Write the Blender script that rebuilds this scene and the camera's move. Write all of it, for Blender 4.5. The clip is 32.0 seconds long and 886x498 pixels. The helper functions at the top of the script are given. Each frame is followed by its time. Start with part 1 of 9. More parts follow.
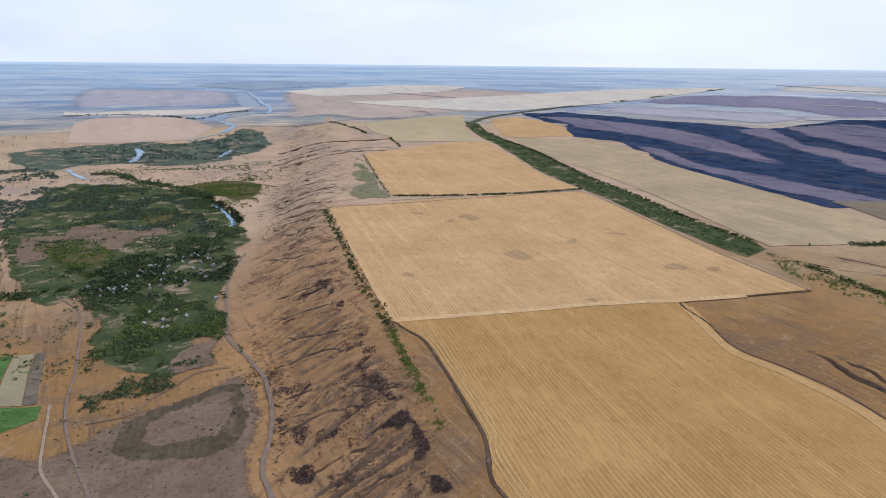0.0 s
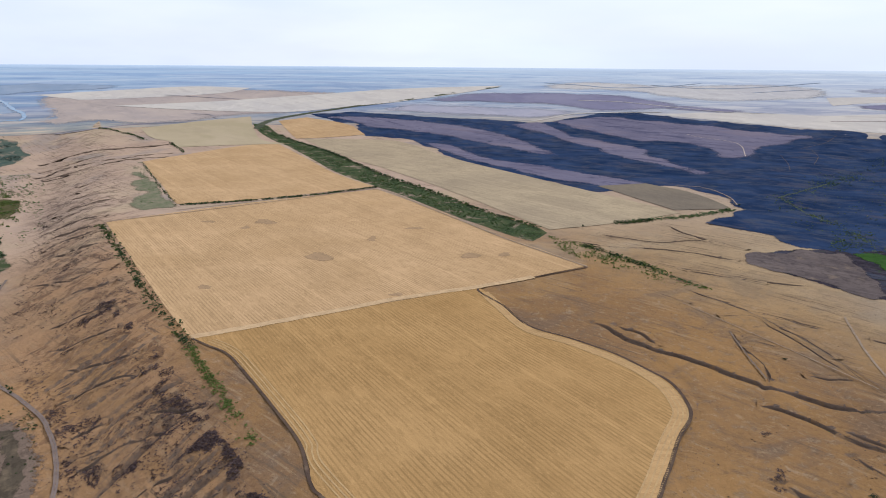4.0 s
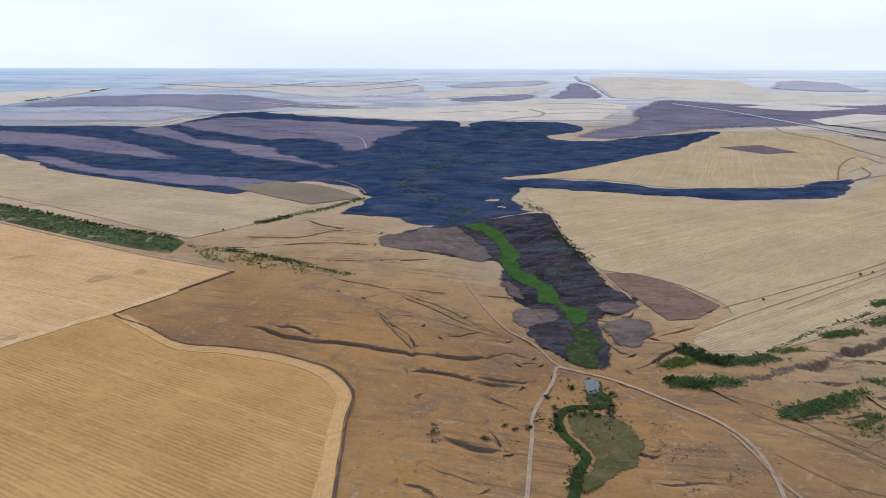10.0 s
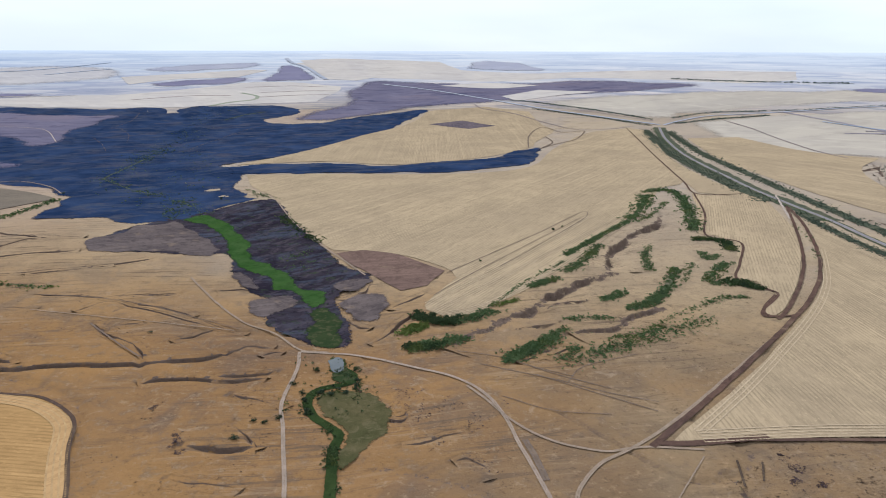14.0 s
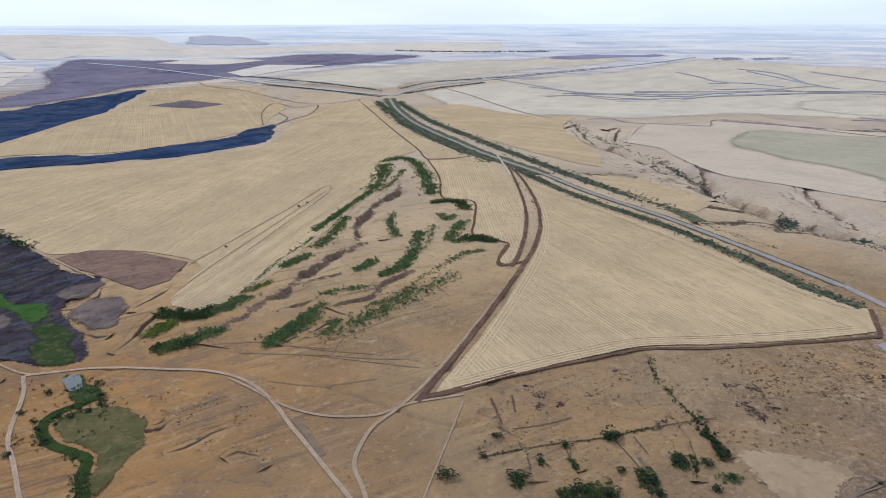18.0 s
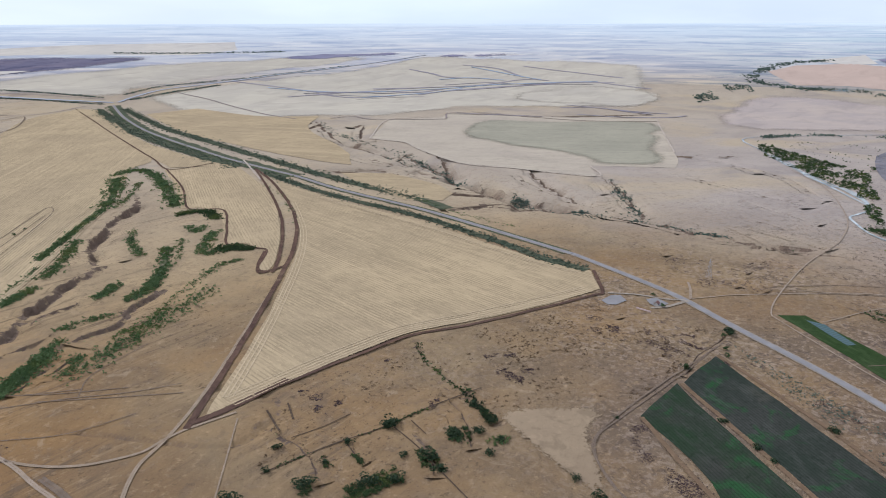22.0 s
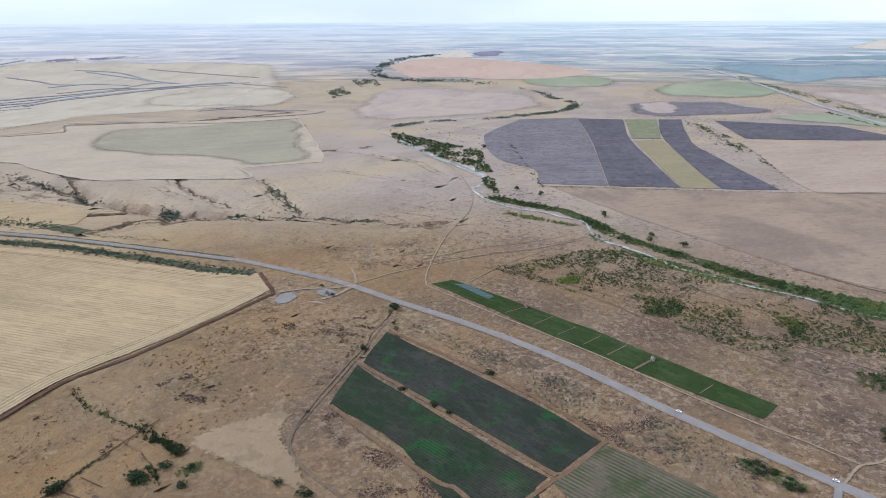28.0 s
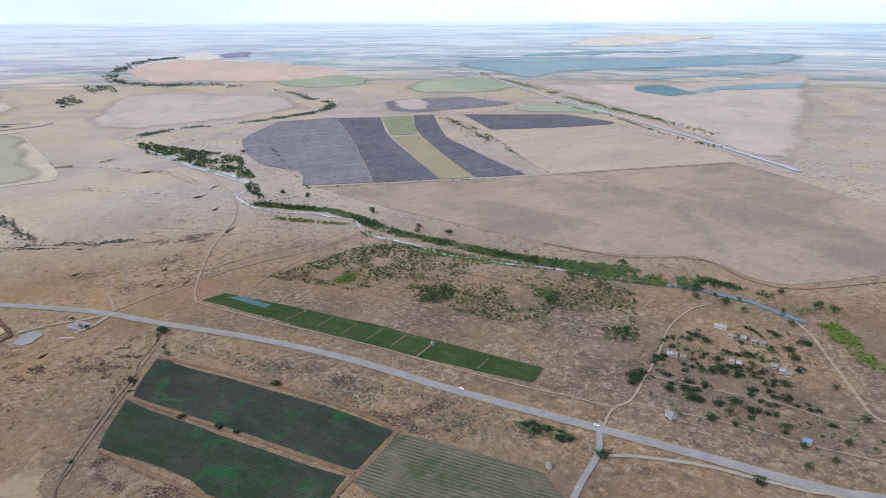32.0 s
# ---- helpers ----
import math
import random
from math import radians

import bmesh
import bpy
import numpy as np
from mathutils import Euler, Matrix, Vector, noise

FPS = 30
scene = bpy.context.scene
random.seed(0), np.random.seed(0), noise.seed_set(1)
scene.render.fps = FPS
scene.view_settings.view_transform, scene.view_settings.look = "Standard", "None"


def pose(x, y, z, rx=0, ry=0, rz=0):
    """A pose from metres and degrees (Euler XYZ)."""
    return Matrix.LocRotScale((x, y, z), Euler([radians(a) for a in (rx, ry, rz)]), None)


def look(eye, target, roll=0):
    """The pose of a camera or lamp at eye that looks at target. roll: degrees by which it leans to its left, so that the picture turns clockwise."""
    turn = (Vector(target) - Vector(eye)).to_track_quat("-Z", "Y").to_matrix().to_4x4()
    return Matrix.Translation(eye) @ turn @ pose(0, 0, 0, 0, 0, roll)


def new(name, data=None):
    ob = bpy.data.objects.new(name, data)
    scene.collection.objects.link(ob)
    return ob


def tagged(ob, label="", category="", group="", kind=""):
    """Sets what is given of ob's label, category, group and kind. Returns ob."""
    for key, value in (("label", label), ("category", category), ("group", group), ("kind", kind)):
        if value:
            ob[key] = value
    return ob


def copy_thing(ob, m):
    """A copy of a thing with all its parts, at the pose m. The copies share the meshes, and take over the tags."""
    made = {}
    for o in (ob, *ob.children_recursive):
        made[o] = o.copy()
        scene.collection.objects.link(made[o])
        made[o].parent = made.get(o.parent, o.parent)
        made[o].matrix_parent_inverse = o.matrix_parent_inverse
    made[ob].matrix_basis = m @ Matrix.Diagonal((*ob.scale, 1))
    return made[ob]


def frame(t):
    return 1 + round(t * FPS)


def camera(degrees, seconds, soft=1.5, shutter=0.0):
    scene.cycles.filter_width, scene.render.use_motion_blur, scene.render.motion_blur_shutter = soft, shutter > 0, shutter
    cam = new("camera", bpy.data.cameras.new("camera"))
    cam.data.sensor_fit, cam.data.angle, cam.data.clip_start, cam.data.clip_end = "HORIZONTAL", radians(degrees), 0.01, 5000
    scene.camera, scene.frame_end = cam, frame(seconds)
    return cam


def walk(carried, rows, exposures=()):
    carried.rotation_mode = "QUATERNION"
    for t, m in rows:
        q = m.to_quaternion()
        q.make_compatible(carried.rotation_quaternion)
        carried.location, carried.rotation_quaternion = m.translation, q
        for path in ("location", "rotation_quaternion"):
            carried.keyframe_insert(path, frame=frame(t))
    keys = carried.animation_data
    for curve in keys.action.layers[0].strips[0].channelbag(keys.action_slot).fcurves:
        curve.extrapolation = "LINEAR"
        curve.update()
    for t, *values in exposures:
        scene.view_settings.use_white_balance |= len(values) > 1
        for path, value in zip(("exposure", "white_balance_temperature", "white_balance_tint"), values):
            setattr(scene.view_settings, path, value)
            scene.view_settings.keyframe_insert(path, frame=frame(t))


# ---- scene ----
# ---- camera: it hangs in the air and turns; seconds, heading, pitch, roll ----
cam = camera(65.93, 32.0, soft=1.0)
TURN = [
    (0, 79.76, -15.22, 0.59), (1, 75.84, -15.16, 0.55), (2, 71.74, -15.15, 0.51), (3, 67.23, -15.08, 0.5),
    (3.5, 64.94, -15.08, 0.48), (5.5, 55.37, -15.02, 0.39), (6, 52.91, -15.0, 0.37), (7, 47.8, -14.98, 0.35),
    (8, 42.62, -14.97, 0.31), (9, 37.51, -14.97, 0.28), (10, 32.44, -14.97, 0.16), (11, 26.66, -14.97, 0.14),
    (12, 20.55, -14.97, 0.22), (12.5, 17.78, -15.3, 0.21), (13, 14.98, -15.65, 0.18), (14, 9.33, -16.33, 0.16),
    (14.5, 6.48, -16.77, 0.12), (16.5, -5.06, -18.32, 0.07), (17, -7.48, -18.36, 0.01), (18, -12.42, -18.39, -0.14),
    (19, -17.81, -18.41, -0.22), (20, -23.25, -18.43, -0.18), (21, -28.42, -18.44, -0.21), (22, -33.44, -18.46, -0.14),
    (23, -38.46, -18.47, -0.11), (24, -43.41, -18.53, -0.14), (25, -48.36, -18.53, -0.24), (25.5, -50.82, -18.56, -0.22),
    (27.5, -60.36, -18.59, -0.21), (28, -62.59, -18.59, -0.22), (29, -67.29, -18.6, -0.25), (30, -72.16, -18.6, -0.24),
    (31, -77.2, -18.62, -0.21), (32, -82.46, -18.63, -0.17),
]


def aim(yaw, pitch, roll):
    a, b = radians(yaw), radians(pitch)
    way = Vector((-math.sin(a) * math.cos(b), math.cos(a) * math.cos(b), math.sin(b)))
    eye = Vector((0, 0, 280))
    return look(eye, eye + way * 100, roll)


walk(cam, [(t, aim(y, p, r)) for t, y, p, r in TURN],
     ((0, 0.06, 5660, 14), (6, 0.06, 5640, 14), (11, 0.12, 5590, 13), (16, 0.2, 5530, 13), (20, 0.18, 5480, 13), (25, 0.09, 5440, 13), (28, 0.23, 5450, 12), (32, 0.34, 5400, 11)))

# ---- daylight through a thin bright overcast ----
SUN_HIGH, SUN_ROUND = radians(42), radians(330)
world = bpy.data.worlds.new("overcast_sky")
scene.world = world
world.use_nodes = True
tree = world.node_tree
tree.nodes.clear()
sky = tree.nodes.new("ShaderNodeTexSky")
sky.sky_type, sky.sun_disc = "NISHITA", False
sky.sun_elevation, sky.sun_rotation = SUN_HIGH, SUN_ROUND
sky.altitude, sky.air_density, sky.dust_density, sky.ozone_density = 200, 1.0, 3.0, 1.0
# thin cloud: white veils over the blue
place = tree.nodes.new("ShaderNodeTexCoord")
stretch = tree.nodes.new("ShaderNodeMapping")
stretch.inputs["Scale"].default_value = (2.0, 2.0, 9.0)
veil = tree.nodes.new("ShaderNodeTexNoise")
veil.inputs["Scale"].default_value, veil.inputs["Detail"].default_value = 1.6, 5.0
cover = tree.nodes.new("ShaderNodeMapRange")
cover.inputs["From Min"].default_value, cover.inputs["From Max"].default_value = 0.35, 0.7
cover.inputs["To Min"].default_value, cover.inputs["To Max"].default_value = 0.84, 0.985
blend = tree.nodes.new("ShaderNodeMix")
blend.data_type = "RGBA"
# brighter and greyer banks within the veil
banks = tree.nodes.new("ShaderNodeTexNoise")
banks.inputs["Scale"].default_value, banks.inputs["Detail"].default_value = 0.9, 4.0
lit = tree.nodes.new("ShaderNodeMapRange")
lit.inputs["From Min"].default_value, lit.inputs["From Max"].default_value = 0.38, 0.62
cloud = tree.nodes.new("ShaderNodeMix")
cloud.data_type = "RGBA"
cloud.inputs["A"].default_value, cloud.inputs["B"].default_value = (9.35, 9.85, 10.5, 1), (10.7, 10.85, 11.0, 1)
tree.links.new(stretch.outputs["Vector"], banks.inputs["Vector"])
tree.links.new(banks.outputs["Fac"], lit.inputs["Value"])
tree.links.new(lit.outputs["Result"], cloud.inputs["Factor"])
tree.links.new(cloud.outputs["Result"], blend.inputs["B"])
back = tree.nodes.new("ShaderNodeBackground")
back.inputs["Strength"].default_value = 0.088
sky_out = tree.nodes.new("ShaderNodeOutputWorld")
for a, b in ((place.outputs["Generated"], stretch.inputs["Vector"]), (stretch.outputs["Vector"], veil.inputs["Vector"]),
             (veil.outputs["Fac"], cover.inputs["Value"]), (cover.outputs["Result"], blend.inputs["Factor"]),
             (sky.outputs["Color"], blend.inputs["A"]), (blend.outputs["Result"], back.inputs["Color"]),
             (back.outputs["Background"], sky_out.inputs["Surface"])):
    tree.links.new(a, b)
sun = new("sun", bpy.data.lights.new("sun", "SUN"))
sun.data.energy, sun.data.angle, sun.data.color = 2.5, radians(8), (1.0, 0.95, 0.87)
sun.matrix_world = look((0, 0, 0), (-math.sin(SUN_ROUND) * math.cos(SUN_HIGH), -math.cos(SUN_ROUND) * math.cos(SUN_HIGH), -math.sin(SUN_HIGH)))
# ---- the lie of the land ----
EYE = 280.0
CREST_X, CREST_Y = [-2600, -2000, -1340, -1070, -860, -700, -560, -400], [60, 40, 5, 24, 47, 68, 79, 100]
TOE_X, TOE_Y = [-2600, -1500, -1015, -730, -530], [-175, -140, -140, -90, -57]
CREEK = [(-1590, 2700), (-852, 1313), (-596, 1073), (-380, 814), (-268, 715), (-221, 614), (-190, 548), (-165, 451), (-150, 330)]


def lattice(ix, iy, seed):
    n = (ix.astype(np.int64) * 374761393 + iy.astype(np.int64) * 668265263 + seed * 974634777) & 0x7FFFFFFF
    n = ((n ^ (n >> 13)) * 1274126177) & 0x7FFFFFFF
    return ((n ^ (n >> 16)) & 0xFFFF) / 65535.0


def rough(x, y, size, seed=0):
    """Smooth value noise, 0 to 1."""
    x, y = np.asarray(x, float) / size, np.asarray(y, float) / size
    ix, iy = np.floor(x), np.floor(y)
    u, v = x - ix, y - iy
    u, v = u * u * (3 - 2 * u), v * v * (3 - 2 * v)
    a, b = lattice(ix, iy, seed), lattice(ix + 1, iy, seed)
    c, d = lattice(ix, iy + 1, seed), lattice(ix + 1, iy + 1, seed)
    return (a * (1 - u) + b * u) * (1 - v) + (c * (1 - u) + d * u) * v


def ease(a, b, x):
    k = np.clip((np.asarray(x, float) - a) / (b - a), 0, 1)
    return k * k * (3 - 2 * k)


def bluff(x, y):
    """How far down the bluff a place lies: 0 on the plateau, 1 on the valley floor."""
    top, toe = np.interp(x, CREST_X, CREST_Y), np.interp(x, TOE_X, TOE_Y)
    return np.clip((top - y) / (top - toe), 0, 1)


def line_distance(x, y, line):
    best = np.full(np.shape(x), 1e9)
    for (ax, ay), (bx, by) in zip(line[:-1], line[1:]):
        dx, dy = bx - ax, by - ay
        k = np.clip(((x - ax) * dx + (y - ay) * dy) / (dx * dx + dy * dy), 0, 1)
        best = np.minimum(best, np.hypot(x - ax - k * dx, y - ay - k * dy))
    return best


def lie(x, y):
    """The height of the land without its gullies."""
    x, y = np.asarray(x, float), np.asarray(y, float)
    r = np.hypot(x, y)
    z = 5.0 * (rough(x, y, 420, 3) - 0.5) + 2.0 * (rough(x, y, 150, 4) - 0.5)
    u = bluff(x, y)
    z = z - 38 * ease(0, 1, u) * ease(-120, -420, x) * ease(3600, 2600, -x)
    z = z - 7 * np.exp(-(line_distance(x, y, CREEK) / 75) ** 2)
    far = np.clip((r - 2600) / 2350, 0, 1)
    # the rim lies a little below the eye, as the round earth has it
    return z * (1 - far) + (EYE - 16) * far ** 1.35

# ---- materials ----


class Nodes:
    """A small builder of node materials, in metres of the world."""

    def __init__(self, name, roughness=0.95, specular=0.0):
        self.mat = bpy.data.materials.new(name)
        self.mat.use_nodes = True
        self.tree = self.mat.node_tree
        self.shader = self.tree.nodes["Principled BSDF"]
        self.shader.inputs["Roughness"].default_value = roughness
        self.shader.inputs["Specular IOR Level"].default_value = specular
        self.where = self.tree.nodes.new("ShaderNodeTexCoord").outputs["Object"]

    def link(self, a, b):
        self.tree.links.new(a, b)

    def turned(self, degrees, across=1.0, along=1.0):
        m = self.tree.nodes.new("ShaderNodeMapping")
        r = self.tree.nodes.new("ShaderNodeMapping")
        r.inputs["Rotation"].default_value = (0, 0, -radians(degrees))
        m.inputs["Scale"].default_value = (along, across, across)
        self.link(self.where, r.inputs["Vector"])
        self.link(r.outputs["Vector"], m.inputs["Vector"])
        return m.outputs["Vector"]

    def noise(self, size, detail=4.0, vector=None, rough=0.55, distort=0.0):
        n = self.tree.nodes.new("ShaderNodeTexNoise")
        n.inputs["Scale"].default_value = 1.0 / size
        n.inputs["Detail"].default_value, n.inputs["Roughness"].default_value = detail, rough
        n.inputs["Distortion"].default_value = distort
        self.link(vector or self.where, n.inputs["Vector"])
        return n.outputs["Fac"]

    def bands(self, width, vector, distort=1.0):
        w = self.tree.nodes.new("ShaderNodeTexWave")
        w.bands_direction = "Y"
        w.inputs["Scale"].default_value = 2 * math.pi / 20 / width
        w.inputs["Distortion"].default_value, w.inputs["Detail"].default_value = distort, 2.0
        w.inputs["Detail Scale"].default_value = 0.4
        self.link(vector, w.inputs["Vector"])
        return w.outputs["Fac"]

    def span(self, value, a, b, lo=0.0, hi=1.0):
        m = self.tree.nodes.new("ShaderNodeMapRange")
        for k, v in (("From Min", a), ("From Max", b), ("To Min", lo), ("To Max", hi)):
            m.inputs[k].default_value = v
        self.link(value, m.inputs["Value"])
        return m.outputs["Result"]

    def mix(self, factor, a, b, mode="MIX"):
        m = self.tree.nodes.new("ShaderNodeMix")
        m.data_type, m.blend_type = "RGBA", mode
        for v, key in ((factor, "Factor"), (a, "A"), (b, "B")):
            s = m.inputs[key]
            if isinstance(v, (int, float)):
                s.default_value = v
            elif isinstance(v, tuple):
                s.default_value = (*v, 1)
            else:
                self.link(v, s)
        return m.outputs["Result"]

    def times(self, a, b):
        m = self.tree.nodes.new("ShaderNodeMath")
        m.operation = "MULTIPLY"
        for v, s in ((a, m.inputs[0]), (b, m.inputs[1])):
            if isinstance(v, (int, float)):
                s.default_value = v
            else:
                self.link(v, s)
        return m.outputs["Value"]

    def random(self):
        return self.tree.nodes.new("ShaderNodeObjectInfo").outputs["Random"]

    def island(self):
        return self.tree.nodes.new("ShaderNodeNewGeometry").outputs["Random Per Island"]

    def bump(self, value, depth, strength=0.6):
        b = self.tree.nodes.new("ShaderNodeBump")
        b.inputs["Strength"].default_value, b.inputs["Distance"].default_value = strength, depth
        self.link(value, b.inputs["Height"])
        self.link(b.outputs["Normal"], self.shader.inputs["Normal"])

    def worn_edge(self, size=4.0, reach=0.42):
        """Let the sheet thin out raggedly towards its border, into the ground below."""
        a = self.tree.nodes.new("ShaderNodeAttribute")
        a.attribute_name = "blend"
        add = self.tree.nodes.new("ShaderNodeMath")
        add.operation = "ADD"
        self.link(a.outputs["Fac"], add.inputs[0])
        self.link(self.span(self.noise(size * 0.5, 5, None, 0.78), 0.25, 0.75, -reach, reach), add.inputs[1])
        self.link(self.span(add.outputs["Value"], 0.47, 0.53), self.shader.inputs["Alpha"])

    def colour(self, c):
        if isinstance(c, tuple):
            self.shader.inputs["Base Color"].default_value = (*c, 1)
        else:
            self.link(c, self.shader.inputs["Base Color"])
        return self.mat


import functools

once = functools.lru_cache(maxsize=None)


STUBBLE = {"gold": ((0.37, 0.223, 0.088), (0.308, 0.181, 0.068)), "head": ((0.425, 0.262, 0.115), (0.365, 0.222, 0.093)), "amber": ((0.45, 0.292, 0.148), (0.385, 0.245, 0.118)), "hay": ((0.365, 0.282, 0.172), (0.298, 0.23, 0.146)), "sedge": ((0.292, 0.26, 0.187), (0.255, 0.229, 0.166)),
           "straw": ((0.372, 0.28, 0.163), (0.305, 0.23, 0.138)), "dun": ((0.178, 0.143, 0.100), (0.148, 0.120, 0.088)),
           "rose": ((0.285, 0.216, 0.154), (0.235, 0.178, 0.132)), "rosepale": ((0.34, 0.265, 0.20), (0.30, 0.23, 0.18)),
           "weedy": ((0.325, 0.212, 0.112), (0.285, 0.187, 0.102)), "dry": ((0.385, 0.32, 0.235), (0.338, 0.28, 0.212)), "lime": ((0.225, 0.20, 0.12), (0.26, 0.215, 0.135))}


@once
def stubble(kind, angle):
    n = Nodes("stubble_" + kind)
    a, b = STUBBLE[kind]
    plain = kind in ("head", "sedge", "rose", "rosepale", "dry", "olive", "grey", "dun", "weedy")
    along = n.turned(angle, 1.0, 0.02)
    c = n.mix(n.span(n.noise(170, 5, None, 0.6, 0.4), 0.36, 0.64), a, b)
    c = n.mix(n.times(n.span(n.noise(60, 5, n.turned(angle, 1.0, 0.4), 0.6), 0.48, 0.68), 0.45), c, tuple(v * 0.8 for v in b))
    c = n.mix(n.times(n.span(n.noise(8, 3, along), 0.5, 0.72), 0.2 if plain else 0.38), c, tuple(v * 0.74 for v in b))
    c = n.mix(n.times(n.span(n.noise(12, 2, along), 0.54, 0.72), 0.2 if plain else 0.42), c, tuple(min(1, v * 1.2) for v in a))
    if not plain:
        rows = n.bands(4.2, n.turned(angle), 1.2)
        c = n.mix(n.times(n.times(n.span(rows, 0.5, 1.0), n.span(n.noise(45, 3), 0.33, 0.6)), 0.55 if kind in ("straw", "pale") else 0.58), c, tuple(v * 0.58 for v in b))
    if kind == "rose":
        c = n.mix(n.times(n.span(n.noise(130, 7, n.turned(30, 1.0, 0.6), 0.7, 0.5), 0.48, 0.6), 0.6), c, (0.155, 0.116, 0.098))
    c = n.mix(n.times(n.span(n.noise(5, 6, n.turned(angle, 1.0, 0.25), 0.72), 0.5, 0.62), 0.4), c, tuple(v * 0.62 for v in b))
    c = n.mix(n.times(n.span(n.noise(3, 6, n.turned(angle, 1.0, 0.4), 0.72), 0.54, 0.66), 0.4), c, tuple(min(1, v * 1.25) for v in a))
    n.bump(n.noise(1.6, 5), 0.6, 0.8)
    n.worn_edge(5)
    return n.colour(c)


# slate and plum are lightened to paint in the haze over far ploughland
SOIL = {"russet": ((0.152, 0.098, 0.073), (0.12, 0.078, 0.060)), "mauve": ((0.122, 0.096, 0.096), (0.088, 0.071, 0.077)), "red": ((0.10, 0.06, 0.042), (0.075, 0.047, 0.036)), "ash": ((0.115, 0.09, 0.078), (0.072, 0.057, 0.054)),
        "dark": ((0.090, 0.060, 0.040), (0.068, 0.046, 0.035)), "slate": ((0.165, 0.148, 0.152), (0.135, 0.122, 0.129)),
        "plum": ((0.112, 0.103, 0.113), (0.089, 0.083, 0.094)), "dun": ((0.144, 0.115, 0.085), (0.108, 0.092, 0.070)),
        "mud": ((0.088, 0.068, 0.045), (0.064, 0.05, 0.035))}


@once
def soil(kind, angle):
    n = Nodes("soil_" + kind)
    a, b = SOIL[kind]
    c = n.mix(n.span(n.noise(90, 5), 0.35, 0.65), a, b)
    c = n.mix(n.times(n.span(n.noise(7, 3, n.turned(angle, 1, 0.03)), 0.45, 0.7), 0.4), c, tuple(v * 1.5 for v in a))
    c = n.mix(n.times(n.span(n.noise(24, 5), 0.58, 0.7), 0.35), c, (0.25, 0.18, 0.11))
    c = n.mix(n.times(n.span(n.noise(16, 7, None, 0.7, 0.6), 0.5, 0.6), 0.5), c, tuple(v * 0.6 for v in b))
    c = n.mix(n.times(n.span(n.noise(4, 6, None, 0.7), 0.52, 0.66), 0.45), c, tuple(v * 0.55 for v in b))
    n.bump(n.noise(1.5, 5), 0.4)
    n.worn_edge(5)
    return n.colour(c)


@once
def burnt_mat(kind="black"):
    n = Nodes("burnt_" + kind)
    # black is lifted and blued: distance haze painted over the burn
    dark, mid = ((0.013, 0.024, 0.054), (0.03, 0.047, 0.092)) if kind == "black" else ((0.018, 0.015, 0.021), (0.042, 0.034, 0.04))
    c = n.mix(n.span(n.noise(110, 6, None, 0.6, 0.6), 0.4, 0.65), dark, mid)
    c = n.mix(n.times(n.span(n.noise(40, 8, n.turned(35, 1.0, 0.45), 0.72, 0.8), 0.49, 0.63), 0.75), c, (0.054, 0.06, 0.078))
    c = n.mix(n.times(n.span(n.noise(60, 7, None, 0.7), 0.63, 0.72), 0.6), c, (0.06, 0.062, 0.035))
    c = n.mix(n.times(n.span(n.noise(85, 7, n.turned(25, 1.0, 0.5), 0.7, 1.0), 0.55, 0.64), 0.6), c, (0.066, 0.062, 0.076))
    if kind == "plum":
        c = n.mix(n.times(n.span(n.noise(16, 8, n.turned(60, 1.0, 0.4), 0.75, 0.7), 0.52, 0.6), 0.55), c, (0.078, 0.062, 0.066))
        c = n.mix(n.times(n.span(n.noise(13, 7, None, 0.72, 0.5), 0.56, 0.63), 0.7), c, (0.035, 0.05, 0.022))
        c = n.mix(n.times(n.span(n.noise(9, 7, None, 0.75, 0.5), 0.54, 0.6), 0.7), c, (0.014, 0.013, 0.016))
    n.bump(n.noise(12, 8, None, 0.65), 3.0, 0.9)
    n.worn_edge(9)
    return n.colour(c)


REED = {"corner": ((0.125, 0.13, 0.072), (0.19, 0.165, 0.105)), "flood": ((0.055, 0.078, 0.062), (0.085, 0.1, 0.072)), "green": ((0.026, 0.060, 0.014), (0.042, 0.078, 0.022)), "dull": ((0.034, 0.046, 0.018), (0.022, 0.036, 0.014)),
        "sage": ((0.058, 0.056, 0.023), (0.09, 0.075, 0.034)), "burn": ((0.055, 0.07, 0.045), (0.095, 0.105, 0.068)), "creek": ((0.018, 0.03, 0.01), (0.034, 0.05, 0.016)), "wood": ((0.036, 0.052, 0.024), (0.07, 0.078, 0.035)), "verge": ((0.06, 0.07, 0.045), (0.09, 0.088, 0.055))}


@once
def reed_mat(kind):
    n = Nodes("reeds_" + kind, 0.8)
    a, b = REED[kind]
    c = n.mix(n.span(n.noise(25, 5), 0.35, 0.65), a, b)
    c = n.mix(n.times(n.span(n.noise(6, 5), 0.5, 0.75), 0.5), c, tuple(v * 0.5 for v in a))
    if kind in ("wood", "flood"):
        c = n.mix(n.span(n.noise(38, 7, None, 0.65, 0.8), 0.54, 0.62), c, (0.215, 0.16, 0.112))
    if kind in ("dull", "sage"):
        c = n.mix(n.times(n.span(n.noise(9, 7, None, 0.7, 0.5), 0.52, 0.6), 0.28 if kind == "dull" else 0.5), c, (0.13, 0.105, 0.055))
    if kind == "green":
        c = n.mix(n.times(n.span(n.noise(18, 5, n.turned(50, 1, 0.4)), 0.5, 0.62), 0.6), c, (0.035, 0.075, 0.016))
    n.bump(n.noise(1.5, 4), 0.8)
    n.worn_edge(5)
    return n.colour(c)


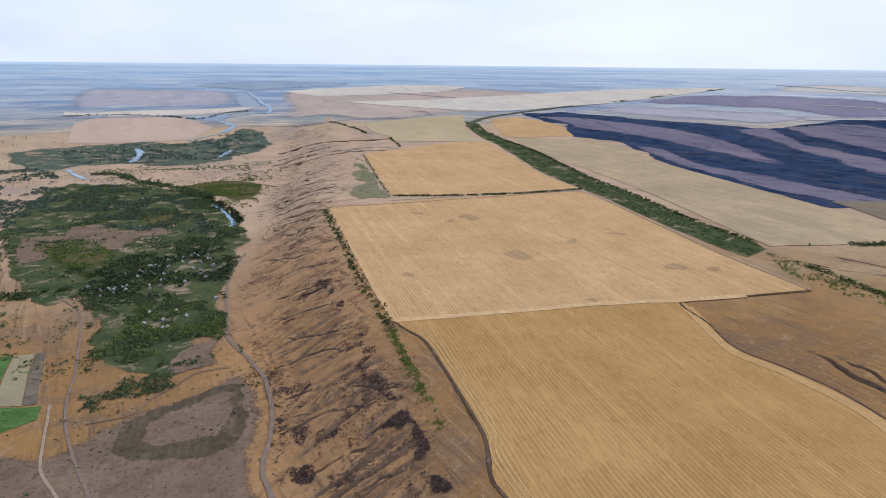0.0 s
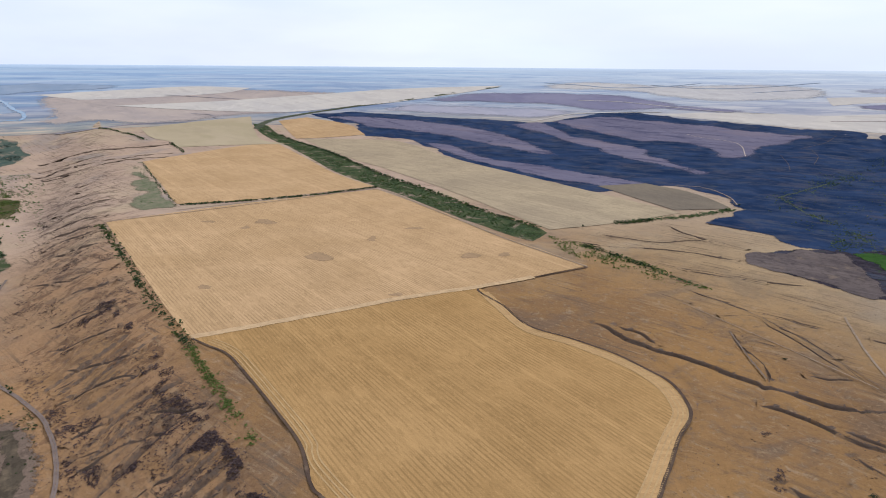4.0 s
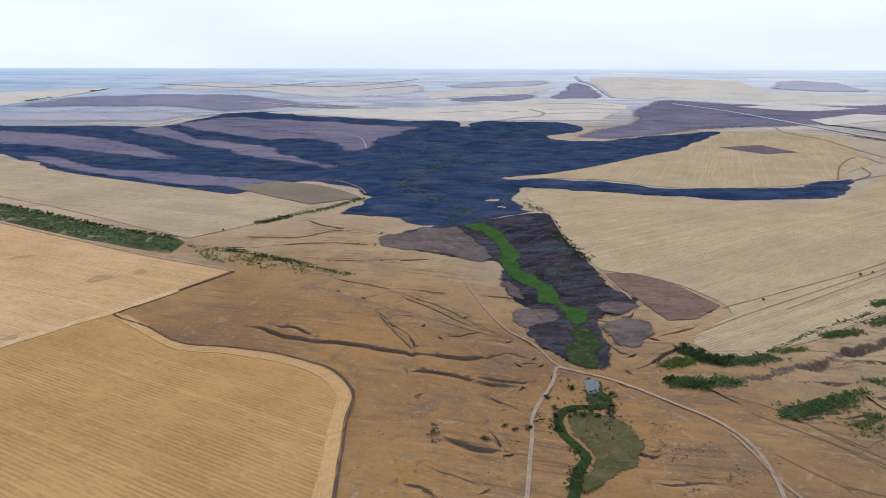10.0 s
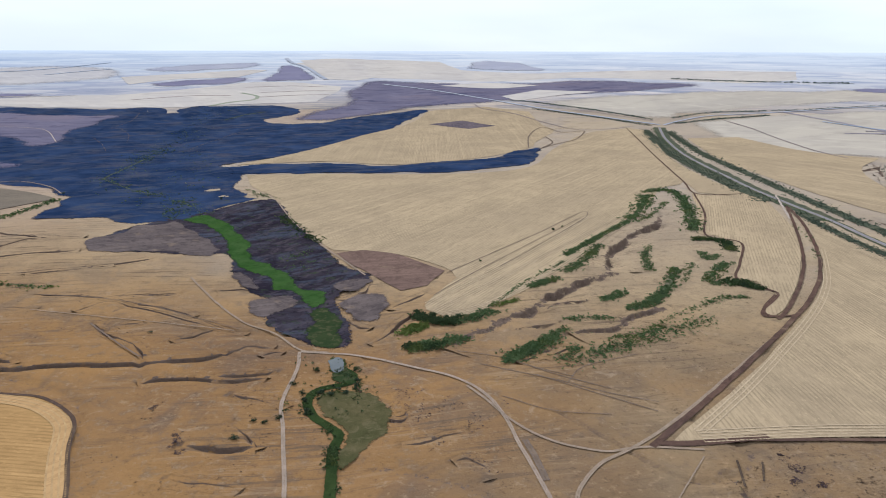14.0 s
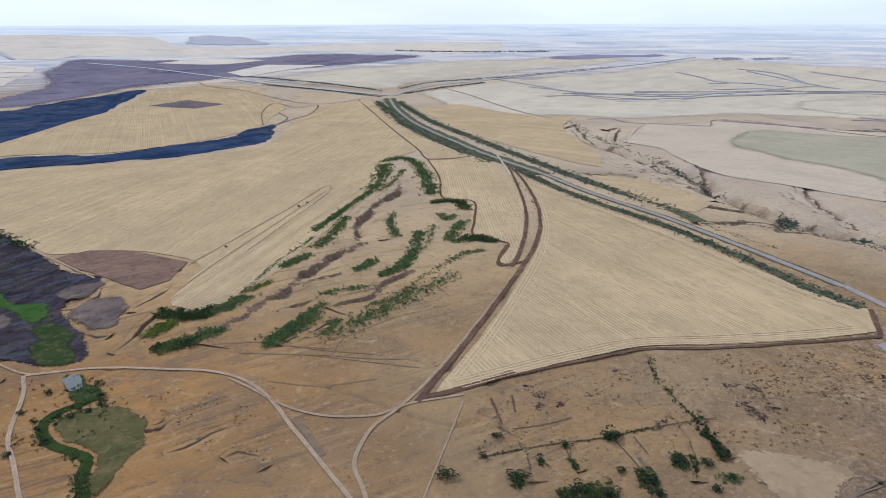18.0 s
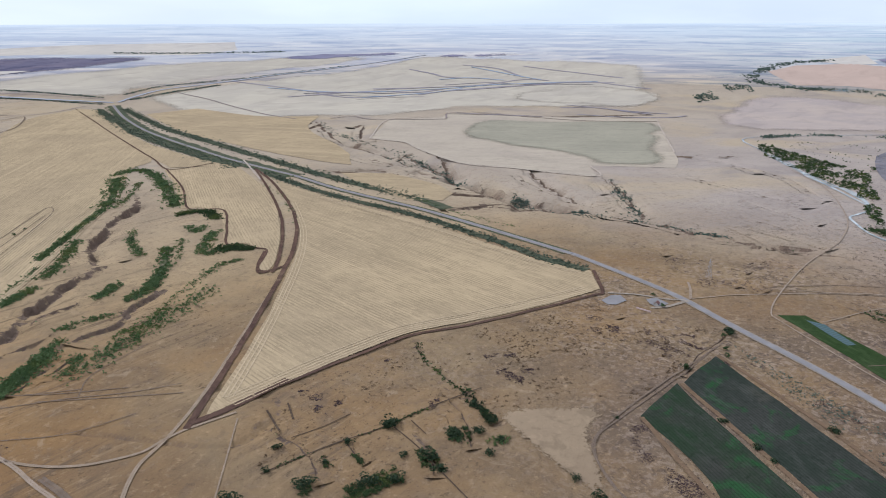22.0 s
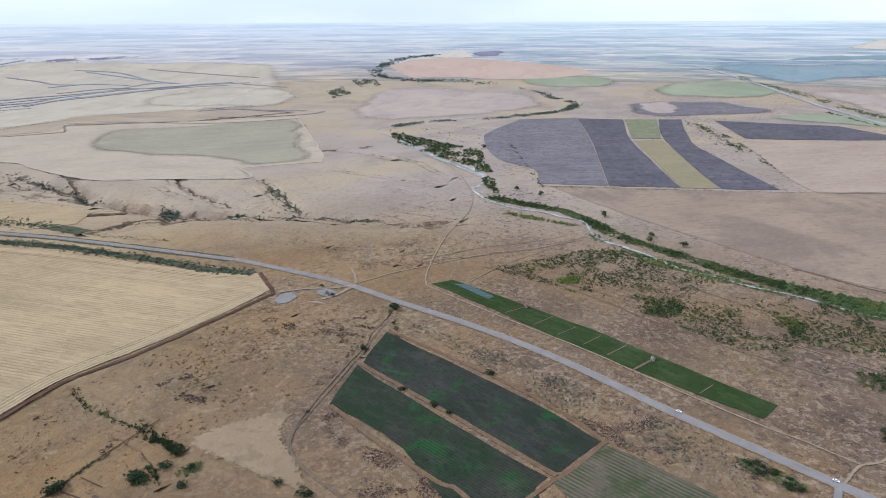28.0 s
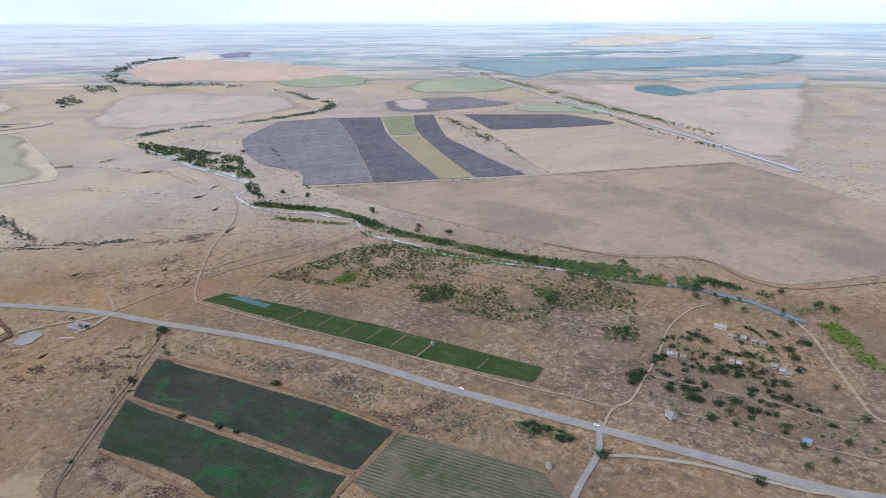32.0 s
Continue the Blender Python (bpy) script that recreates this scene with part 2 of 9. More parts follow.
CROP = {"slate": ((0.028, 0.034, 0.025), (0.041, 0.041, 0.034), 90), "green": ((0.025, 0.038, 0.021), (0.037, 0.037, 0.030), 50),
        "rows": ((0.115, 0.095, 0.068), (0.10, 0.085, 0.06), 70), "lush": ((0.028, 0.046, 0.016), (0.041, 0.057, 0.023), 40),
        "sage": ((0.165, 0.17, 0.1), (0.185, 0.185, 0.115), 60), "bright": ((0.055, 0.105, 0.03), (0.075, 0.13, 0.04), 30)}


@once
def crop(kind):
    n = Nodes("crop_" + kind, 0.85)
    a, b, size = CROP[kind]
    c = n.mix(n.span(n.noise(size, 5), 0.38, 0.62), a, b)
    if kind in ("slate", "green"):
        c = n.mix(n.times(n.span(n.noise(30, 7, None, 0.65, 0.5), 0.53, 0.63), 0.75), c, (0.024, 0.072, 0.024))
        c = n.mix(n.times(n.span(n.noise(40, 4), 0.6, 0.75), 0.5), c, (0.075, 0.068, 0.052))
    rows = n.bands(3.4 if kind == "rows" else 2.6, n.turned(-107), 1.2)
    c = n.mix(n.times(n.span(n.noise(9, 6, n.turned(-107, 1.0, 0.35), 0.7), 0.48, 0.66), 0.55), c, tuple(v * 1.55 for v in b))
    c = n.mix(n.times(n.span(n.noise(4, 5, None, 0.7), 0.52, 0.68), 0.5), c, tuple(v * 0.45 for v in a))
    if kind == "rows":
        c = n.mix(n.times(n.span(rows, 0.45, 0.8), n.span(n.noise(22, 6, None, 0.65), 0.35, 0.6, 0.1, 0.85)), c, (0.036, 0.052, 0.02))
        c = n.mix(n.times(n.span(n.noise(26, 6, None, 0.65, 0.5), 0.52, 0.62), 0.6), c, (0.04, 0.058, 0.024))
    else:
        c = n.mix(n.times(n.span(rows, 0.5, 1.0), 0.35), c, tuple(v * 0.55 for v in a))
    n.bump(n.noise(0.9, 4), 0.5)
    n.worn_edge(4)
    return n.colour(c)


EARTH = {"sand": ((0.262, 0.192, 0.12), (0.225, 0.163, 0.103)),
         "dust": ((0.172, 0.122, 0.086), (0.13, 0.092, 0.067))}


@once
def ground_mat(kind):
    n = Nodes("earth_" + kind)
    a, b = EARTH[kind]
    c = n.mix(n.span(n.noise(40, 6), 0.35, 0.65), a, b)
    c = n.mix(n.times(n.span(n.noise(18, 7, None, 0.68, 0.6), 0.52, 0.62), 0.5), c, tuple(v * 0.68 for v in b))
    c = n.mix(n.times(n.span(n.noise(11, 7, None, 0.7, 0.6), 0.56, 0.66), 0.45), c, tuple(v * 1.3 for v in a))
    c = n.mix(n.times(n.span(n.noise(4, 6, None, 0.75), 0.54, 0.64), 0.15 if kind == "sand" else 0.8), c, tuple(v * 0.4 for v in b))
    n.bump(n.noise(4, 8, None, 0.7), 1.0, 0.9)
    n.worn_edge(7)
    return n.colour(c)


DIRT = {"pale": (0.30, 0.228, 0.165), "tan": (0.275, 0.205, 0.142), "mauve": (0.19, 0.142, 0.115), "brown": (0.160, 0.117, 0.085),
        "rust": (0.15, 0.098, 0.06), "straw": (0.475, 0.322, 0.17), "light": (0.43, 0.355, 0.28), "ditch": (0.075, 0.053, 0.037), "swath": (0.44, 0.335, 0.205), "goldswath": (0.415, 0.27, 0.122)}


@once
def dirt_mat(kind):
    n = Nodes("dirt_" + kind)
    a = DIRT[kind]
    c = n.mix(n.span(n.noise(9, 5), 0.35, 0.65), a, tuple(v * 0.78 for v in a))
    c = n.mix(n.times(n.span(n.noise(3, 4), 0.5, 0.7), 0.35), c, (0.22, 0.16, 0.09))
    n.bump(n.noise(0.6, 4), 0.15)
    n.worn_edge(2.0, 0.36)
    return n.colour(c)


@once
def asphalt_mat():
    n = Nodes("asphalt", 0.95, 0.0)
    c = n.mix(n.span(n.noise(12, 5), 0.35, 0.65), (0.18, 0.166, 0.158), (0.222, 0.206, 0.196))
    n.bump(n.noise(0.3, 3), 0.02)
    n.worn_edge(1.5)
    return n.colour(c)


@once
def gravel_mat():
    n = Nodes("gravel")
    c = n.mix(n.span(n.noise(6, 6), 0.35, 0.65), (0.27, 0.225, 0.175), (0.22, 0.175, 0.13))
    n.bump(n.noise(0.4, 4), 0.08)
    n.worn_edge(2.5)
    return n.colour(c)


@once
def film_mat():
    n = Nodes("plastic_film", 0.6, 0.15)
    return n.colour(n.mix(n.span(n.bands(4, n.turned(-68), 0.5), 0.3, 0.8), (0.06, 0.095, 0.105), (0.04, 0.065, 0.05)))


@once
def water_mat(kind):
    n = Nodes("river_water_" + kind, 0.35 if kind == "dull" else 0.15, 0.1 if kind == "dull" else 0.3)
    a, b = {"silt": ((0.15, 0.165, 0.14), (0.36, 0.365, 0.325)), "deep": ((0.035, 0.065, 0.09), (0.06, 0.095, 0.12)), "dull": ((0.05, 0.062, 0.06), (0.07, 0.08, 0.075)), "sky": ((0.07, 0.15, 0.23), (0.10, 0.19, 0.27))}[kind]
    n.bump(n.noise(2.5, 3), 0.05, 0.4)
    return n.colour(n.mix(n.span(n.noise(30, 4), 0.4, 0.6), a, b))


@once
def steppe_mat():
    n = Nodes("dry_steppe")
    here = n.tree.nodes.new("ShaderNodeSeparateXYZ")
    n.link(n.where, here.inputs["Vector"])
    x, y = here.outputs["X"], here.outputs["Y"]
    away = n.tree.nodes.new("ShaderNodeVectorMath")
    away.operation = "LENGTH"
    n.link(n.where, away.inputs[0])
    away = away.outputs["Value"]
    c = n.mix(n.span(n.noise(240, 5), 0.36, 0.64), (0.262, 0.147, 0.058), (0.178, 0.103, 0.05))
    c = n.mix(n.times(n.span(n.noise(80, 6, None, 0.6, 0.6), 0.48, 0.70), 0.75), c, (0.268, 0.148, 0.053))
    # grey-brown weathered patches
    c = n.mix(n.times(n.span(n.noise(95, 7, None, 0.62, 0.9), 0.52, 0.61), 0.7), c, (0.146, 0.095, 0.059))
    # haze painted into the far plain as paler tones, rosy weeds to the east, a ruddy bluff in the west
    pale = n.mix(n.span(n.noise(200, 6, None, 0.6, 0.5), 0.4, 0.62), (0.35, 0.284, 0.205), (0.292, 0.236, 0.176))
    warm = n.mix(n.span(n.noise(140, 6, None, 0.6, 0.5), 0.4, 0.62), (0.415, 0.30, 0.212), (0.34, 0.246, 0.178))
    tan = n.mix(n.span(n.noise(70, 6, None, 0.62, 0.5), 0.4, 0.6), (0.226, 0.16, 0.09), (0.158, 0.113, 0.068))
    c = n.mix(n.times(n.span(x, -110, 90), n.span(n.noise(130, 4), 0.38, 0.6, 0.92, 0.55)), c, tan)
    weeds = n.mix(n.span(n.noise(60, 7, None, 0.65, 0.5), 0.4, 0.6), (0.15, 0.108, 0.077), (0.096, 0.07, 0.053))
    c = n.mix(n.times(n.times(n.times(n.span(x, 200, 400), n.span(away, 900, 620)), n.span(y, 420, 300)), n.span(n.noise(180, 4), 0.40, 0.60, 0.15, 0.9)), c, weeds)
    straw = n.mix(n.span(n.noise(75, 6, None, 0.62, 0.6), 0.4, 0.6), (0.36, 0.26, 0.143), (0.268, 0.195, 0.112))
    c = n.mix(n.times(n.span(y, 580, 800), n.span(x, -330, -40, 0.62, 0.78)), c, straw)
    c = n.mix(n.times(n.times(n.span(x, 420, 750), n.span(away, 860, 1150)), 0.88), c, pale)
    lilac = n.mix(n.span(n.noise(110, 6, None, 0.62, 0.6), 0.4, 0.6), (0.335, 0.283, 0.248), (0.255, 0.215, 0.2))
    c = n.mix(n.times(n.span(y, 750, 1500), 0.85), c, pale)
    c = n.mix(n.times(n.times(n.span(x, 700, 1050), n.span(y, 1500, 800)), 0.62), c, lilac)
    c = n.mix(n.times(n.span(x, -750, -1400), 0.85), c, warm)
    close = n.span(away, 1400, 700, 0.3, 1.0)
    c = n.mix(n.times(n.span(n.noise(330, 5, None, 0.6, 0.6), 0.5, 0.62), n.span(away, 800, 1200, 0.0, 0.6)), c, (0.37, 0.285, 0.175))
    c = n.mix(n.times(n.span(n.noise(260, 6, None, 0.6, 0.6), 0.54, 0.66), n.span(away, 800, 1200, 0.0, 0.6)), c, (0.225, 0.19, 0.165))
    # thin weedy streaks and bare spots
    c = n.mix(n.times(n.times(n.span(n.noise(14, 7, None, 0.68), 0.53, 0.66), close), 0.6), c, (0.135, 0.098, 0.068))
    c = n.mix(n.times(n.times(n.span(n.noise(22, 6, None, 0.7, 1.0), 0.59, 0.69), close), 0.55), c, (0.32, 0.235, 0.148))
    weedy = n.times(close, n.times(n.span(x, -60, 160, 0.55, 1.0), n.span(n.noise(120, 4), 0.4, 0.6, 0.3, 1.0)))
    c = n.mix(n.times(n.times(n.span(n.noise(5, 6, None, 0.75), 0.56, 0.64), weedy), 0.85), c, (0.058, 0.039, 0.025))
    c = n.mix(n.times(n.times(n.span(n.noise(7, 7, None, 0.78), 0.55, 0.64), close), 0.5), c, (0.34, 0.228, 0.122))
    c = n.mix(n.times(n.times(n.span(n.noise(2.6, 5, None, 0.75), 0.55, 0.66), weedy), 0.55), c, (0.10, 0.072, 0.046))
    # bleached weeds and bare specks on the rough ground by the river
    rough_ground = n.times(n.times(n.span(x, 180, 420), n.span(y, 720, 480)), n.span(n.noise(150, 4), 0.42, 0.58, 0.25, 1.0))
    c = n.mix(n.times(n.times(n.span(n.noise(6, 7, None, 0.78, 0.5), 0.51, 0.57), rough_ground), 0.55), c, (0.33, 0.25, 0.185))
    c = n.mix(n.times(n.times(n.span(n.noise(9, 7, None, 0.78, 0.7), 0.54, 0.59), rough_ground), 0.75), c, (0.068, 0.05, 0.042))
    # dark heather on the bluff
    m1, m2 = n.span(x, -300, -420), n.times(n.span(y, -150, -90), n.span(y, 95, 40))
    face = n.times(m1, m2)
    c = n.mix(n.times(n.times(face, n.span(x, -1500, -1000)), n.span(n.noise(50, 5), 0.35, 0.6, 0.3, 0.75)), c, (0.325, 0.188, 0.094))
    spots = n.times(n.span(n.noise(22, 8, n.turned(-55, 1.0, 0.4), 0.8, 0.6), 0.515, 0.54), n.span(n.noise(95, 5), 0.36, 0.52))
    c = n.mix(n.times(n.times(spots, 0.5), face), c, (0.046, 0.026, 0.023))
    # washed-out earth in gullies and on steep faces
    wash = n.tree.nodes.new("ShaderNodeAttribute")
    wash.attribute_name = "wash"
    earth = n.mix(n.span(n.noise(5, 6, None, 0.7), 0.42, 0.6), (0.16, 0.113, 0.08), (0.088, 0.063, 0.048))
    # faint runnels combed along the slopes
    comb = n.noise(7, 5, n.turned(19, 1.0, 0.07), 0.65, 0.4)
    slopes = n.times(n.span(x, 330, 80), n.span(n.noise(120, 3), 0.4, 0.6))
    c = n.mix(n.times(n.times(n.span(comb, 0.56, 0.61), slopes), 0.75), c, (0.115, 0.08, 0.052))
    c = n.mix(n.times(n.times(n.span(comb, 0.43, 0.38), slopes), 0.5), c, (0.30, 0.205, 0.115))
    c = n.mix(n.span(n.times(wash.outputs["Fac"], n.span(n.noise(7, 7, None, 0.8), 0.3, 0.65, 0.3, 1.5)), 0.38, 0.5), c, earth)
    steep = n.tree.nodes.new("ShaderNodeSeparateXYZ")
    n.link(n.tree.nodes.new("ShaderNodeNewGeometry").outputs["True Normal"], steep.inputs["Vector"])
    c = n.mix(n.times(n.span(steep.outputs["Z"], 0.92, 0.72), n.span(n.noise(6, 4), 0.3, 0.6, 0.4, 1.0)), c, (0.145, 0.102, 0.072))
    n.bump(n.noise(9, 9, None, 0.7), 2.6, 1.0)
    return n.colour(c)


@once
def far_mat():
    """The plain from three kilometres out to the rim, with haze painted into its colours: streaks of pale stubble,
    ploughland and woods seen edge on.
    """
    n = Nodes("far_plain")
    n.where = n.tree.nodes.new("ShaderNodeTexCoord").outputs["UV"]
    here = n.tree.nodes.new("ShaderNodeSeparateXYZ")
    n.link(n.where, here.inputs["Vector"])
    u, v = here.outputs["X"], here.outputs["Y"]
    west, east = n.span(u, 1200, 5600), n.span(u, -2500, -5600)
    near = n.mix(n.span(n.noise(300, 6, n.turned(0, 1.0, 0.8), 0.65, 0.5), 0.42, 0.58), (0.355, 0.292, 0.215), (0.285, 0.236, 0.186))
    # middle and rim: painted haze, paler and bluer with distance
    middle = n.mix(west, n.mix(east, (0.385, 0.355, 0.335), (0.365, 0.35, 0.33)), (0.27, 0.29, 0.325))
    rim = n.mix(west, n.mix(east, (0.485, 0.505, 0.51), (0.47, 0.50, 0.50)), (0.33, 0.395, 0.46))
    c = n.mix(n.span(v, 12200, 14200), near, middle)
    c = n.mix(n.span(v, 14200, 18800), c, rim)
    # ploughland, stubble and woods, drawn out into streaks
    much = n.span(v, 14500, 19500, 1.0, 0.45)
    c = n.mix(n.times(n.span(n.noise(420, 6, n.turned(1, 1.0, 0.7), 0.66, 0.6), 0.5, 0.54), much), c, n.mix(1.0, c, (0.76, 0.79, 0.88), "MULTIPLY"))
    c = n.mix(n.times(n.span(n.noise(330, 6, n.turned(-1.5, 1.0, 0.6), 0.66, 0.6), 0.53, 0.57), much), c, n.mix(1.0, c, (1.2, 1.14, 1.06), "MULTIPLY"))
    c = n.mix(n.times(n.span(n.noise(260, 6, n.turned(2, 1.0, 0.5), 0.7, 0.6), 0.56, 0.59), much), c, n.mix(1.0, c, (0.72, 0.78, 0.86), "MULTIPLY"))
    woods = n.times(n.span(n.noise(380, 6, n.turned(0.6, 1.0, 0.5), 0.68, 0.6), 0.47, 0.53), much)
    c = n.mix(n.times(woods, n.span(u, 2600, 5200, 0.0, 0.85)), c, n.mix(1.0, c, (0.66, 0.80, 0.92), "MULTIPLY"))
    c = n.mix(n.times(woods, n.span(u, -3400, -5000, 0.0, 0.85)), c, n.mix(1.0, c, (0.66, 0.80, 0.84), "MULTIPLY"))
    # the last strip is painted out towards the sky's tone
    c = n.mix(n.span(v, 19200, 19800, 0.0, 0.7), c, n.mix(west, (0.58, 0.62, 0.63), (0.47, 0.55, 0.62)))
    return n.colour(c)


# colours of far land with the haze mixed in, paler and bluer than the ground
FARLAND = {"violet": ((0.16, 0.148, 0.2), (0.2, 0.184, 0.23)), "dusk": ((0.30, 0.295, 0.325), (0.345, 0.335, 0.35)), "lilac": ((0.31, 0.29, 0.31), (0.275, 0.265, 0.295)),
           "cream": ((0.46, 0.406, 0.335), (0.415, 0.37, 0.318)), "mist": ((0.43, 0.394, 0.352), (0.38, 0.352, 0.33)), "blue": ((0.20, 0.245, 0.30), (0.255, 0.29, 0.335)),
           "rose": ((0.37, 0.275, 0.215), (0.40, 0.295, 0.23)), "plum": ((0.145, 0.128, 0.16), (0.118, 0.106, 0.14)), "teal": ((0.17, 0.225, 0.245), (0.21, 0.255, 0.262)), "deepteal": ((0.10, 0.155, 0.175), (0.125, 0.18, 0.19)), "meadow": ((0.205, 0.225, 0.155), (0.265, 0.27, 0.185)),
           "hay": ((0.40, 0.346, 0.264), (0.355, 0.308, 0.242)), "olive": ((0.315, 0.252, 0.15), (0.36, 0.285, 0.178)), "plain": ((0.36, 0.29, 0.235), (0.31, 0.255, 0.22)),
           # gully: eroded ground with the bluish shade of the cuts mixed in
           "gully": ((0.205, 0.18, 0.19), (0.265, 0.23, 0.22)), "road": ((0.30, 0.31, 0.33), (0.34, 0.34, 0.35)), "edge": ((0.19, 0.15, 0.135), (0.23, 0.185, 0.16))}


@once
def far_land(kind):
    """Fields several kilometres off: broad tones and faint streaks, with distance haze painted into the colours."""
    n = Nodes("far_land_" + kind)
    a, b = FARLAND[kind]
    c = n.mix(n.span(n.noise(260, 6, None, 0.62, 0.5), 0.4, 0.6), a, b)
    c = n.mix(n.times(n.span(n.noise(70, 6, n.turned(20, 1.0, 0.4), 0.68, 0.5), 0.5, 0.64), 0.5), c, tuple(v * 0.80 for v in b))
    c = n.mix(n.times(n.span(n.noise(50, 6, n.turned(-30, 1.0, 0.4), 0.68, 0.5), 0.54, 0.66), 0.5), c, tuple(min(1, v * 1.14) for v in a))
    if kind == "plum":
        c = n.mix(n.times(n.span(n.noise(60, 8, n.turned(25, 1.0, 0.3), 0.75, 0.8), 0.53, 0.60), 0.7), c, (0.045, 0.045, 0.078))
        c = n.mix(n.times(n.span(n.noise(120, 6, n.turned(25, 1.0, 0.4), 0.65, 0.6), 0.53, 0.63), 0.5), c, (0.17, 0.135, 0.15))
    n.worn_edge(14)
    return n.colour(c)


# blue and vale: leaf colours lifted and blued to paint haze over distant trees
FOLIAGE = {"deep": ((0.013, 0.024, 0.009), (0.024, 0.038, 0.013)), "dark": ((0.026, 0.046, 0.014), (0.046, 0.070, 0.022)), "mid": ((0.062, 0.104, 0.035), (0.1, 0.14, 0.05)), "vale": ((0.04, 0.065, 0.034), (0.078, 0.102, 0.044)),
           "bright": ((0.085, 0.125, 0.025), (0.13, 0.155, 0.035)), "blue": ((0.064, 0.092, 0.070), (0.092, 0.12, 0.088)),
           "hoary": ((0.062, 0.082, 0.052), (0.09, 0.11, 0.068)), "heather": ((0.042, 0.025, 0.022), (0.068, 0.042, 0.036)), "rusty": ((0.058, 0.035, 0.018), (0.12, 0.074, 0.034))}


@once
def foliage(kind):
    n = Nodes("foliage_" + kind, 0.8, 0.2)
    a, b = FOLIAGE[kind]
    c = n.mix(n.span(n.noise(14, 2), 0.38, 0.62), a, b)
    if kind in ("dark", "mid", "vale"):
        c = n.mix(n.times(n.span(n.noise(34, 5, None, 0.6), 0.52, 0.60), 0.85), c, (0.105, 0.122, 0.028))
        c = n.mix(n.times(n.span(n.noise(21, 5, None, 0.6), 0.56, 0.64), 0.7), c, (0.03, 0.047, 0.024))
    c = n.mix(n.times(n.span(n.island(), 0.3, 1.0), 0.6), c, tuple(min(1, v * 1.45) for v in b))
    return n.colour(c)


@once
def bark_mat():
    n = Nodes("bark")
    n.bump(n.noise(0.15, 4), 0.03)
    return n.colour(n.mix(n.noise(0.3, 4), (0.11, 0.08, 0.055), (0.06, 0.045, 0.035)))


@once
def plaster_mat():
    n = Nodes("whitewash", 0.9)
    c = n.mix(n.times(n.span(n.noise(1.5, 5), 0.5, 0.75), 0.5), n.mix(n.random(), (0.50, 0.47, 0.42), (0.26, 0.23, 0.19)), (0.42, 0.37, 0.3))
    return n.colour(c)


@once
def roof_mat(kind):
    n = Nodes("roof_" + kind, 0.6, 0.4)
    a = {"pale": (0.47, 0.455, 0.43), "grey": (0.25, 0.24, 0.225), "slate": (0.20, 0.175, 0.15), "red": (0.17, 0.075, 0.055), "blue": (0.12, 0.17, 0.26)}[kind]
    c = n.mix(n.span(n.bands(0.6, n.turned(0), 0.1), 0.4, 0.9), a, tuple(v * 0.8 for v in a))
    c = n.mix(n.times(n.span(n.noise(1.2, 5), 0.5, 0.7), 0.5), c, tuple(v * 0.55 for v in a))
    return n.colour(c)


@once
def plain_mat(name, colour, roughness):
    return Nodes(name, roughness, 0.4).colour(colour)

def smooth_line(points, steps, closed):
    """A line through the points, with rounded bends."""
    p = [np.array(q, float) for q in points]
    n, out = len(p), []
    for i in range(n if closed else n - 1):
        a, b = p[i], p[(i + 1) % n]
        before = p[i - 1] if closed or i else 2 * a - b
        after = p[(i + 2) % n] if closed or i + 2 < n else 2 * b - a
        for k in range(steps):
            t = k / steps
            out.append(0.5 * (2 * a + (b - before) * t + (2 * before - 5 * a + 4 * b - after) * t * t + (3 * a - before - 3 * b + after) * t ** 3))
    if not closed:
        out.append(p[-1])
    return np.array(out)


# ---- the ground: one sheet to the horizon ----
GULLIES = []


def gully(line, width, depth):
    GULLIES.append((line, width, depth))


gully([(-506, 679), (-475, 697), (-438, 715)], 1.8, 2.2)
gully([(-659, 741), (-616, 769), (-581, 792)], 2.1, 2.2)
gully([(-885, 689), (-801, 736), (-776, 789)], 2.5, 2.2)
gully([(-889, 766), (-804, 817), (-785, 884), (-726, 906)], 2.5, 2.2)
gully([(-599, 672), (-516, 679), (-445, 667), (-382, 644)], 1.8, 1.7)
gully([(888, 2946), (1069, 2633), (1325, 2467), (1628, 2357), (1930, 2285)], 10.9, 9.9)
gully([(1195, 1764), (1369, 1619), (1680, 1484), (1745, 1446)], 5.9, 5.5)
gully([(1938, 2800), (2043, 2583), (2019, 2276)], 8.4, 6.6)
gully([(290, 483), (272, 437), (271, 410), (272, 391), (271, 367), (268, 344)], 1.8, 1.7)
gully([(292, 485), (275, 442), (270, 411), (271, 388), (268, 356)], 1.8, 1.7)
gully([(544, 337), (500, 330), (443, 310)], 1.8, 2.2)
gully([(650, 482), (668, 412), (667, 380)], 5.0, 3.3)
gully([(776, 572), (796, 489), (841, 421)], 5.9, 4.4)
gully([(1004, 626), (978, 533), (970, 486)], 4.2, 3.3)
gully([(-504, 677), (-491, 693), (-458, 703), (-437, 713)], 2.5, 2.8)
gully([(-679, 738), (-638, 767), (-586, 795), (-547, 832)], 2.5, 2.8)
gully([(-823, 712), (-800, 747), (-776, 783), (-742, 811), (-671, 846)], 3.4, 3.3)
gully([(-892, 920), (-807, 900), (-747, 906), (-708, 911)], 3.4, 3.3)
gully([(-519, 634), (-500, 670), (-433, 650), (-378, 630), (-317, 616)], 1.8, 1.7)
gully([(-165, 532), (-151, 511), (-140, 499), (-128, 490)], 2.9, 3.3)
gully([(-122, 478), (-113, 479), (-108, 489)], 2.5, 3.3)
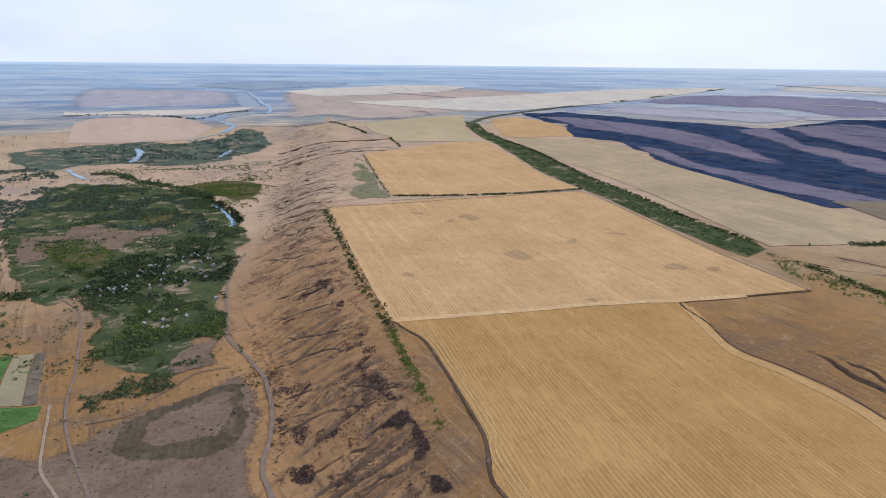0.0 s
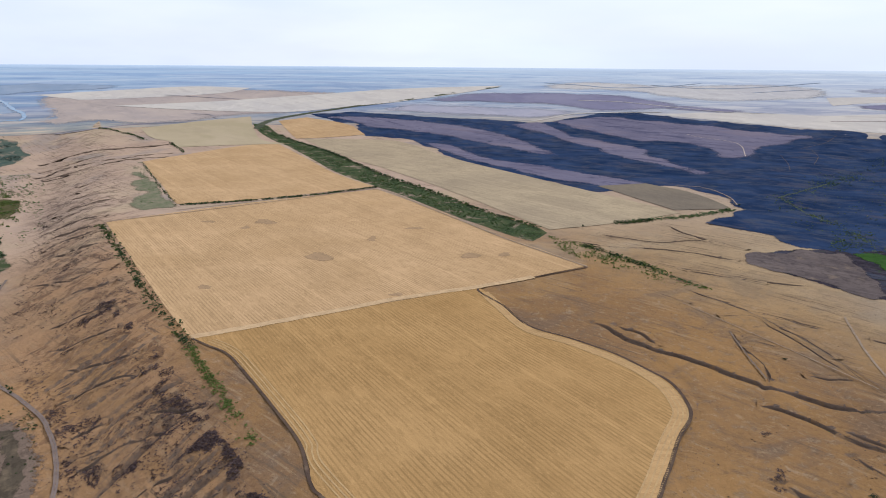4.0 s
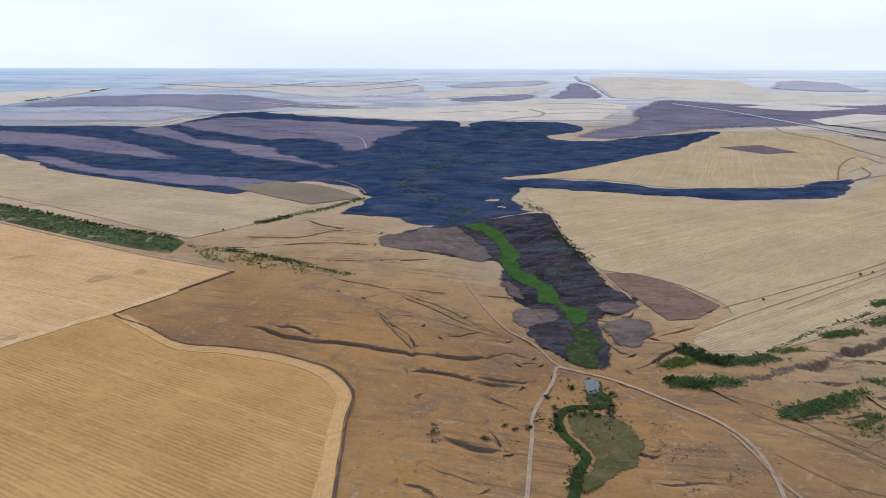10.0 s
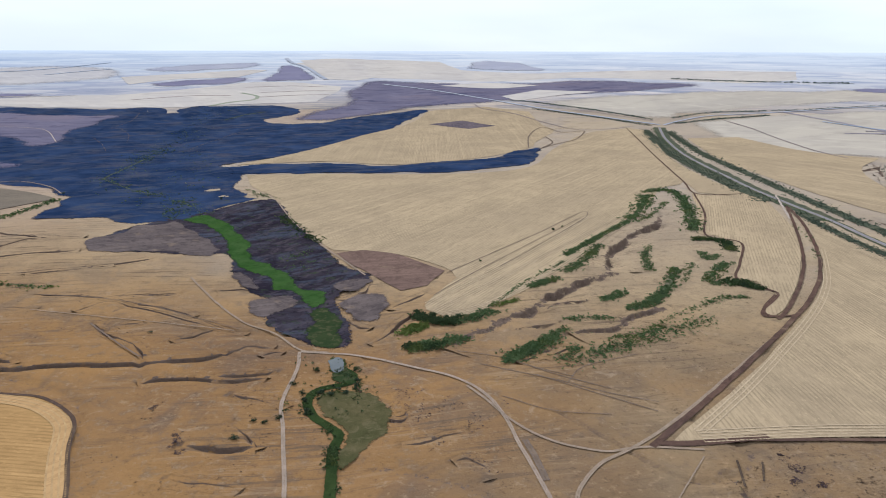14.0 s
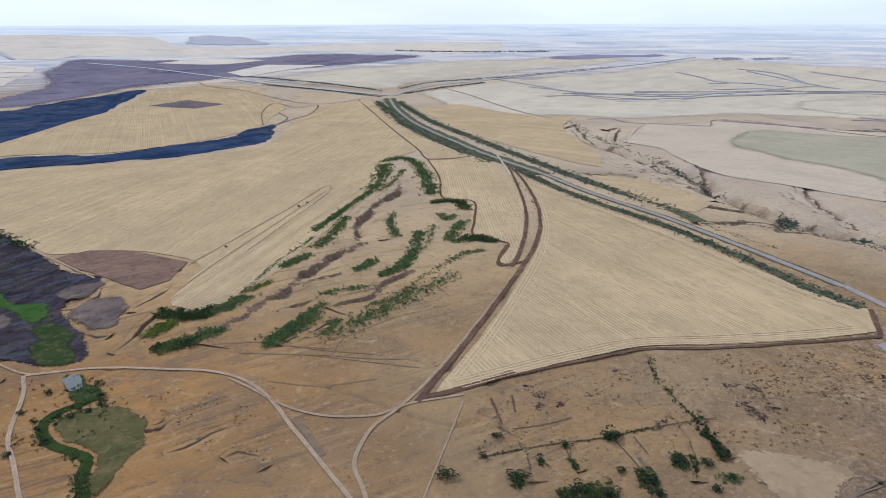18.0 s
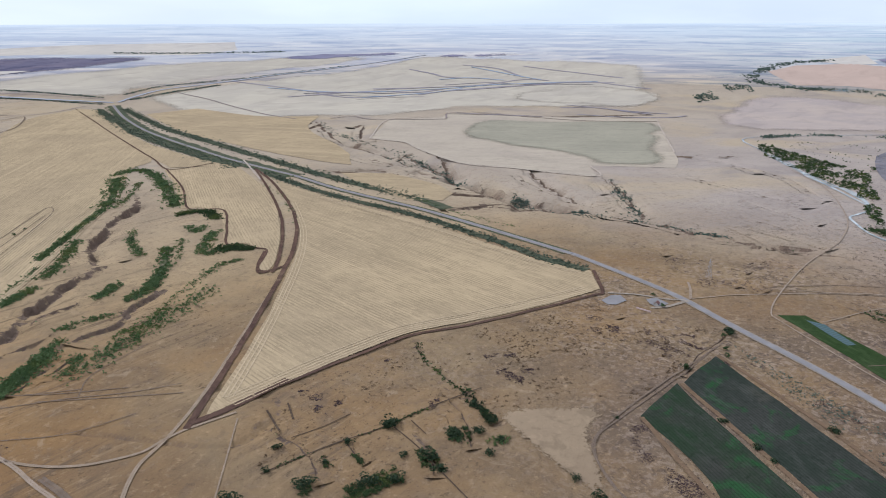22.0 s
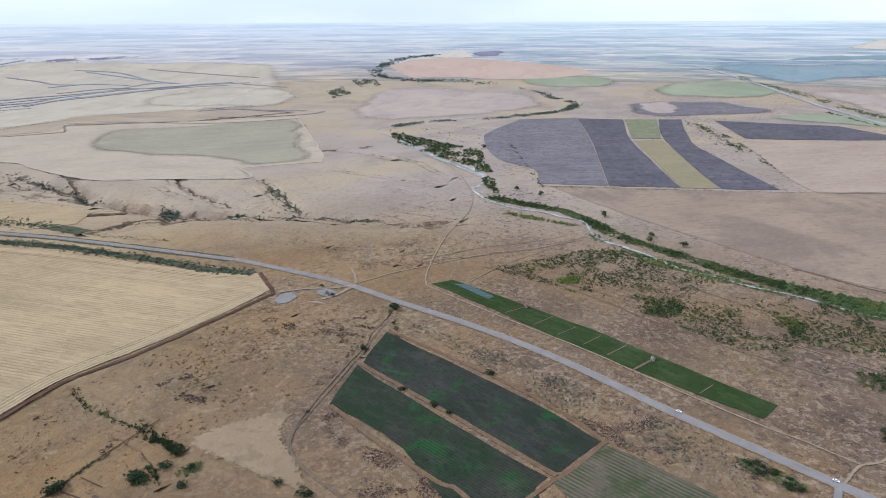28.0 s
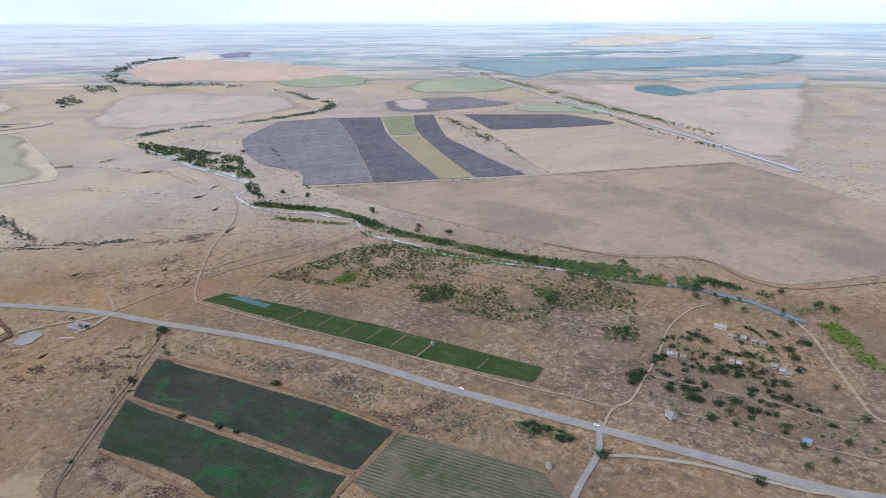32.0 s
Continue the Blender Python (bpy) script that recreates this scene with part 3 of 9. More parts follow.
gully([(-103, 437), (-85, 444), (-70, 456), (-56, 463)], 2.5, 2.2)
gully([(-62, 419), (-53, 426), (-40, 416), (-33, 404)], 2.5, 2.2)
gully([(-2411, 38), (-2366, -56), (-2326, -136)], 6.5, 5.0)
gully([(-2617, 266), (-2575, 82), (-2592, -59), (-2530, -146)], 6.5, 5.0)
gully([(-2352, 244), (-2339, 148), (-2251, 17), (-2288, -90), (-2213, -136)], 6.5, 5.0)
gully([(-2254, 215), (-2240, 105), (-2166, -18), (-2138, -118)], 6.5, 5.0)
gully([(-1979, 84), (-1896, 12), (-1846, -32)], 6.5, 5.0)
gully([(-1895, 72), (-1793, -4), (-1765, -39)], 6.5, 5.0)
gully([(-1774, 74), (-1700, -4), (-1695, -58)], 6.5, 5.0)
gully([(-1606, 72), (-1571, -5), (-1576, -55), (-1567, -102)], 6.5, 5.0)
gully([(-1538, 44), (-1524, -30), (-1501, -89)], 6.5, 5.0)
gully([(-1408, 17), (-1422, -51), (-1419, -94)], 6.5, 5.0)
gully([(-1329, -6), (-1349, -60), (-1350, -91)], 6.5, 5.0)
gully([(-1281, -7), (-1290, -59), (-1283, -84)], 6.5, 5.0)
gully([(-1190, 12), (-1203, -37), (-1217, -76)], 6.5, 5.0)
gully([(-1043, 17), (-1046, -17), (-1053, -51)], 6.5, 5.0)
gully([(-965, 7), (-981, -33), (-985, -61)], 6.5, 5.0)
gully([(806, 1889), (759, 1720), (716, 1553), (732, 1473), (738, 1369), (757, 1301), (760, 1233), (752, 1134), (716, 1049), (713, 983), (725, 950), (717, 893), (723, 843), (739, 808), (749, 758), (767, 710)], 13, 9)
gully([(837, 1721), (880, 1738), (792, 1579), (761, 1495)], 9, 6)
gully([(682, 1757), (732, 1777), (810, 1858)], 9, 6)
gully([(899, 1049), (844, 937), (823, 877), (797, 810), (783, 736)], 8, 6)
gully([(643, 1349), (671, 1219), (725, 1175), (727, 1076)], 7, 5)
gully([(619, 964), (666, 916), (714, 832)], 7, 5)
gully([(571, 855), (656, 842), (720, 787), (754, 752)], 7, 5)
gully([(544, 1220), (613, 1183), (654, 1120), (688, 1027)], 7, 5)
gully([(194, 1213), (176, 1154), (147, 1105), (122, 1052), (99, 1007), (84, 964), (81, 916), (81, 878)], 12, 9)
gully([(102, 886), (80, 873), (70, 856), (52, 844), (30, 815), (12, 786), (-1, 769), (-8, 736), (-19, 713), (-35, 701), (-48, 680), (-60, 658), (-74, 646), (-84, 620), (-94, 609)], 11, 8)
gully([(53, 764), (28, 756), (10, 746), (-5, 722)], 7, 5)
gully([(142, 759), (120, 745), (105, 736), (90, 715), (80, 693), (64, 684), (44, 678), (26, 662)], 8, 5)
gully([(12, 691), (-10, 678), (-28, 669), (-43, 662)], 6, 4)
gully([(8, 623), (-2, 615), (-10, 612)], 4, 3)
gully([(948, 867), (896, 792), (848, 724), (811, 667), (776, 644)], 8, 6)
gully([(755, 789), (762, 731), (774, 671), (797, 601), (804, 526), (824, 457), (858, 425)], 9, 6)
gully([(1228, 968), (1271, 875), (1224, 744)], 7, 5)
gully([(877, 536), (871, 458), (863, 419)], 7, 5)
gully([(1091, 801), (1075, 674), (1047, 546)], 7, 5)
gully([(709, 1564), (732, 1372), (735, 1212), (733, 1108), (702, 1025), (712, 975), (705, 893), (706, 830), (726, 797), (735, 754), (745, 700)], 37.8, 15.4)
gully([(563, 1231), (617, 1195), (677, 1131), (695, 1048), (707, 984), (720, 914)], 16.8, 7.7)
gully([(640, 1537), (658, 1387), (683, 1253), (718, 1162)], 16.8, 7.7)
gully([(571, 851), (620, 842), (676, 816), (702, 802)], 16.8, 7.7)
gully([(854, 1018), (853, 975), (812, 888), (788, 814), (797, 754)], 16.8, 8.8)
gully([(1251, 761), (1217, 676), (1159, 607), (1117, 558)], 3.8, 4.4)
gully([(915, 570), (908, 506), (883, 446)], 3.4, 3.3)
gully([(781, 529), (806, 490), (852, 430)], 5.0, 4.4)
gully([(1098, 618), (1101, 554)], 2.5, 2.2)
gully([(826, 591), (834, 546), (833, 517)], 5.0, 4.4)
gully([(1282, 945), (1309, 886), (1355, 872)], 3.8, 3.3)
gully([(128, 435), (137, 413), (141, 380), (136, 348)], 3.4, 3.3)
gully([(216, 369), (213, 341), (200, 313)], 2.9, 3.3)
gully([(265, 394), (257, 360), (241, 328)], 2.5, 3.3)
gully([(-569, 488), (-547, 494), (-513, 491), (-490, 494), (-475, 496), (-453, 508), (-427, 514), (-400, 518), (-371, 528), (-346, 541), (-319, 552), (-299, 574), (-293, 586), (-268, 588)], 4.5, 5.5)
gully([(-549, 508), (-527, 514), (-510, 515), (-485, 503)], 3, 3.5)
gully([(-475, 604), (-442, 583), (-417, 570), (-394, 558), (-375, 535)], 2, 3.5)
gully([(-352, 492), (-329, 506), (-293, 509), (-272, 514), (-258, 521), (-247, 523)], 3.2, 4.5)
gully([(-292, 517), (-267, 527), (-245, 541)], 3.0, 3.5)
gully([(-263, 490), (-249, 487), (-234, 485), (-219, 482)], 3.2, 4.5)
gully([(-264, 408), (-249, 410), (-234, 411), (-222, 416), (-211, 421)], 4.0, 5.5)
gully([(-252, 368), (-242, 368), (-224, 370), (-210, 370), (-199, 367)], 2.4, 3)
gully([(-251, 338), (-237, 346), (-222, 340), (-212, 337)], 4, 5)
gully([(-516, 680), (-476, 700), (-438, 709)], 1.8, 2.2)
gully([(-665, 736), (-618, 772), (-558, 820)], 1.8, 2.0)
gully([(-401, 731), (-377, 747), (-359, 745)], 2.4, 2.8)
gully([(-452, 606), (-427, 617)], 1.8, 2)
gully([(-370, 578), (-345, 620), (-308, 615)], 2, 2.4)
gully([(-617, 625), (-563, 633)], 2, 2)
gully([(-370, 636), (-341, 625), (-311, 621)], 1.6, 2)
gully([(-243, 445), (-224, 432), (-207, 419)], 2.2, 3)
gully([(-270, 567), (-262, 581), (-253, 580)], 2, 2.4)
gully([(0, 599), (12, 617), (26, 635)], 2.2, 2.6)
gully([(-26, 589), (0, 612)], 2.2, 2.5)
gully([(-175, 616), (-165, 628), (-160, 645), (-154, 675), (-147, 703)], 3, 4.5)
gully([(-175, 705), (-162, 731), (-145, 762)], 3, 4)
gully([(-247, 717), (-228, 684), (-205, 660), (-185, 653)], 3, 4)
gully([(-261, 740), (-240, 740), (-221, 762), (-220, 798)], 3, 3.5)
gully([(-142, 500), (-127, 477), (-111, 473), (-108, 489)], 2.6, 3)
gully([(-295, 646), (-277, 659), (-262, 678)], 2.2, 2.6)
gully([(-247, 484), (-229, 489), (-210, 480)], 2, 2.4)
gully([(293, 488), (282, 460), (281, 438), (279, 414), (278, 389), (274, 363), (271, 342)], 2.6, 3.4)
gully([(174, 383), (171, 365), (172, 353)], 1.6, 2)
gully([(211, 378), (210, 359), (210, 345)], 1.6, 2)
gully([(246, 383), (246, 366), (244, 352)], 1.6, 2)
gully([(853, 1343), (783, 1177), (701, 1006), (699, 938), (712, 893), (715, 812), (742, 761), (762, 705), (777, 672), (783, 643), (784, 589), (797, 547), (810, 507)], 9, 9)
gully([(594, 1209), (648, 1142), (658, 1047), (676, 971)], 5, 4.5)
gully([(647, 1309), (682, 1200), (702, 1059)], 4, 4)
gully([(838, 1013), (795, 900), (783, 816), (799, 763)], 5, 4.5)
gully([(955, 895), (889, 795), (840, 726), (805, 663)], 6, 5)
gully([(568, 888), (602, 854), (646, 841), (691, 812), (717, 800)], 4.5, 4.5)
gully([(702, 911), (713, 837)], 3.5, 3)
gully([(907, 868), (860, 796)], 3, 2.4)
gully([(690, 576), (685, 542), (680, 519)], 3, 2.6)
gully([(698, 505), (705, 456), (705, 423)], 3, 2.6)
gully([(647, 476), (655, 439), (656, 404)], 3, 2.6)
gully([(488, 453), (486, 420)], 2.4, 2.2)
gully([(826, 470), (833, 421), (859, 384)], 2.4, 2.2)
gully([(-685, -55), (-691, -29), (-683, 0), (-672, 20)], 2.4, 3.2)
gully([(-540, -50), (-556, -28), (-557, -3), (-554, 26), (-553, 49)], 3, 4)
gully([(-576, -40), (-570, -13)], 2.4, 3)
gully([(-718, -61), (-723, -36)], 2.2, 2.6)
gully([(-595, 6), (-582, 28), (-552, 66)], 2.4, 3)
gully([(-478, -18), (-488, 4), (-489, 26), (-490, 40)], 3, 4)
gully([(-888, -69), (-888, -32), (-880, 19)], 2.4, 3)
gully([(-824, -69), (-813, -31), (-804, 3)], 2.4, 3)
gully([(-1088, -96), (-1053, -51), (-1029, 8)], 2.4, 2.8)
gully([(-752, -49), (-730, -11), (-718, 25)], 2.4, 3)
gully([(-602, -49), (-613, -34), (-612, -13)], 2.4, 3)
gully([(-431, 18), (-439, 35), (-435, 55)], 3, 3.5)


def nearest(x, y, line):
    """How far each place lies from a line, and by how much on its sunny side."""
    best, side = np.full(np.shape(x), 1e9), np.zeros(np.shape(x))
    for (ax, ay), (bx, by) in zip(line[:-1], line[1:]):
        dx, dy = bx - ax, by - ay
        k = np.clip(((x - ax) * dx + (y - ay) * dy) / (dx * dx + dy * dy), 0, 1)
        ox, oy = x - ax - k * dx, y - ay - k * dy
        d = np.hypot(ox, oy)
        m = d < best
        best = np.where(m, d, best)
        side = np.where(m, (0.87 * oy - 0.5 * ox) / (d + 0.01), side)
    return best, side


def around(x, y, line, margin):
    lo, hi = line.min(0) - margin, line.max(0) + margin
    return (x > lo[0]) & (x < hi[0]) & (y > lo[1]) & (y < hi[1])


COURSES = []


def courses():
    """The winding lines of the narrow gullies, with their widths and depths."""
    if not COURSES:
        for line, width, depth in GULLIES:
            if width < 15:
                p = smooth_line(line, max(4, int(90 / (width + 4))), False)
                for size, reach, seed in ((30, 5.0, 16), (9, 2.4, 18)):
                    p = p + reach * (0.5 + 0.1 * width) * (np.stack([rough(p[:, 0], p[:, 1], size, seed), rough(p[:, 0], p[:, 1], size, seed + 1)], -1) - 0.5)
                COURSES.append((p, 0.72 * width if width < 8 else width, 0.8 * depth))
    return COURSES


def cut(x, y, below):
    """How deep the narrow gullies cut: a gentle grassy side and a steep bare scarp. below: the hollow under the banks, which is wider."""
    deep, bare = np.zeros(np.shape(x)), np.zeros(np.shape(x))
    for p, width, depth in courses():
        room = max(5.0, 0.009 * np.hypot(*p.mean(0)))
        k = around(x, y, p, 3.2 * width + room + 3)
        if not k.any():
            continue
        px, py = x[k], y[k]
        d, side = nearest(px, py, [tuple(q) for q in p])
        ends = np.minimum(np.hypot(px - p[0, 0], py - p[0, 1]), np.hypot(px - p[-1, 0], py - p[-1, 1]))
        full = depth * np.clip(ends / (3 * width + 10), 0, 1) * np.clip(2.6 * rough(px, py, 30, 19) - 0.4, 0.3, 1.3)
        far_side = side > 0
        if below:
            share = np.where(far_side, np.clip((0.5 * width + room - d) / (0.5 * room), 0, 1), np.clip((3 * width + 1 - d) / (3 * width), 0, 1))
            full = np.where(full > 0.05, full + 0.5 + 0.0016 * np.hypot(px, py), 0)
        else:
            flute = 0.5 * width * (rough(px, py, 3.2, 23) - 0.5) + 0.4 * width * (rough(px, py, 9, 24) - 0.5)
            share = np.where(far_side, np.clip((0.55 * width - d + flute) / (0.36 * width), 0, 1), np.clip(1 - d / (3 * width), 0, 1) ** 1.6)
            scarp = np.where(far_side, (d < 0.62 * width + flute) * np.clip(full / 2.0, 0, 1), np.clip(1 - d / (0.5 * width), 0, 1) * np.clip(full / 4, 0, 0.8))
            bare[k] = np.maximum(bare[k], scarp * np.clip(2.2 * rough(px, py, 6, 25) - 0.2, 0, 1.2))
        deep[k] = np.maximum(deep[k], full * share)
    return deep, bare


def bed(x, y):
    """The height of the ground with its gullies and the washed-out bluff, and how far it is washed bare."""
    z = lie(x, y)
    wash = np.zeros(np.shape(x))
    u = bluff(x, y)
    face = u * (1 - u) * 4 * ease(-250, -420, x)
    warp = 24 * rough(x, y, 70, 11)
    down = x + 0.55 * y + warp
    cuts = np.clip(1 - np.abs(rough(down, y * 0.12, 24, 12) - 0.5) * 9, 0, 1)
    rills = np.clip(1 - np.abs(rough(down, y * 0.2, 13, 13) - 0.5) * 6, 0, 1)
    some = 0.35 + 0.9 * rough(x, y, 120, 18)
    z = z - face * (6.0 * cuts + 3.4 * rills) * some
    wash = wash + face * np.clip(cuts * 1.2 * some - 0.2 + 0.25 * rills, 0, 1) * (0.36 + 0.1 * ease(-1300, -700, x))
    near = ease(2600, 1500, np.hypot(x, y))
    z = z - near * (0.3 * rough(x, y, 26, 14) + 0.2 * rough(x, y, 9, 15))
    # a net of shallow runnels on the slopes above the creek
    slope = ease(650, 300, line_distance(x, y, CREEK)) * near
    bx, by = x + 70 * (rough(x, y, 130, 31) - 0.5), y + 70 * (rough(x, y, 130, 32) - 0.5)
    vein = np.clip(1 - np.abs(rough(bx + by, (by - bx) * 0.45, 95, 33) - 0.5) * 16, 0, 1) * ease(0.4, 0.7, rough(x, y, 210, 34))
    z = z - slope * vein * 2.2
    wash = np.maximum(wash, slope * vein * 0.42)
    for line, width, depth in GULLIES:
        if width < 15:
            continue
        k = around(x, y, np.array(line, float), width * 4 + 40)
        if k.any():
            d, side = nearest(x[k], y[k], line)
            ends = np.minimum(np.hypot(x[k] - line[0][0], y[k] - line[0][1]), np.hypot(x[k] - line[-1][0], y[k] - line[-1][1]))
            taper = np.clip(ends / (2 * width + 12), 0.05, 1)
            steep = ease(-0.5, 0.5, side)
            reach = np.minimum(width * (3.0 - 2.3 * steep), width + 40)
            z[k] -= taper * depth * (0.35 + 1.3 * rough(x[k], y[k], 34, 19)) * np.clip(1 - d / reach, 0, 1) ** (2 - steep)
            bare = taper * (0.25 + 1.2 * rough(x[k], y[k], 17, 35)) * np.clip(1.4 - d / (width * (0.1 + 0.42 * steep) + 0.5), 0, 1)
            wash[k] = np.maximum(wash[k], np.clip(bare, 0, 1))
    return z, wash


def land_and_wash(x, y, below=False):
    z, wash = bed(x, y)
    return z - cut(x, y, below)[0], wash


def land(x, y):
    return land_and_wash(x, y)[0]


def mesh_object(name, verts, faces, material, smooth=True):
    me = bpy.data.meshes.new(name)
    verts, faces = np.asarray(verts, np.float32), np.asarray(faces, np.int32)
    me.vertices.add(len(verts))
    me.vertices.foreach_set("co", verts.ravel())
    k = faces.shape[1]
    me.loops.add(faces.size)
    me.loops.foreach_set("vertex_index", faces.ravel())
    me.polygons.add(len(faces))
    me.polygons.foreach_set("loop_start", np.arange(0, faces.size, k, dtype=np.int32))
    me.polygons.foreach_set("use_smooth", np.full(len(faces), smooth, bool))
    me.update(calc_edges=True)
    if material:
        me.materials.append(material)
    return new(name, me)


def ring_sheet(name, turns, radii, height, material):
    a, r = np.meshgrid(turns, radii)
    x, y = -np.sin(a) * r, np.cos(a) * r
    z = height(x.ravel(), y.ravel())
    n, m = len(turns), len(radii)
    i = np.arange(n * m).reshape(m, n)
    wrap = np.roll(i, -1, axis=1)
    faces = np.stack([i[:-1], wrap[:-1], wrap[1:], i[1:]], -1).reshape(-1, 4)
    faces = faces[:, ::-1]
    ob = mesh_object(name, np.stack([x.ravel(), y.ravel(), z], -1), faces, material)
    uv = np.stack([(a * 4000).ravel(), (r * 4).ravel()], -1)[faces.ravel()]
    ob.data.uv_layers.new(name="UVMap").data.foreach_set("uv", uv.astype(np.float32).ravel())
    return ob


turns = np.radians(np.concatenate([np.arange(-117, 117, 0.31), np.arange(117, 243, 3.0)]))
radii = np.concatenate([[0.01, 60, 150, 250], 320 * 1.005 ** np.arange(0, 266), 320 * 1.005 ** 266 * 1.009 ** np.arange(0, 78), 320 * 1.005 ** 266 * 1.009 ** 78 * 1.014 ** np.arange(0, 70)])
radii = np.append(radii[radii < 4940], 4950)
bare = []


def ground_height(x, y):
    z, wash = land_and_wash(x, y, True)
    bare.append(wash)
    return z


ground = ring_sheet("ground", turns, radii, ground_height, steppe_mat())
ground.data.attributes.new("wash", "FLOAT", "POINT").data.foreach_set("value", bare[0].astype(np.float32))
tagged(ground, "dry tan steppe grassland with gullies and a washed-out bluff", "ground", kind="structure")


def gully_banks():
    """The banks of each gully: a finely shaped strip from the grassy side over the floor and up the scarp to the lip."""
    for p, width, depth in courses():
        away = np.hypot(*p.mean(0))
        room = max(5.0, 0.009 * away)
        at = np.concatenate([[0], np.cumsum(np.hypot(*np.diff(p, axis=0).T))])
        step = float(np.clip(away * 0.0028, 1.2, 5))
        cuts = np.linspace(0, at[-1], int(at[-1] / step) + 3)
        line = np.stack([np.interp(cuts, at, p[:, 0]), np.interp(cuts, at, p[:, 1])], -1)
        way = np.gradient(line, axis=0)
        for _ in range(6):
            way[1:-1] = (way[:-2] + way[1:-1] + way[2:]) / 3
        side = np.stack([-way[:, 1], way[:, 0]], -1) / (np.hypot(way[:, 0], way[:, 1])[:, None] + 1e-9)
        if (side @ np.array([-0.5, 0.87])).mean() < 0:
            side = -side
        across = np.array([-3 * width - 4, -3 * width, -2.2 * width, -1.5 * width, -0.9 * width, -0.4 * width, 0, 0.12 * width, 0.24 * width, 0.36 * width, 0.48 * width, 0.6 * width, 0.8 * width, 0.5 * width + room + 2])
        v = line[:, None, :] + side[:, None, :] * across[None, :, None]
        x, y = v[..., 0].ravel(), v[..., 1].ravel()
        deep, wash = cut(x, y, False)
        z = bed(x, y)[0] - deep + 0.15 - np.tile(np.where(np.abs(across - across.mean()) > 0.99 * np.ptp(across) / 2, 0.6, 0.0), len(line))
        m = len(across)
        i = np.arange(len(line) * m).reshape(-1, m)
        f = np.stack([i[:-1, :-1], i[:-1, 1:], i[1:, 1:], i[1:, :-1]], -1).reshape(-1, 4)
        if np.cross(side[0], way[0]) < 0:
            f = f[:, ::-1]
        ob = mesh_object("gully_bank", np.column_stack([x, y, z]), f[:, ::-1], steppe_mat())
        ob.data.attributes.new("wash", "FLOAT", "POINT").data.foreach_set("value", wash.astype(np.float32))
        tagged(ob, "eroded gully with a dark bare scarp in dry grass", "gully", kind="structure")


gully_banks()


def lifted(layer):
    return lambda x, y: lie(x, y) + layer * (0.06 + 0.00014 * np.hypot(x, y))


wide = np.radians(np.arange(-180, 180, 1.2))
tagged(ring_sheet("backdrop", wide, np.linspace(3050, 4950, 90), lifted(0.6), far_mat()), "distant patchwork of dry fields and woods with painted haze", "farmland", kind="structure")


from mathutils.geometry import delaunay_2d_cdt


def sharp_outline(points, steps=4):
    """A closed outline that is rounded at gentle bends and keeps its sharp corners."""
    n, cuts = len(points), []
    p = np.array(points, float)
    for i in range(n):
        a, b = p[i] - p[i - 1], p[(i + 1) % n] - p[i]
        if np.dot(a, b) < 0.8 * np.hypot(*a) * np.hypot(*b):
            cuts.append(i)
    if len(cuts) < 2:
        return smooth_line(points, steps, True)
    out = []
    for a, b in zip(cuts, cuts[1:] + [cuts[0] + n]):
        run = [points[i % n] for i in range(a, b + 1)]
        out.append(smooth_line(run, steps, False)[:-1])
    return np.concatenate(out)


def inside(x, y, outline):
    n, hit = len(outline), np.zeros(len(x), bool)
    for i in range(n):
        (ax, ay), (bx, by) = outline[i - 1], outline[i]
        if ay != by:
            hit ^= ((ay > y) != (by > y)) & (x < (bx - ax) * (y - ay) / (by - ay) + ax)
    return hit


RAGGED = ("far_land", "far_wood", "eroded_slope", "scorched_bank", "marsh", "burnt_steppe", "burnt_strip", "valley_floor", "creek_meadow", "dry_clearing", "dry_oxbow", "bare_clearing", "weedy_patch", "pond", "burnt_stubble", "village_ground", "weedy_ground")


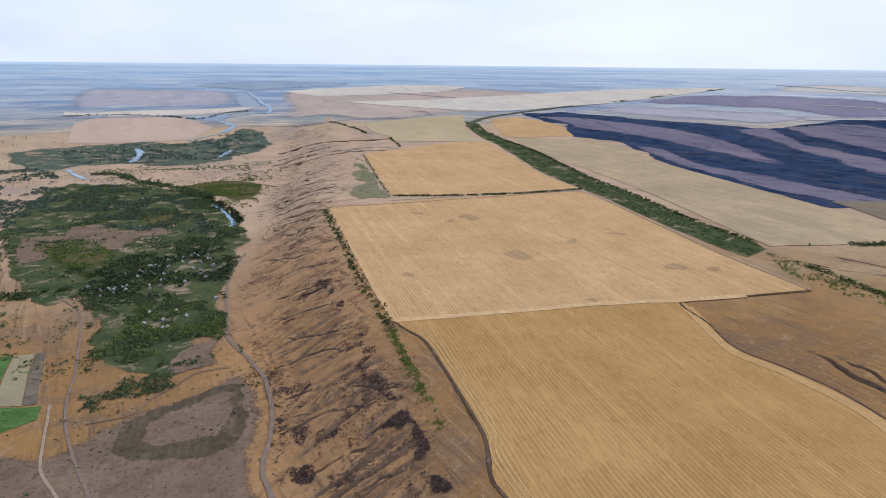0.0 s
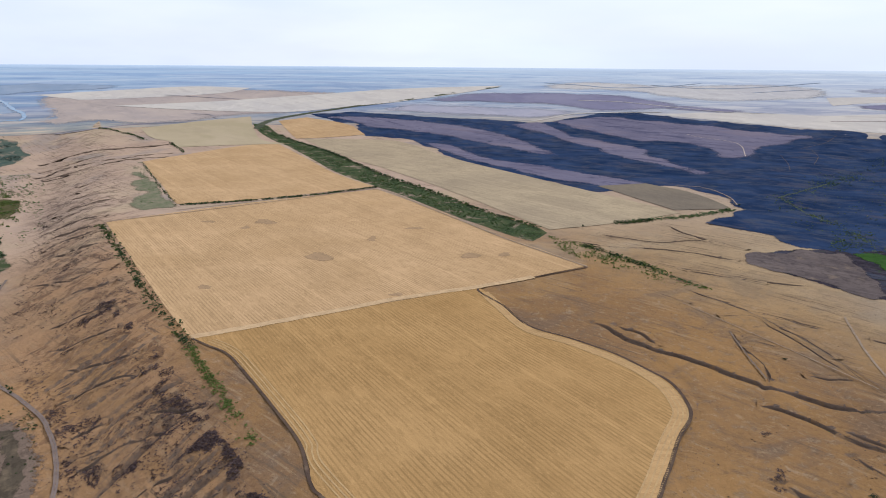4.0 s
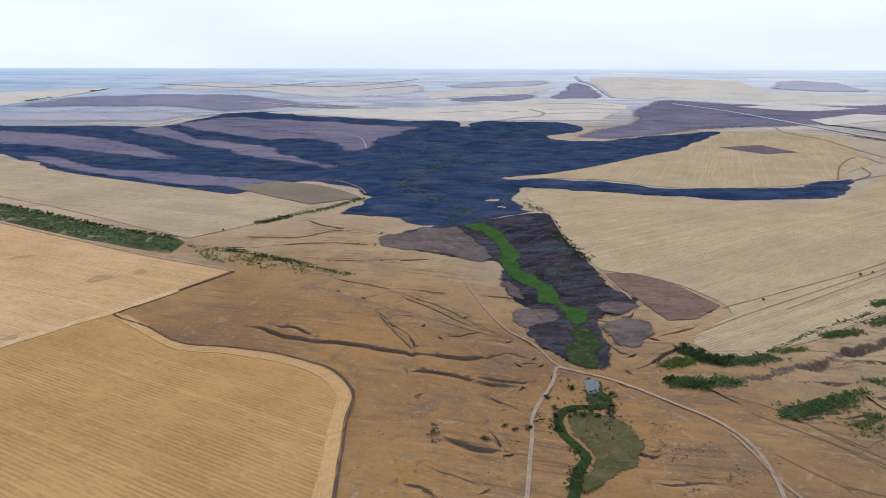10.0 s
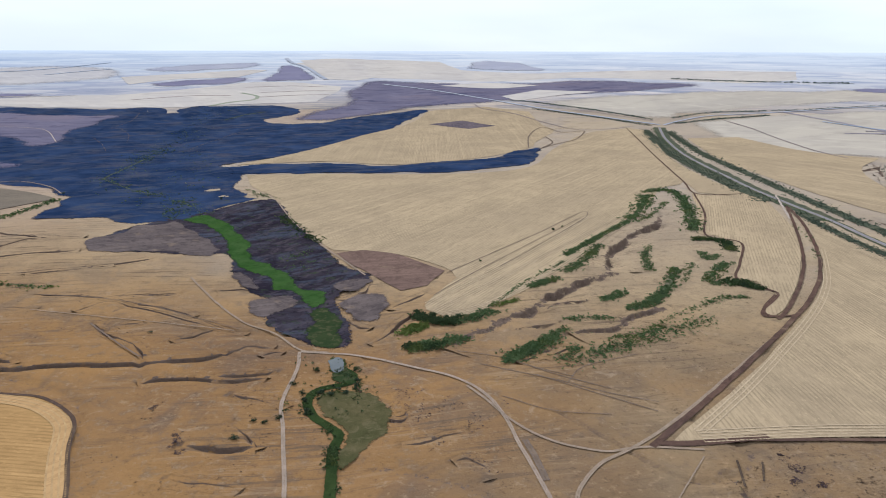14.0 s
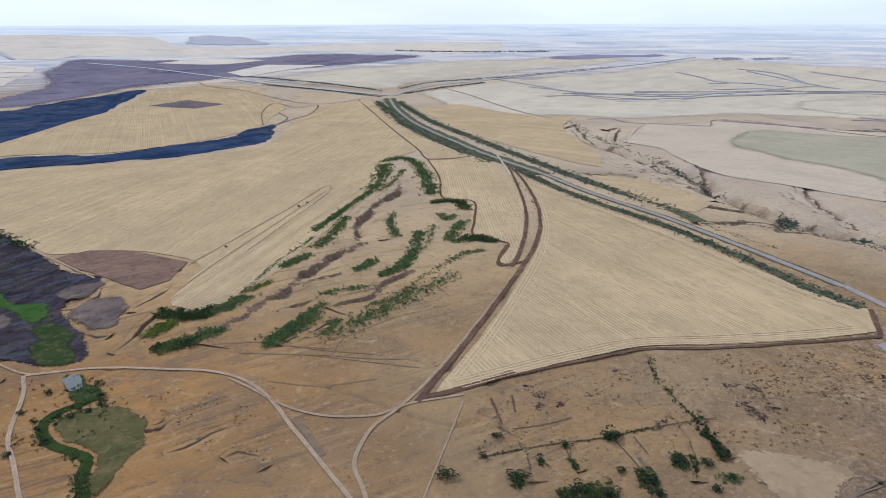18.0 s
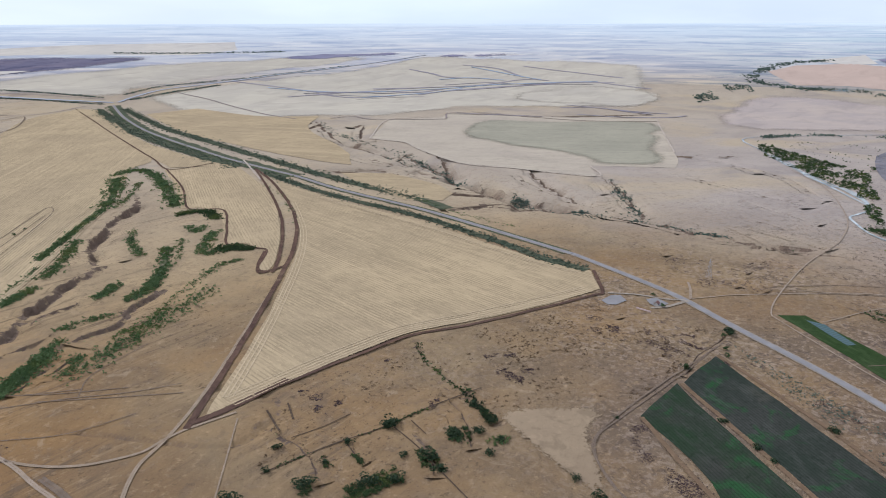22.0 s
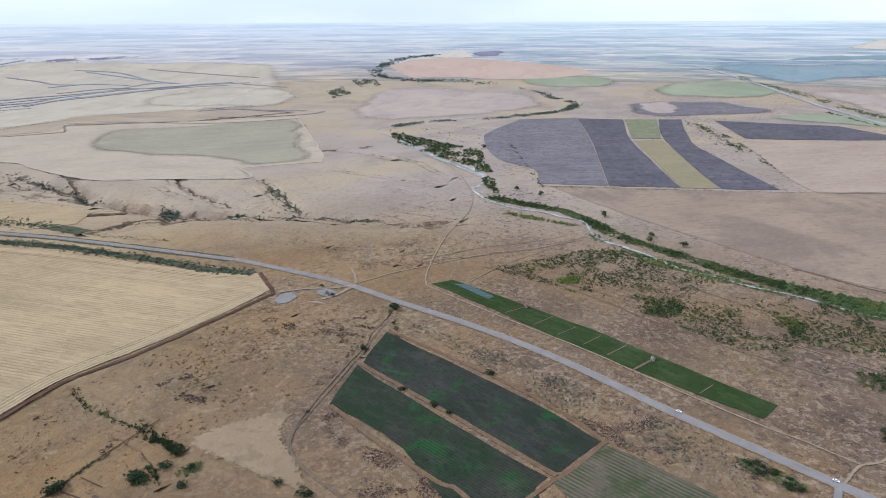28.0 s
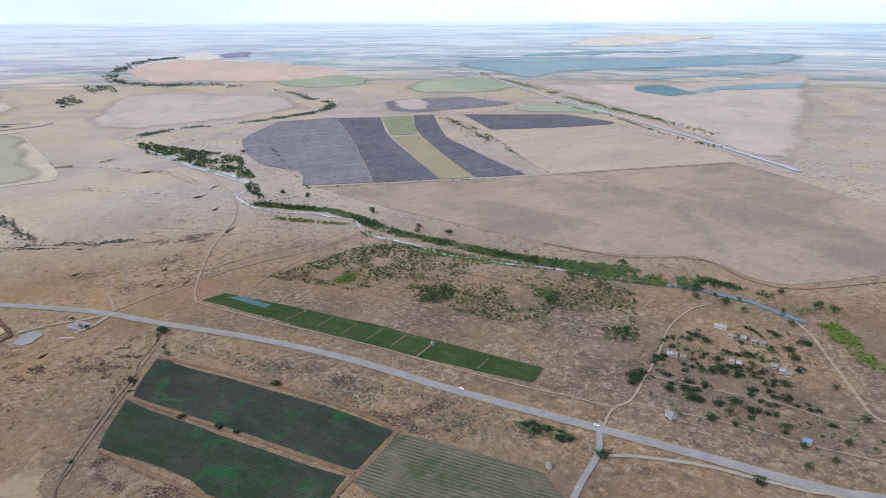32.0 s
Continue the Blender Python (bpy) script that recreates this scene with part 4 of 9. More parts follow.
def field(name, points, material, layer, label):
    if name in RAGGED:
        edge = smooth_line(points, 14, True)
        far = min(2.5, 0.6 + np.hypot(edge[:, 0], edge[:, 1]).mean() / 1600)
        if name in ("pond", "weedy_patch"):
            far *= 0.4
        if name in ("marsh", "scorched_bank", "village_ground", "dry_oxbow", "bare_clearing", "creek_meadow"):
            far *= 0.4
        for size, reach, seed in ((42, 20, 61), (14, 9, 63)):
            edge = edge + far * reach * (np.stack([rough(edge[:, 0], edge[:, 1], size * far, seed), rough(edge[:, 0], edge[:, 1], size * far, seed + 1)], -1) - 0.5)
    else:
        edge = sharp_outline(points)
    wob = 2.5 + 0.0012 * np.hypot(edge[:, 0], edge[:, 1]).mean()
    edge = edge + wob * (np.stack([rough(edge[:, 0], edge[:, 1], 35, 21), rough(edge[:, 0], edge[:, 1], 35, 22)], -1) - 0.5)
    lo, hi = edge.min(0), edge.max(0)
    away = np.hypot(*edge.mean(0))
    s = float(np.clip(max(hi - lo) / 50, 7, 17 if away < 1500 else 30 if away < 2100 else 60))
    fade = (14 if name == "sand_clearing" else 8 if name in ("creek_meadow", "dry_oxbow", "bare_clearing") else 70 if name in ("far_land", "far_wood", "eroded_slope") else 70 if name == "weedy_ground" else 26 if name == "village_ground" else 34 if name == "burnt_stubble" else 12 if name in RAGGED else 3.5) * max(1, away / 1500)
    fade = min(fade, 0.22 * float(min(hi - lo)))
    out = np.roll(edge, -1, 0) - np.roll(edge, 1, 0)
    out = np.stack([-out[:, 1], out[:, 0]], -1) / (np.hypot(out[:, 0], out[:, 1])[:, None] + 1e-6)
    turn = np.sum(edge[:, 0] * np.roll(edge[:, 1], -1) - np.roll(edge[:, 0], -1) * edge[:, 1])
    rim = edge + out * fade * (1 if turn > 0 else -1)
    rim = rim[inside(rim[:, 0], rim[:, 1], [tuple(q) for q in edge])]
    gx, gy = np.meshgrid(np.arange(lo[0] + s / 2, hi[0], s), np.arange(lo[1] + s / 2, hi[1], s))
    inner = np.stack([gx.ravel(), gy.ravel()], -1)
    inner = np.concatenate([inner[line_distance(inner[:, 0], inner[:, 1], [tuple(q) for q in edge] + [tuple(edge[0])]) > fade * 1.1], rim])
    pts = [Vector(q) for q in np.concatenate([edge, inner])]
    n = len(edge)
    v, _, f, *_ = delaunay_2d_cdt(pts, [(i, (i + 1) % n) for i in range(n)], [], 1, 0.01)
    v = np.array([(q.x, q.y) for q in v])
    z = lifted(layer)(v[:, 0], v[:, 1])
    f = [t if (v[t[1]][0] - v[t[0]][0]) * (v[t[2]][1] - v[t[0]][1]) > (v[t[1]][1] - v[t[0]][1]) * (v[t[2]][0] - v[t[0]][0]) else t[::-1] for t in f]
    ob = mesh_object(name, np.column_stack([v, z]), np.array([tuple(t) for t in f]), material)
    d = line_distance(v[:, 0], v[:, 1], [tuple(q) for q in edge] + [tuple(edge[0])])
    blend = ob.data.attributes.new("blend", "FLOAT", "POINT")
    blend.data.foreach_set("value", (np.clip(d / fade, 0, 1) if name in RAGGED else np.clip(0.1 + d / 14, 0, 1) if name == "sand_clearing" else np.ones(len(d))).astype(np.float32))
    return tagged(ob, label, name.split("_")[-1], kind="structure")


RIVERS = []
CLEARINGS = [
    [(-1369, -568), (-1382, -493), (-1392, -395), (-1361, -335), (-1402, -302), (-1470, -264), (-1393, -247), (-1325, -256), (-1295, -325), (-1283, -376), (-1311, -432), (-1310, -517)],
    [(-1268, -555), (-1281, -507), (-1144, -416), (-1040, -343), (-997, -404), (-1004, -449)],
    [(-1983, -841), (-1984, -705), (-1814, -700), (-1806, -770)],
    [(-2149, -543), (-2115, -247), (-1882, -222), (-1830, -343), (-1963, -499)],
    [(-1218, -359), (-1238, -341), (-1207, -301), (-1179, -322)],
]


def dry_land(xy):
    """Leave out the places that lie in a river."""
    keep = np.ones(len(xy), bool)
    for line, width in RIVERS:
        keep &= line_distance(xy[:, 0], xy[:, 1], line) > 0.35 * width
    for plot in CLEARINGS:
        keep &= ~inside(xy[:, 0], xy[:, 1], plot) | (rough(xy[:, 0] * 7, xy[:, 1] * 7, 9, 71) > 0.78)
    return xy[keep]


def track(name, points, material, width, layer, label, steps=5):
    if name == "river":
        RIVERS.append((points, width))
    line = smooth_line(points, steps, False)
    gap = np.hypot(*np.diff(line, axis=0).T)
    at = np.concatenate([[0], np.cumsum(gap)])
    cuts = np.linspace(0, at[-1], int(at[-1] / np.clip(width * 0.8, 2.5, 9)) + 2)
    line = np.stack([np.interp(cuts, at, line[:, 0]), np.interp(cuts, at, line[:, 1])], -1)
    way = np.gradient(line, axis=0)
    side = np.stack([-way[:, 1], way[:, 0]], -1) / np.hypot(way[:, 0], way[:, 1])[:, None]
    rows = []
    hard = name in ("highway", "highway_shoulder", "highway_branch", "river")
    worn = (0, 0.72, 0.78, 0.52, 0.78, 0.72, 0) if name == "dirt_track" and width > 3 else (0, 0.5, 0.7, 0.7, 0.7, 0.5, 0) if name == "dirt_track" else (0, 0.3, 0.5, 0.58, 0.5, 0.3, 0) if name.startswith("burn") else (0.45, 1, 1, 1, 1, 1, 0.45) if hard else (0.1, 0.9, 1, 1, 1, 0.9, 0.1)
    for k, q in enumerate((-0.5, -0.3, -0.12, 0, 0.12, 0.3, 0.5)):
        w = width * (1.15 * q + 0.2 * (rough(line[:, 0], line[:, 1], 16, 30) - 0.5))
        if name == "river":
            end = np.minimum(cuts, cuts[-1] - cuts)
            w = width * (q * (0.45 + 0.6 * rough(line[:, 0], line[:, 1], 60, 39) + 0.8 * rough(line[:, 0] + 900 * q, line[:, 1], 17, 40)) + 0.5 * (rough(line[:, 0], line[:, 1], 24, 41) - 0.5)) * np.clip(0.1 + end / (1.5 * width), 0, 1)
        if name.startswith("highway"):
            w = np.full(len(line), width * q)
        p = line + side * w[:, None]
        rows.append(np.column_stack([p, lifted(layer)(p[:, 0], p[:, 1])]))
    v = np.stack(rows, 1)
    i = np.arange(len(line) * 7).reshape(-1, 7)
    f = np.stack([i[:-1, :-1], i[:-1, 1:], i[1:, 1:], i[1:, :-1]], -1).reshape(-1, 4)
    ob = mesh_object(name, v.reshape(-1, 3), f[:, ::-1], material)
    blend = ob.data.attributes.new("blend", "FLOAT", "POINT")
    blend.data.foreach_set("value", np.tile(np.array(worn, np.float32), len(line)))
    return tagged(ob, label, name.split("_")[-1], kind="structure")


field("wheat_field", [(-711, 73), (-686, 84), (-657, 98), (-618, 104), (-558, 110), (-491, 116), (-454, 117), (-423, 113), (-398, 110), (-282, 126), (-316, 93), (-276, 147), (-244, 192), (-236, 243), (-316, 353), (-339, 384), (-361, 418), (-379, 434), (-413, 450), (-450, 453), (-493, 450), (-547, 435), (-594, 417), (-661, 426), (-733, 432), (-723, 243)], stubble('gold', 4), 2, 'golden harvested wheat field with fine combine rows')
field("wheat_field", [(-1335, 13), (-1373, 114), (-1415, 254), (-1447, 410), (-1462, 585), (-1213, 602), (-994, 603), (-843, 614), (-749, 623), (-736, 521), (-727, 428), (-708, 238), (-699, 74), (-817, 60), (-1023, 41)], stubble('amber', 7), 1, 'golden stubble field with darker round patches')
field("wheat_field", [(-2156, 134), (-2296, 275), (-2430, 447), (-2549, 617), (-2189, 595), (-1742, 574), (-1499, 589), (-1480, 446), (-1455, 262), (-1475, 147), (-1784, 141)], stubble('amber', 7), 1, 'golden stubble field beside the shelterbelt')
field("fallow_field", [(-2593, 740), (-2519, 900), (-2410, 1044), (-2264, 1048), (-1875, 1004), (-1533, 1009), (-1245, 1019), (-1056, 1026), (-960, 1026), (-945, 856), (-952, 704), (-1136, 713), (-1406, 726), (-1823, 720), (-2240, 718)], stubble('hay', 10), 2, 'long pale straw field beside the shelterbelt')
field("fallow_field", [(-1277, 1078), (-1257, 1213), (-1131, 1224), (-988, 1181), (-952, 1150), (-987, 1036)], stubble('dun', 10), 3, 'grey-brown fallow field at the edge of the burn')
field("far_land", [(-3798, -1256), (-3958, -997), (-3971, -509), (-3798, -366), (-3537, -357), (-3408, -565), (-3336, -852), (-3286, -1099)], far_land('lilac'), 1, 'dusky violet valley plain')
field("far_wood", [(-4038, -729), (-4221, -537), (-4300, -44), (-4165, 277), (-4009, -73), (-3930, -248), (-3888, -374), (-3952, -507)], far_land('blue'), 2, 'far woods in the valley, painted blue with haze')
field("far_wood", [(-3708, -431), (-3817, -354), (-3507, -257), (-3417, -322), (-3474, -389)], far_land('blue'), 2, 'far woods in the valley, painted blue with haze')
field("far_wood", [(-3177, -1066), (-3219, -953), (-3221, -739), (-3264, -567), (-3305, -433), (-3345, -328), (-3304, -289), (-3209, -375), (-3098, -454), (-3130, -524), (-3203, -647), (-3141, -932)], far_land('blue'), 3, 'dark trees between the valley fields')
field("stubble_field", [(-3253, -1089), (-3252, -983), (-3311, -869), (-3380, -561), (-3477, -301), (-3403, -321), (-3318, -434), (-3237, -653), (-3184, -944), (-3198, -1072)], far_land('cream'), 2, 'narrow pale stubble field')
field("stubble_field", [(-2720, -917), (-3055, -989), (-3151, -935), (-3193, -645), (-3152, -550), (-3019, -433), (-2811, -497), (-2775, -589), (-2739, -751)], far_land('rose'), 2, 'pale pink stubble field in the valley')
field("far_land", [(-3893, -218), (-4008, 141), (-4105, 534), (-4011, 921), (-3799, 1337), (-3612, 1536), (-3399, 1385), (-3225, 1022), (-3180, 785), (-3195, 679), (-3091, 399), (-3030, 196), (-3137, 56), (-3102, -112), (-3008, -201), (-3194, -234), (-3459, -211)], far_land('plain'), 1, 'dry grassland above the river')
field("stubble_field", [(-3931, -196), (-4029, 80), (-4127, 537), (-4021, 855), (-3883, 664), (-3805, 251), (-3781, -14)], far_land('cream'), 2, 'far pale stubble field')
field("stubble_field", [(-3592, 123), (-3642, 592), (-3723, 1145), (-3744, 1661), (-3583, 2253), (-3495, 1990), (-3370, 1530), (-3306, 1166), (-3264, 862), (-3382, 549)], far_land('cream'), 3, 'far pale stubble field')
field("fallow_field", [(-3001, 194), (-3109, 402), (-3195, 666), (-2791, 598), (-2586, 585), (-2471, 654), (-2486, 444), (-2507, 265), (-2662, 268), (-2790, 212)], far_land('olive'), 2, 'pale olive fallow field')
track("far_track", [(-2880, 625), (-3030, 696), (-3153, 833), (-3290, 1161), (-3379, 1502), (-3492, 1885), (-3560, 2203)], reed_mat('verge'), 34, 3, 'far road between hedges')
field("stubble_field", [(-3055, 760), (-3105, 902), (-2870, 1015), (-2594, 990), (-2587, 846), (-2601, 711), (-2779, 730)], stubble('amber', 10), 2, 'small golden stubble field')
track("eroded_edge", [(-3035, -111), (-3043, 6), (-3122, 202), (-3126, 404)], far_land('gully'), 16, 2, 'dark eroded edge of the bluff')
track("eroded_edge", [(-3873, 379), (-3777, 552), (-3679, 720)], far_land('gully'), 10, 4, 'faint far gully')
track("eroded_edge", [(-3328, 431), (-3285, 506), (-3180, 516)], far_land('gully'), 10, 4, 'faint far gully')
field("burnt_steppe", [(-3179, 952), (-2986, 980), (-2857, 1036), (-2664, 978), (-2527, 984), (-2387, 1093), (-1933, 1010), (-1606, 989), (-1394, 1005), (-1219, 1025), (-1197, 1263), (-960, 1190), (-924, 1120), (-895, 990), (-775, 1019), (-681, 996), (-630, 1071), (-593, 1154), (-545, 1253), (-592, 1274), (-684, 1409), (-776, 1576), (-775, 1581), (-664, 1931), (-612, 2408), (-580, 2749), (-561, 2987), (-721, 2835), (-865, 2662), (-907, 2575), (-1051, 2517), (-1127, 2582), (-1075, 2798), (-1219, 2926), (-1496, 2810), (-1788, 2602), (-1874, 2574), (-2238, 2444), (-2437, 2376), (-2612, 2198), (-2561, 1853), (-2691, 1667), (-2933, 1406), (-3164, 1165)], burnt_mat(), 1, 'black burnt steppe with ashy streaks')
field("burnt_stubble", [(-3137, 967), (-2989, 1196), (-2770, 1404), (-2513, 1501), (-2219, 1524), (-1771, 1370), (-1843, 1308), (-2099, 1296), (-2409, 1264), (-2606, 1150), (-2747, 1050), (-2889, 1036)], far_land('plum'), 2, 'brown-mauve scorched stubble within the burn')
field("burnt_stubble", [(-2577, 1639), (-2562, 1823), (-2246, 1768), (-1897, 1762), (-1579, 1620), (-1285, 1511), (-1292, 1418), (-1452, 1443), (-1732, 1507), (-2124, 1616), (-2381, 1636)], far_land('plum'), 2, 'brown-mauve scorched stubble within the burn')
field("burnt_stubble", [(-2574, 1863), (-2559, 2154), (-2254, 2308), (-1946, 2423), (-1667, 2481), (-1647, 2342), (-1607, 2142), (-1533, 1979), (-1471, 1779), (-1521, 1765), (-1732, 1928), (-1862, 1972), (-1922, 1907), (-1982, 1841), (-2216, 1834), (-2466, 1846)], far_land('plum'), 2, 'brown-mauve scorched stubble within the burn')
field("burnt_stubble", [(-2332, 1111), (-2194, 1171), (-1834, 1130), (-1625, 1193), (-1390, 1209), (-1232, 1225), (-1135, 1187), (-1169, 1088), (-1335, 1049), (-1550, 1024), (-1863, 1029)], far_land('plum'), 2, 'patchily scorched stubble at the edge of the burn')
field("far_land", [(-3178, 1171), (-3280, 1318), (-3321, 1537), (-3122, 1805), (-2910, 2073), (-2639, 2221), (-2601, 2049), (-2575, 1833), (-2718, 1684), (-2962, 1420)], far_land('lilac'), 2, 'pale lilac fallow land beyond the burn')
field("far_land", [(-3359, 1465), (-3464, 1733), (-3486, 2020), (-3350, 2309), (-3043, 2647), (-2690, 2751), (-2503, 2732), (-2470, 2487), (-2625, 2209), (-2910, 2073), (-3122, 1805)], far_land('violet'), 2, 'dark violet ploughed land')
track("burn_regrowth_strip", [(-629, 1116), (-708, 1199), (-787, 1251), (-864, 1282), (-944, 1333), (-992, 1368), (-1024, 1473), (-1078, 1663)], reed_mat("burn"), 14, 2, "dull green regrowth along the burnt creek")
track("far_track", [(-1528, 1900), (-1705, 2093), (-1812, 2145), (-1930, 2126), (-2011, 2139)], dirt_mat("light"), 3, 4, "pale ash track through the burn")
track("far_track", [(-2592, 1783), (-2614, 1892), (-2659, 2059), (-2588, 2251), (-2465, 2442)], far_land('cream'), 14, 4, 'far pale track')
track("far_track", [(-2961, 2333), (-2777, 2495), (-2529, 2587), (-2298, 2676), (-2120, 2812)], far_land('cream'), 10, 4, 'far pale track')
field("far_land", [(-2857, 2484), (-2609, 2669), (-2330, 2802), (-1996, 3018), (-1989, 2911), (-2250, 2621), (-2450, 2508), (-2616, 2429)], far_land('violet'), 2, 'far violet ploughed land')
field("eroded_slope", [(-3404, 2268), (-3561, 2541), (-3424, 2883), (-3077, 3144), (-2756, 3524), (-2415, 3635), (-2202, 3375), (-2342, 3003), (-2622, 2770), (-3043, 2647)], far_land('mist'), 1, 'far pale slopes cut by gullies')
track("eroded_edge", [(-3543, 2528), (-3367, 2654), (-3174, 2760), (-3054, 2974), (-2980, 3247)], far_land('blue'), 16, 3, 'far gully, painted blue with haze')
track("eroded_edge", [(-3125, 2995), (-2859, 3116), (-2692, 3335), (-2546, 3707)], far_land('blue'), 14, 3, 'far gully, painted blue with haze')
track("eroded_edge", [(-2585, 3205), (-2491, 3402), (-2415, 3520)], far_land('blue'), 10, 3, 'far gully, painted blue with haze')
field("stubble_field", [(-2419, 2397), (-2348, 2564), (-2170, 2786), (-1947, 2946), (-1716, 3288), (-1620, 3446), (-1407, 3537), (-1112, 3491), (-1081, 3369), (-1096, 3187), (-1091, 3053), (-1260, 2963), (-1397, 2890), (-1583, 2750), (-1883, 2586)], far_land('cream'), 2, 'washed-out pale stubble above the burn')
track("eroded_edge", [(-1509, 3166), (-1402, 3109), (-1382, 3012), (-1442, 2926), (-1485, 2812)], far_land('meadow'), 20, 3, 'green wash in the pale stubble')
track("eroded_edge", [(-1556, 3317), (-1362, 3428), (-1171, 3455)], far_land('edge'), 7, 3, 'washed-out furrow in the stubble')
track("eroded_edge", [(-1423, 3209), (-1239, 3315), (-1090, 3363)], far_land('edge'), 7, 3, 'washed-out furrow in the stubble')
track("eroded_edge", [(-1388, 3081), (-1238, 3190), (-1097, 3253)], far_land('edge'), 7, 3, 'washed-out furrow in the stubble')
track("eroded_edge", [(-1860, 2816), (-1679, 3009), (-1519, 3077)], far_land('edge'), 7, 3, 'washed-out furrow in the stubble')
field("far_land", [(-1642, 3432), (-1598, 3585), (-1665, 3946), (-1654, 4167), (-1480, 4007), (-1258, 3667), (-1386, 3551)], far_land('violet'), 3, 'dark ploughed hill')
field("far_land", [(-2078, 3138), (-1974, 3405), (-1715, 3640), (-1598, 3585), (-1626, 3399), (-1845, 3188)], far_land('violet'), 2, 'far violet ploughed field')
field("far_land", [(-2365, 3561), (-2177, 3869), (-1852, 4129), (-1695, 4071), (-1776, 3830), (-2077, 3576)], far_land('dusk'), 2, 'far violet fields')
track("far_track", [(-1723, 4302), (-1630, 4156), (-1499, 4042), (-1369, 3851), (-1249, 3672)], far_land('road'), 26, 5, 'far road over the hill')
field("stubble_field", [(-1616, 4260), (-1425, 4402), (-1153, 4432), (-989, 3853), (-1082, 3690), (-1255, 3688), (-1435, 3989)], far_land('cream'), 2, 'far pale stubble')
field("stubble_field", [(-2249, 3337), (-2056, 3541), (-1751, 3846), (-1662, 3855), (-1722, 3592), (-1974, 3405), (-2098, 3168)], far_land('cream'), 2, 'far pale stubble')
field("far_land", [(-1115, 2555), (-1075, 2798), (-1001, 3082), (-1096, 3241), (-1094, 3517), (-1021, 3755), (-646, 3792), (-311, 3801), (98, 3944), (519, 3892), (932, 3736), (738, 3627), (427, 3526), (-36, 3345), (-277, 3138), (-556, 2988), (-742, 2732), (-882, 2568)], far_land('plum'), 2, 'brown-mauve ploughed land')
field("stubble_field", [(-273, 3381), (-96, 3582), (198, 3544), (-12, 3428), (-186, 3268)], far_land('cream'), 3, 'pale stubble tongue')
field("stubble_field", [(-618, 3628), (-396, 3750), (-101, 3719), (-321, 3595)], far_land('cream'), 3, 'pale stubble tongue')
field("far_wood", [(-608, 4269), (-550, 4540), (-271, 4530), (-108, 4340), (86, 4246), (-244, 4131), (-511, 4178)], far_land('dusk'), 3, 'far dark wood, painted bluish with haze')
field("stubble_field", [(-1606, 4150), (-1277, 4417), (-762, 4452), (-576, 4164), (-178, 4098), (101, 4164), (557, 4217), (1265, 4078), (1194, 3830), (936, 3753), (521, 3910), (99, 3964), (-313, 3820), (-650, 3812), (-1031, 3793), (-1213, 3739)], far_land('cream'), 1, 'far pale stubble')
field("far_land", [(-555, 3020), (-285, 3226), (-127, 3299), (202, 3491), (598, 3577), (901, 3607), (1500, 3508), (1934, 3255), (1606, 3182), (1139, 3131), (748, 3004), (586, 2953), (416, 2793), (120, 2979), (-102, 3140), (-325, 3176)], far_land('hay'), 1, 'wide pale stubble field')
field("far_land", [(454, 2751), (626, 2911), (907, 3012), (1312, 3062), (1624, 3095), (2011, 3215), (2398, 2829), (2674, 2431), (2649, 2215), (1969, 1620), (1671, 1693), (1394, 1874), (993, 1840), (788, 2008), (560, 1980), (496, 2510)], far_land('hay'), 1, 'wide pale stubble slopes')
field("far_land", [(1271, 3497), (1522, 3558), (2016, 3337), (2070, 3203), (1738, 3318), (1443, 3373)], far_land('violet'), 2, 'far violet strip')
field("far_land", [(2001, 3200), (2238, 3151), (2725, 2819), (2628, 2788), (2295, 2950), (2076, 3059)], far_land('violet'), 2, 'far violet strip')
# far gullies as flat strips, their bluish shade painted into the colour
track("eroded_edge", [(994, 2558), (1127, 2527), (1212, 2447), (1302, 2382)], far_land("gully"), 9, 4, "far eroded gully line with painted shade")
track("eroded_edge", [(1060, 2601), (1212, 2549), (1335, 2443), (1460, 2391)], far_land("gully"), 14, 4, "far eroded gully line with painted shade")
track("eroded_edge", [(1334, 2537), (1510, 2475), (1686, 2409), (1894, 2346)], far_land("gully"), 8, 4, "far eroded gully line with painted shade")
track("eroded_edge", [(1425, 2332), (1566, 2351), (1679, 2320), (1823, 2292)], far_land("gully"), 16, 4, "far eroded gully line with painted shade")
track("eroded_edge", [(1646, 2474), (1832, 2416), (1934, 2289), (2074, 2216)], far_land("gully"), 10, 4, "far eroded gully line with painted shade")
track("eroded_edge", [(1769, 2294), (1954, 2244), (2145, 2105)], far_land("gully"), 8, 4, "far eroded gully line with painted shade")
track("eroded_edge", [(1174, 2369), (1300, 2333), (1422, 2287)], far_land("gully"), 6, 4, "far eroded gully line with painted shade")
track("eroded_edge", [(985, 2796), (1155, 2589), (1355, 2480), (1576, 2407), (1818, 2360), (2022, 2257), (2209, 2140)], far_land("blue"), 12, 4, "far gully with painted bluish shade")
track("eroded_edge", [(1213, 2400), (1347, 2372), (1512, 2349), (1656, 2365)], far_land("blue"), 12, 4, "far gully with painted bluish shade")
track("eroded_edge", [(2011, 2792), (2036, 2609), (2058, 2333)], far_land("blue"), 12, 4, "far gully with painted bluish shade")
track("eroded_edge", [(1699, 2599), (1843, 2553), (1926, 2425)], far_land("blue"), 12, 4, "far gully with painted bluish shade")
track("eroded_edge", [(907, 3012), (1022, 2811), (1118, 2606), (1234, 2532)], far_land('gully'), 17, 3, 'dark eroded gully line with painted shade')
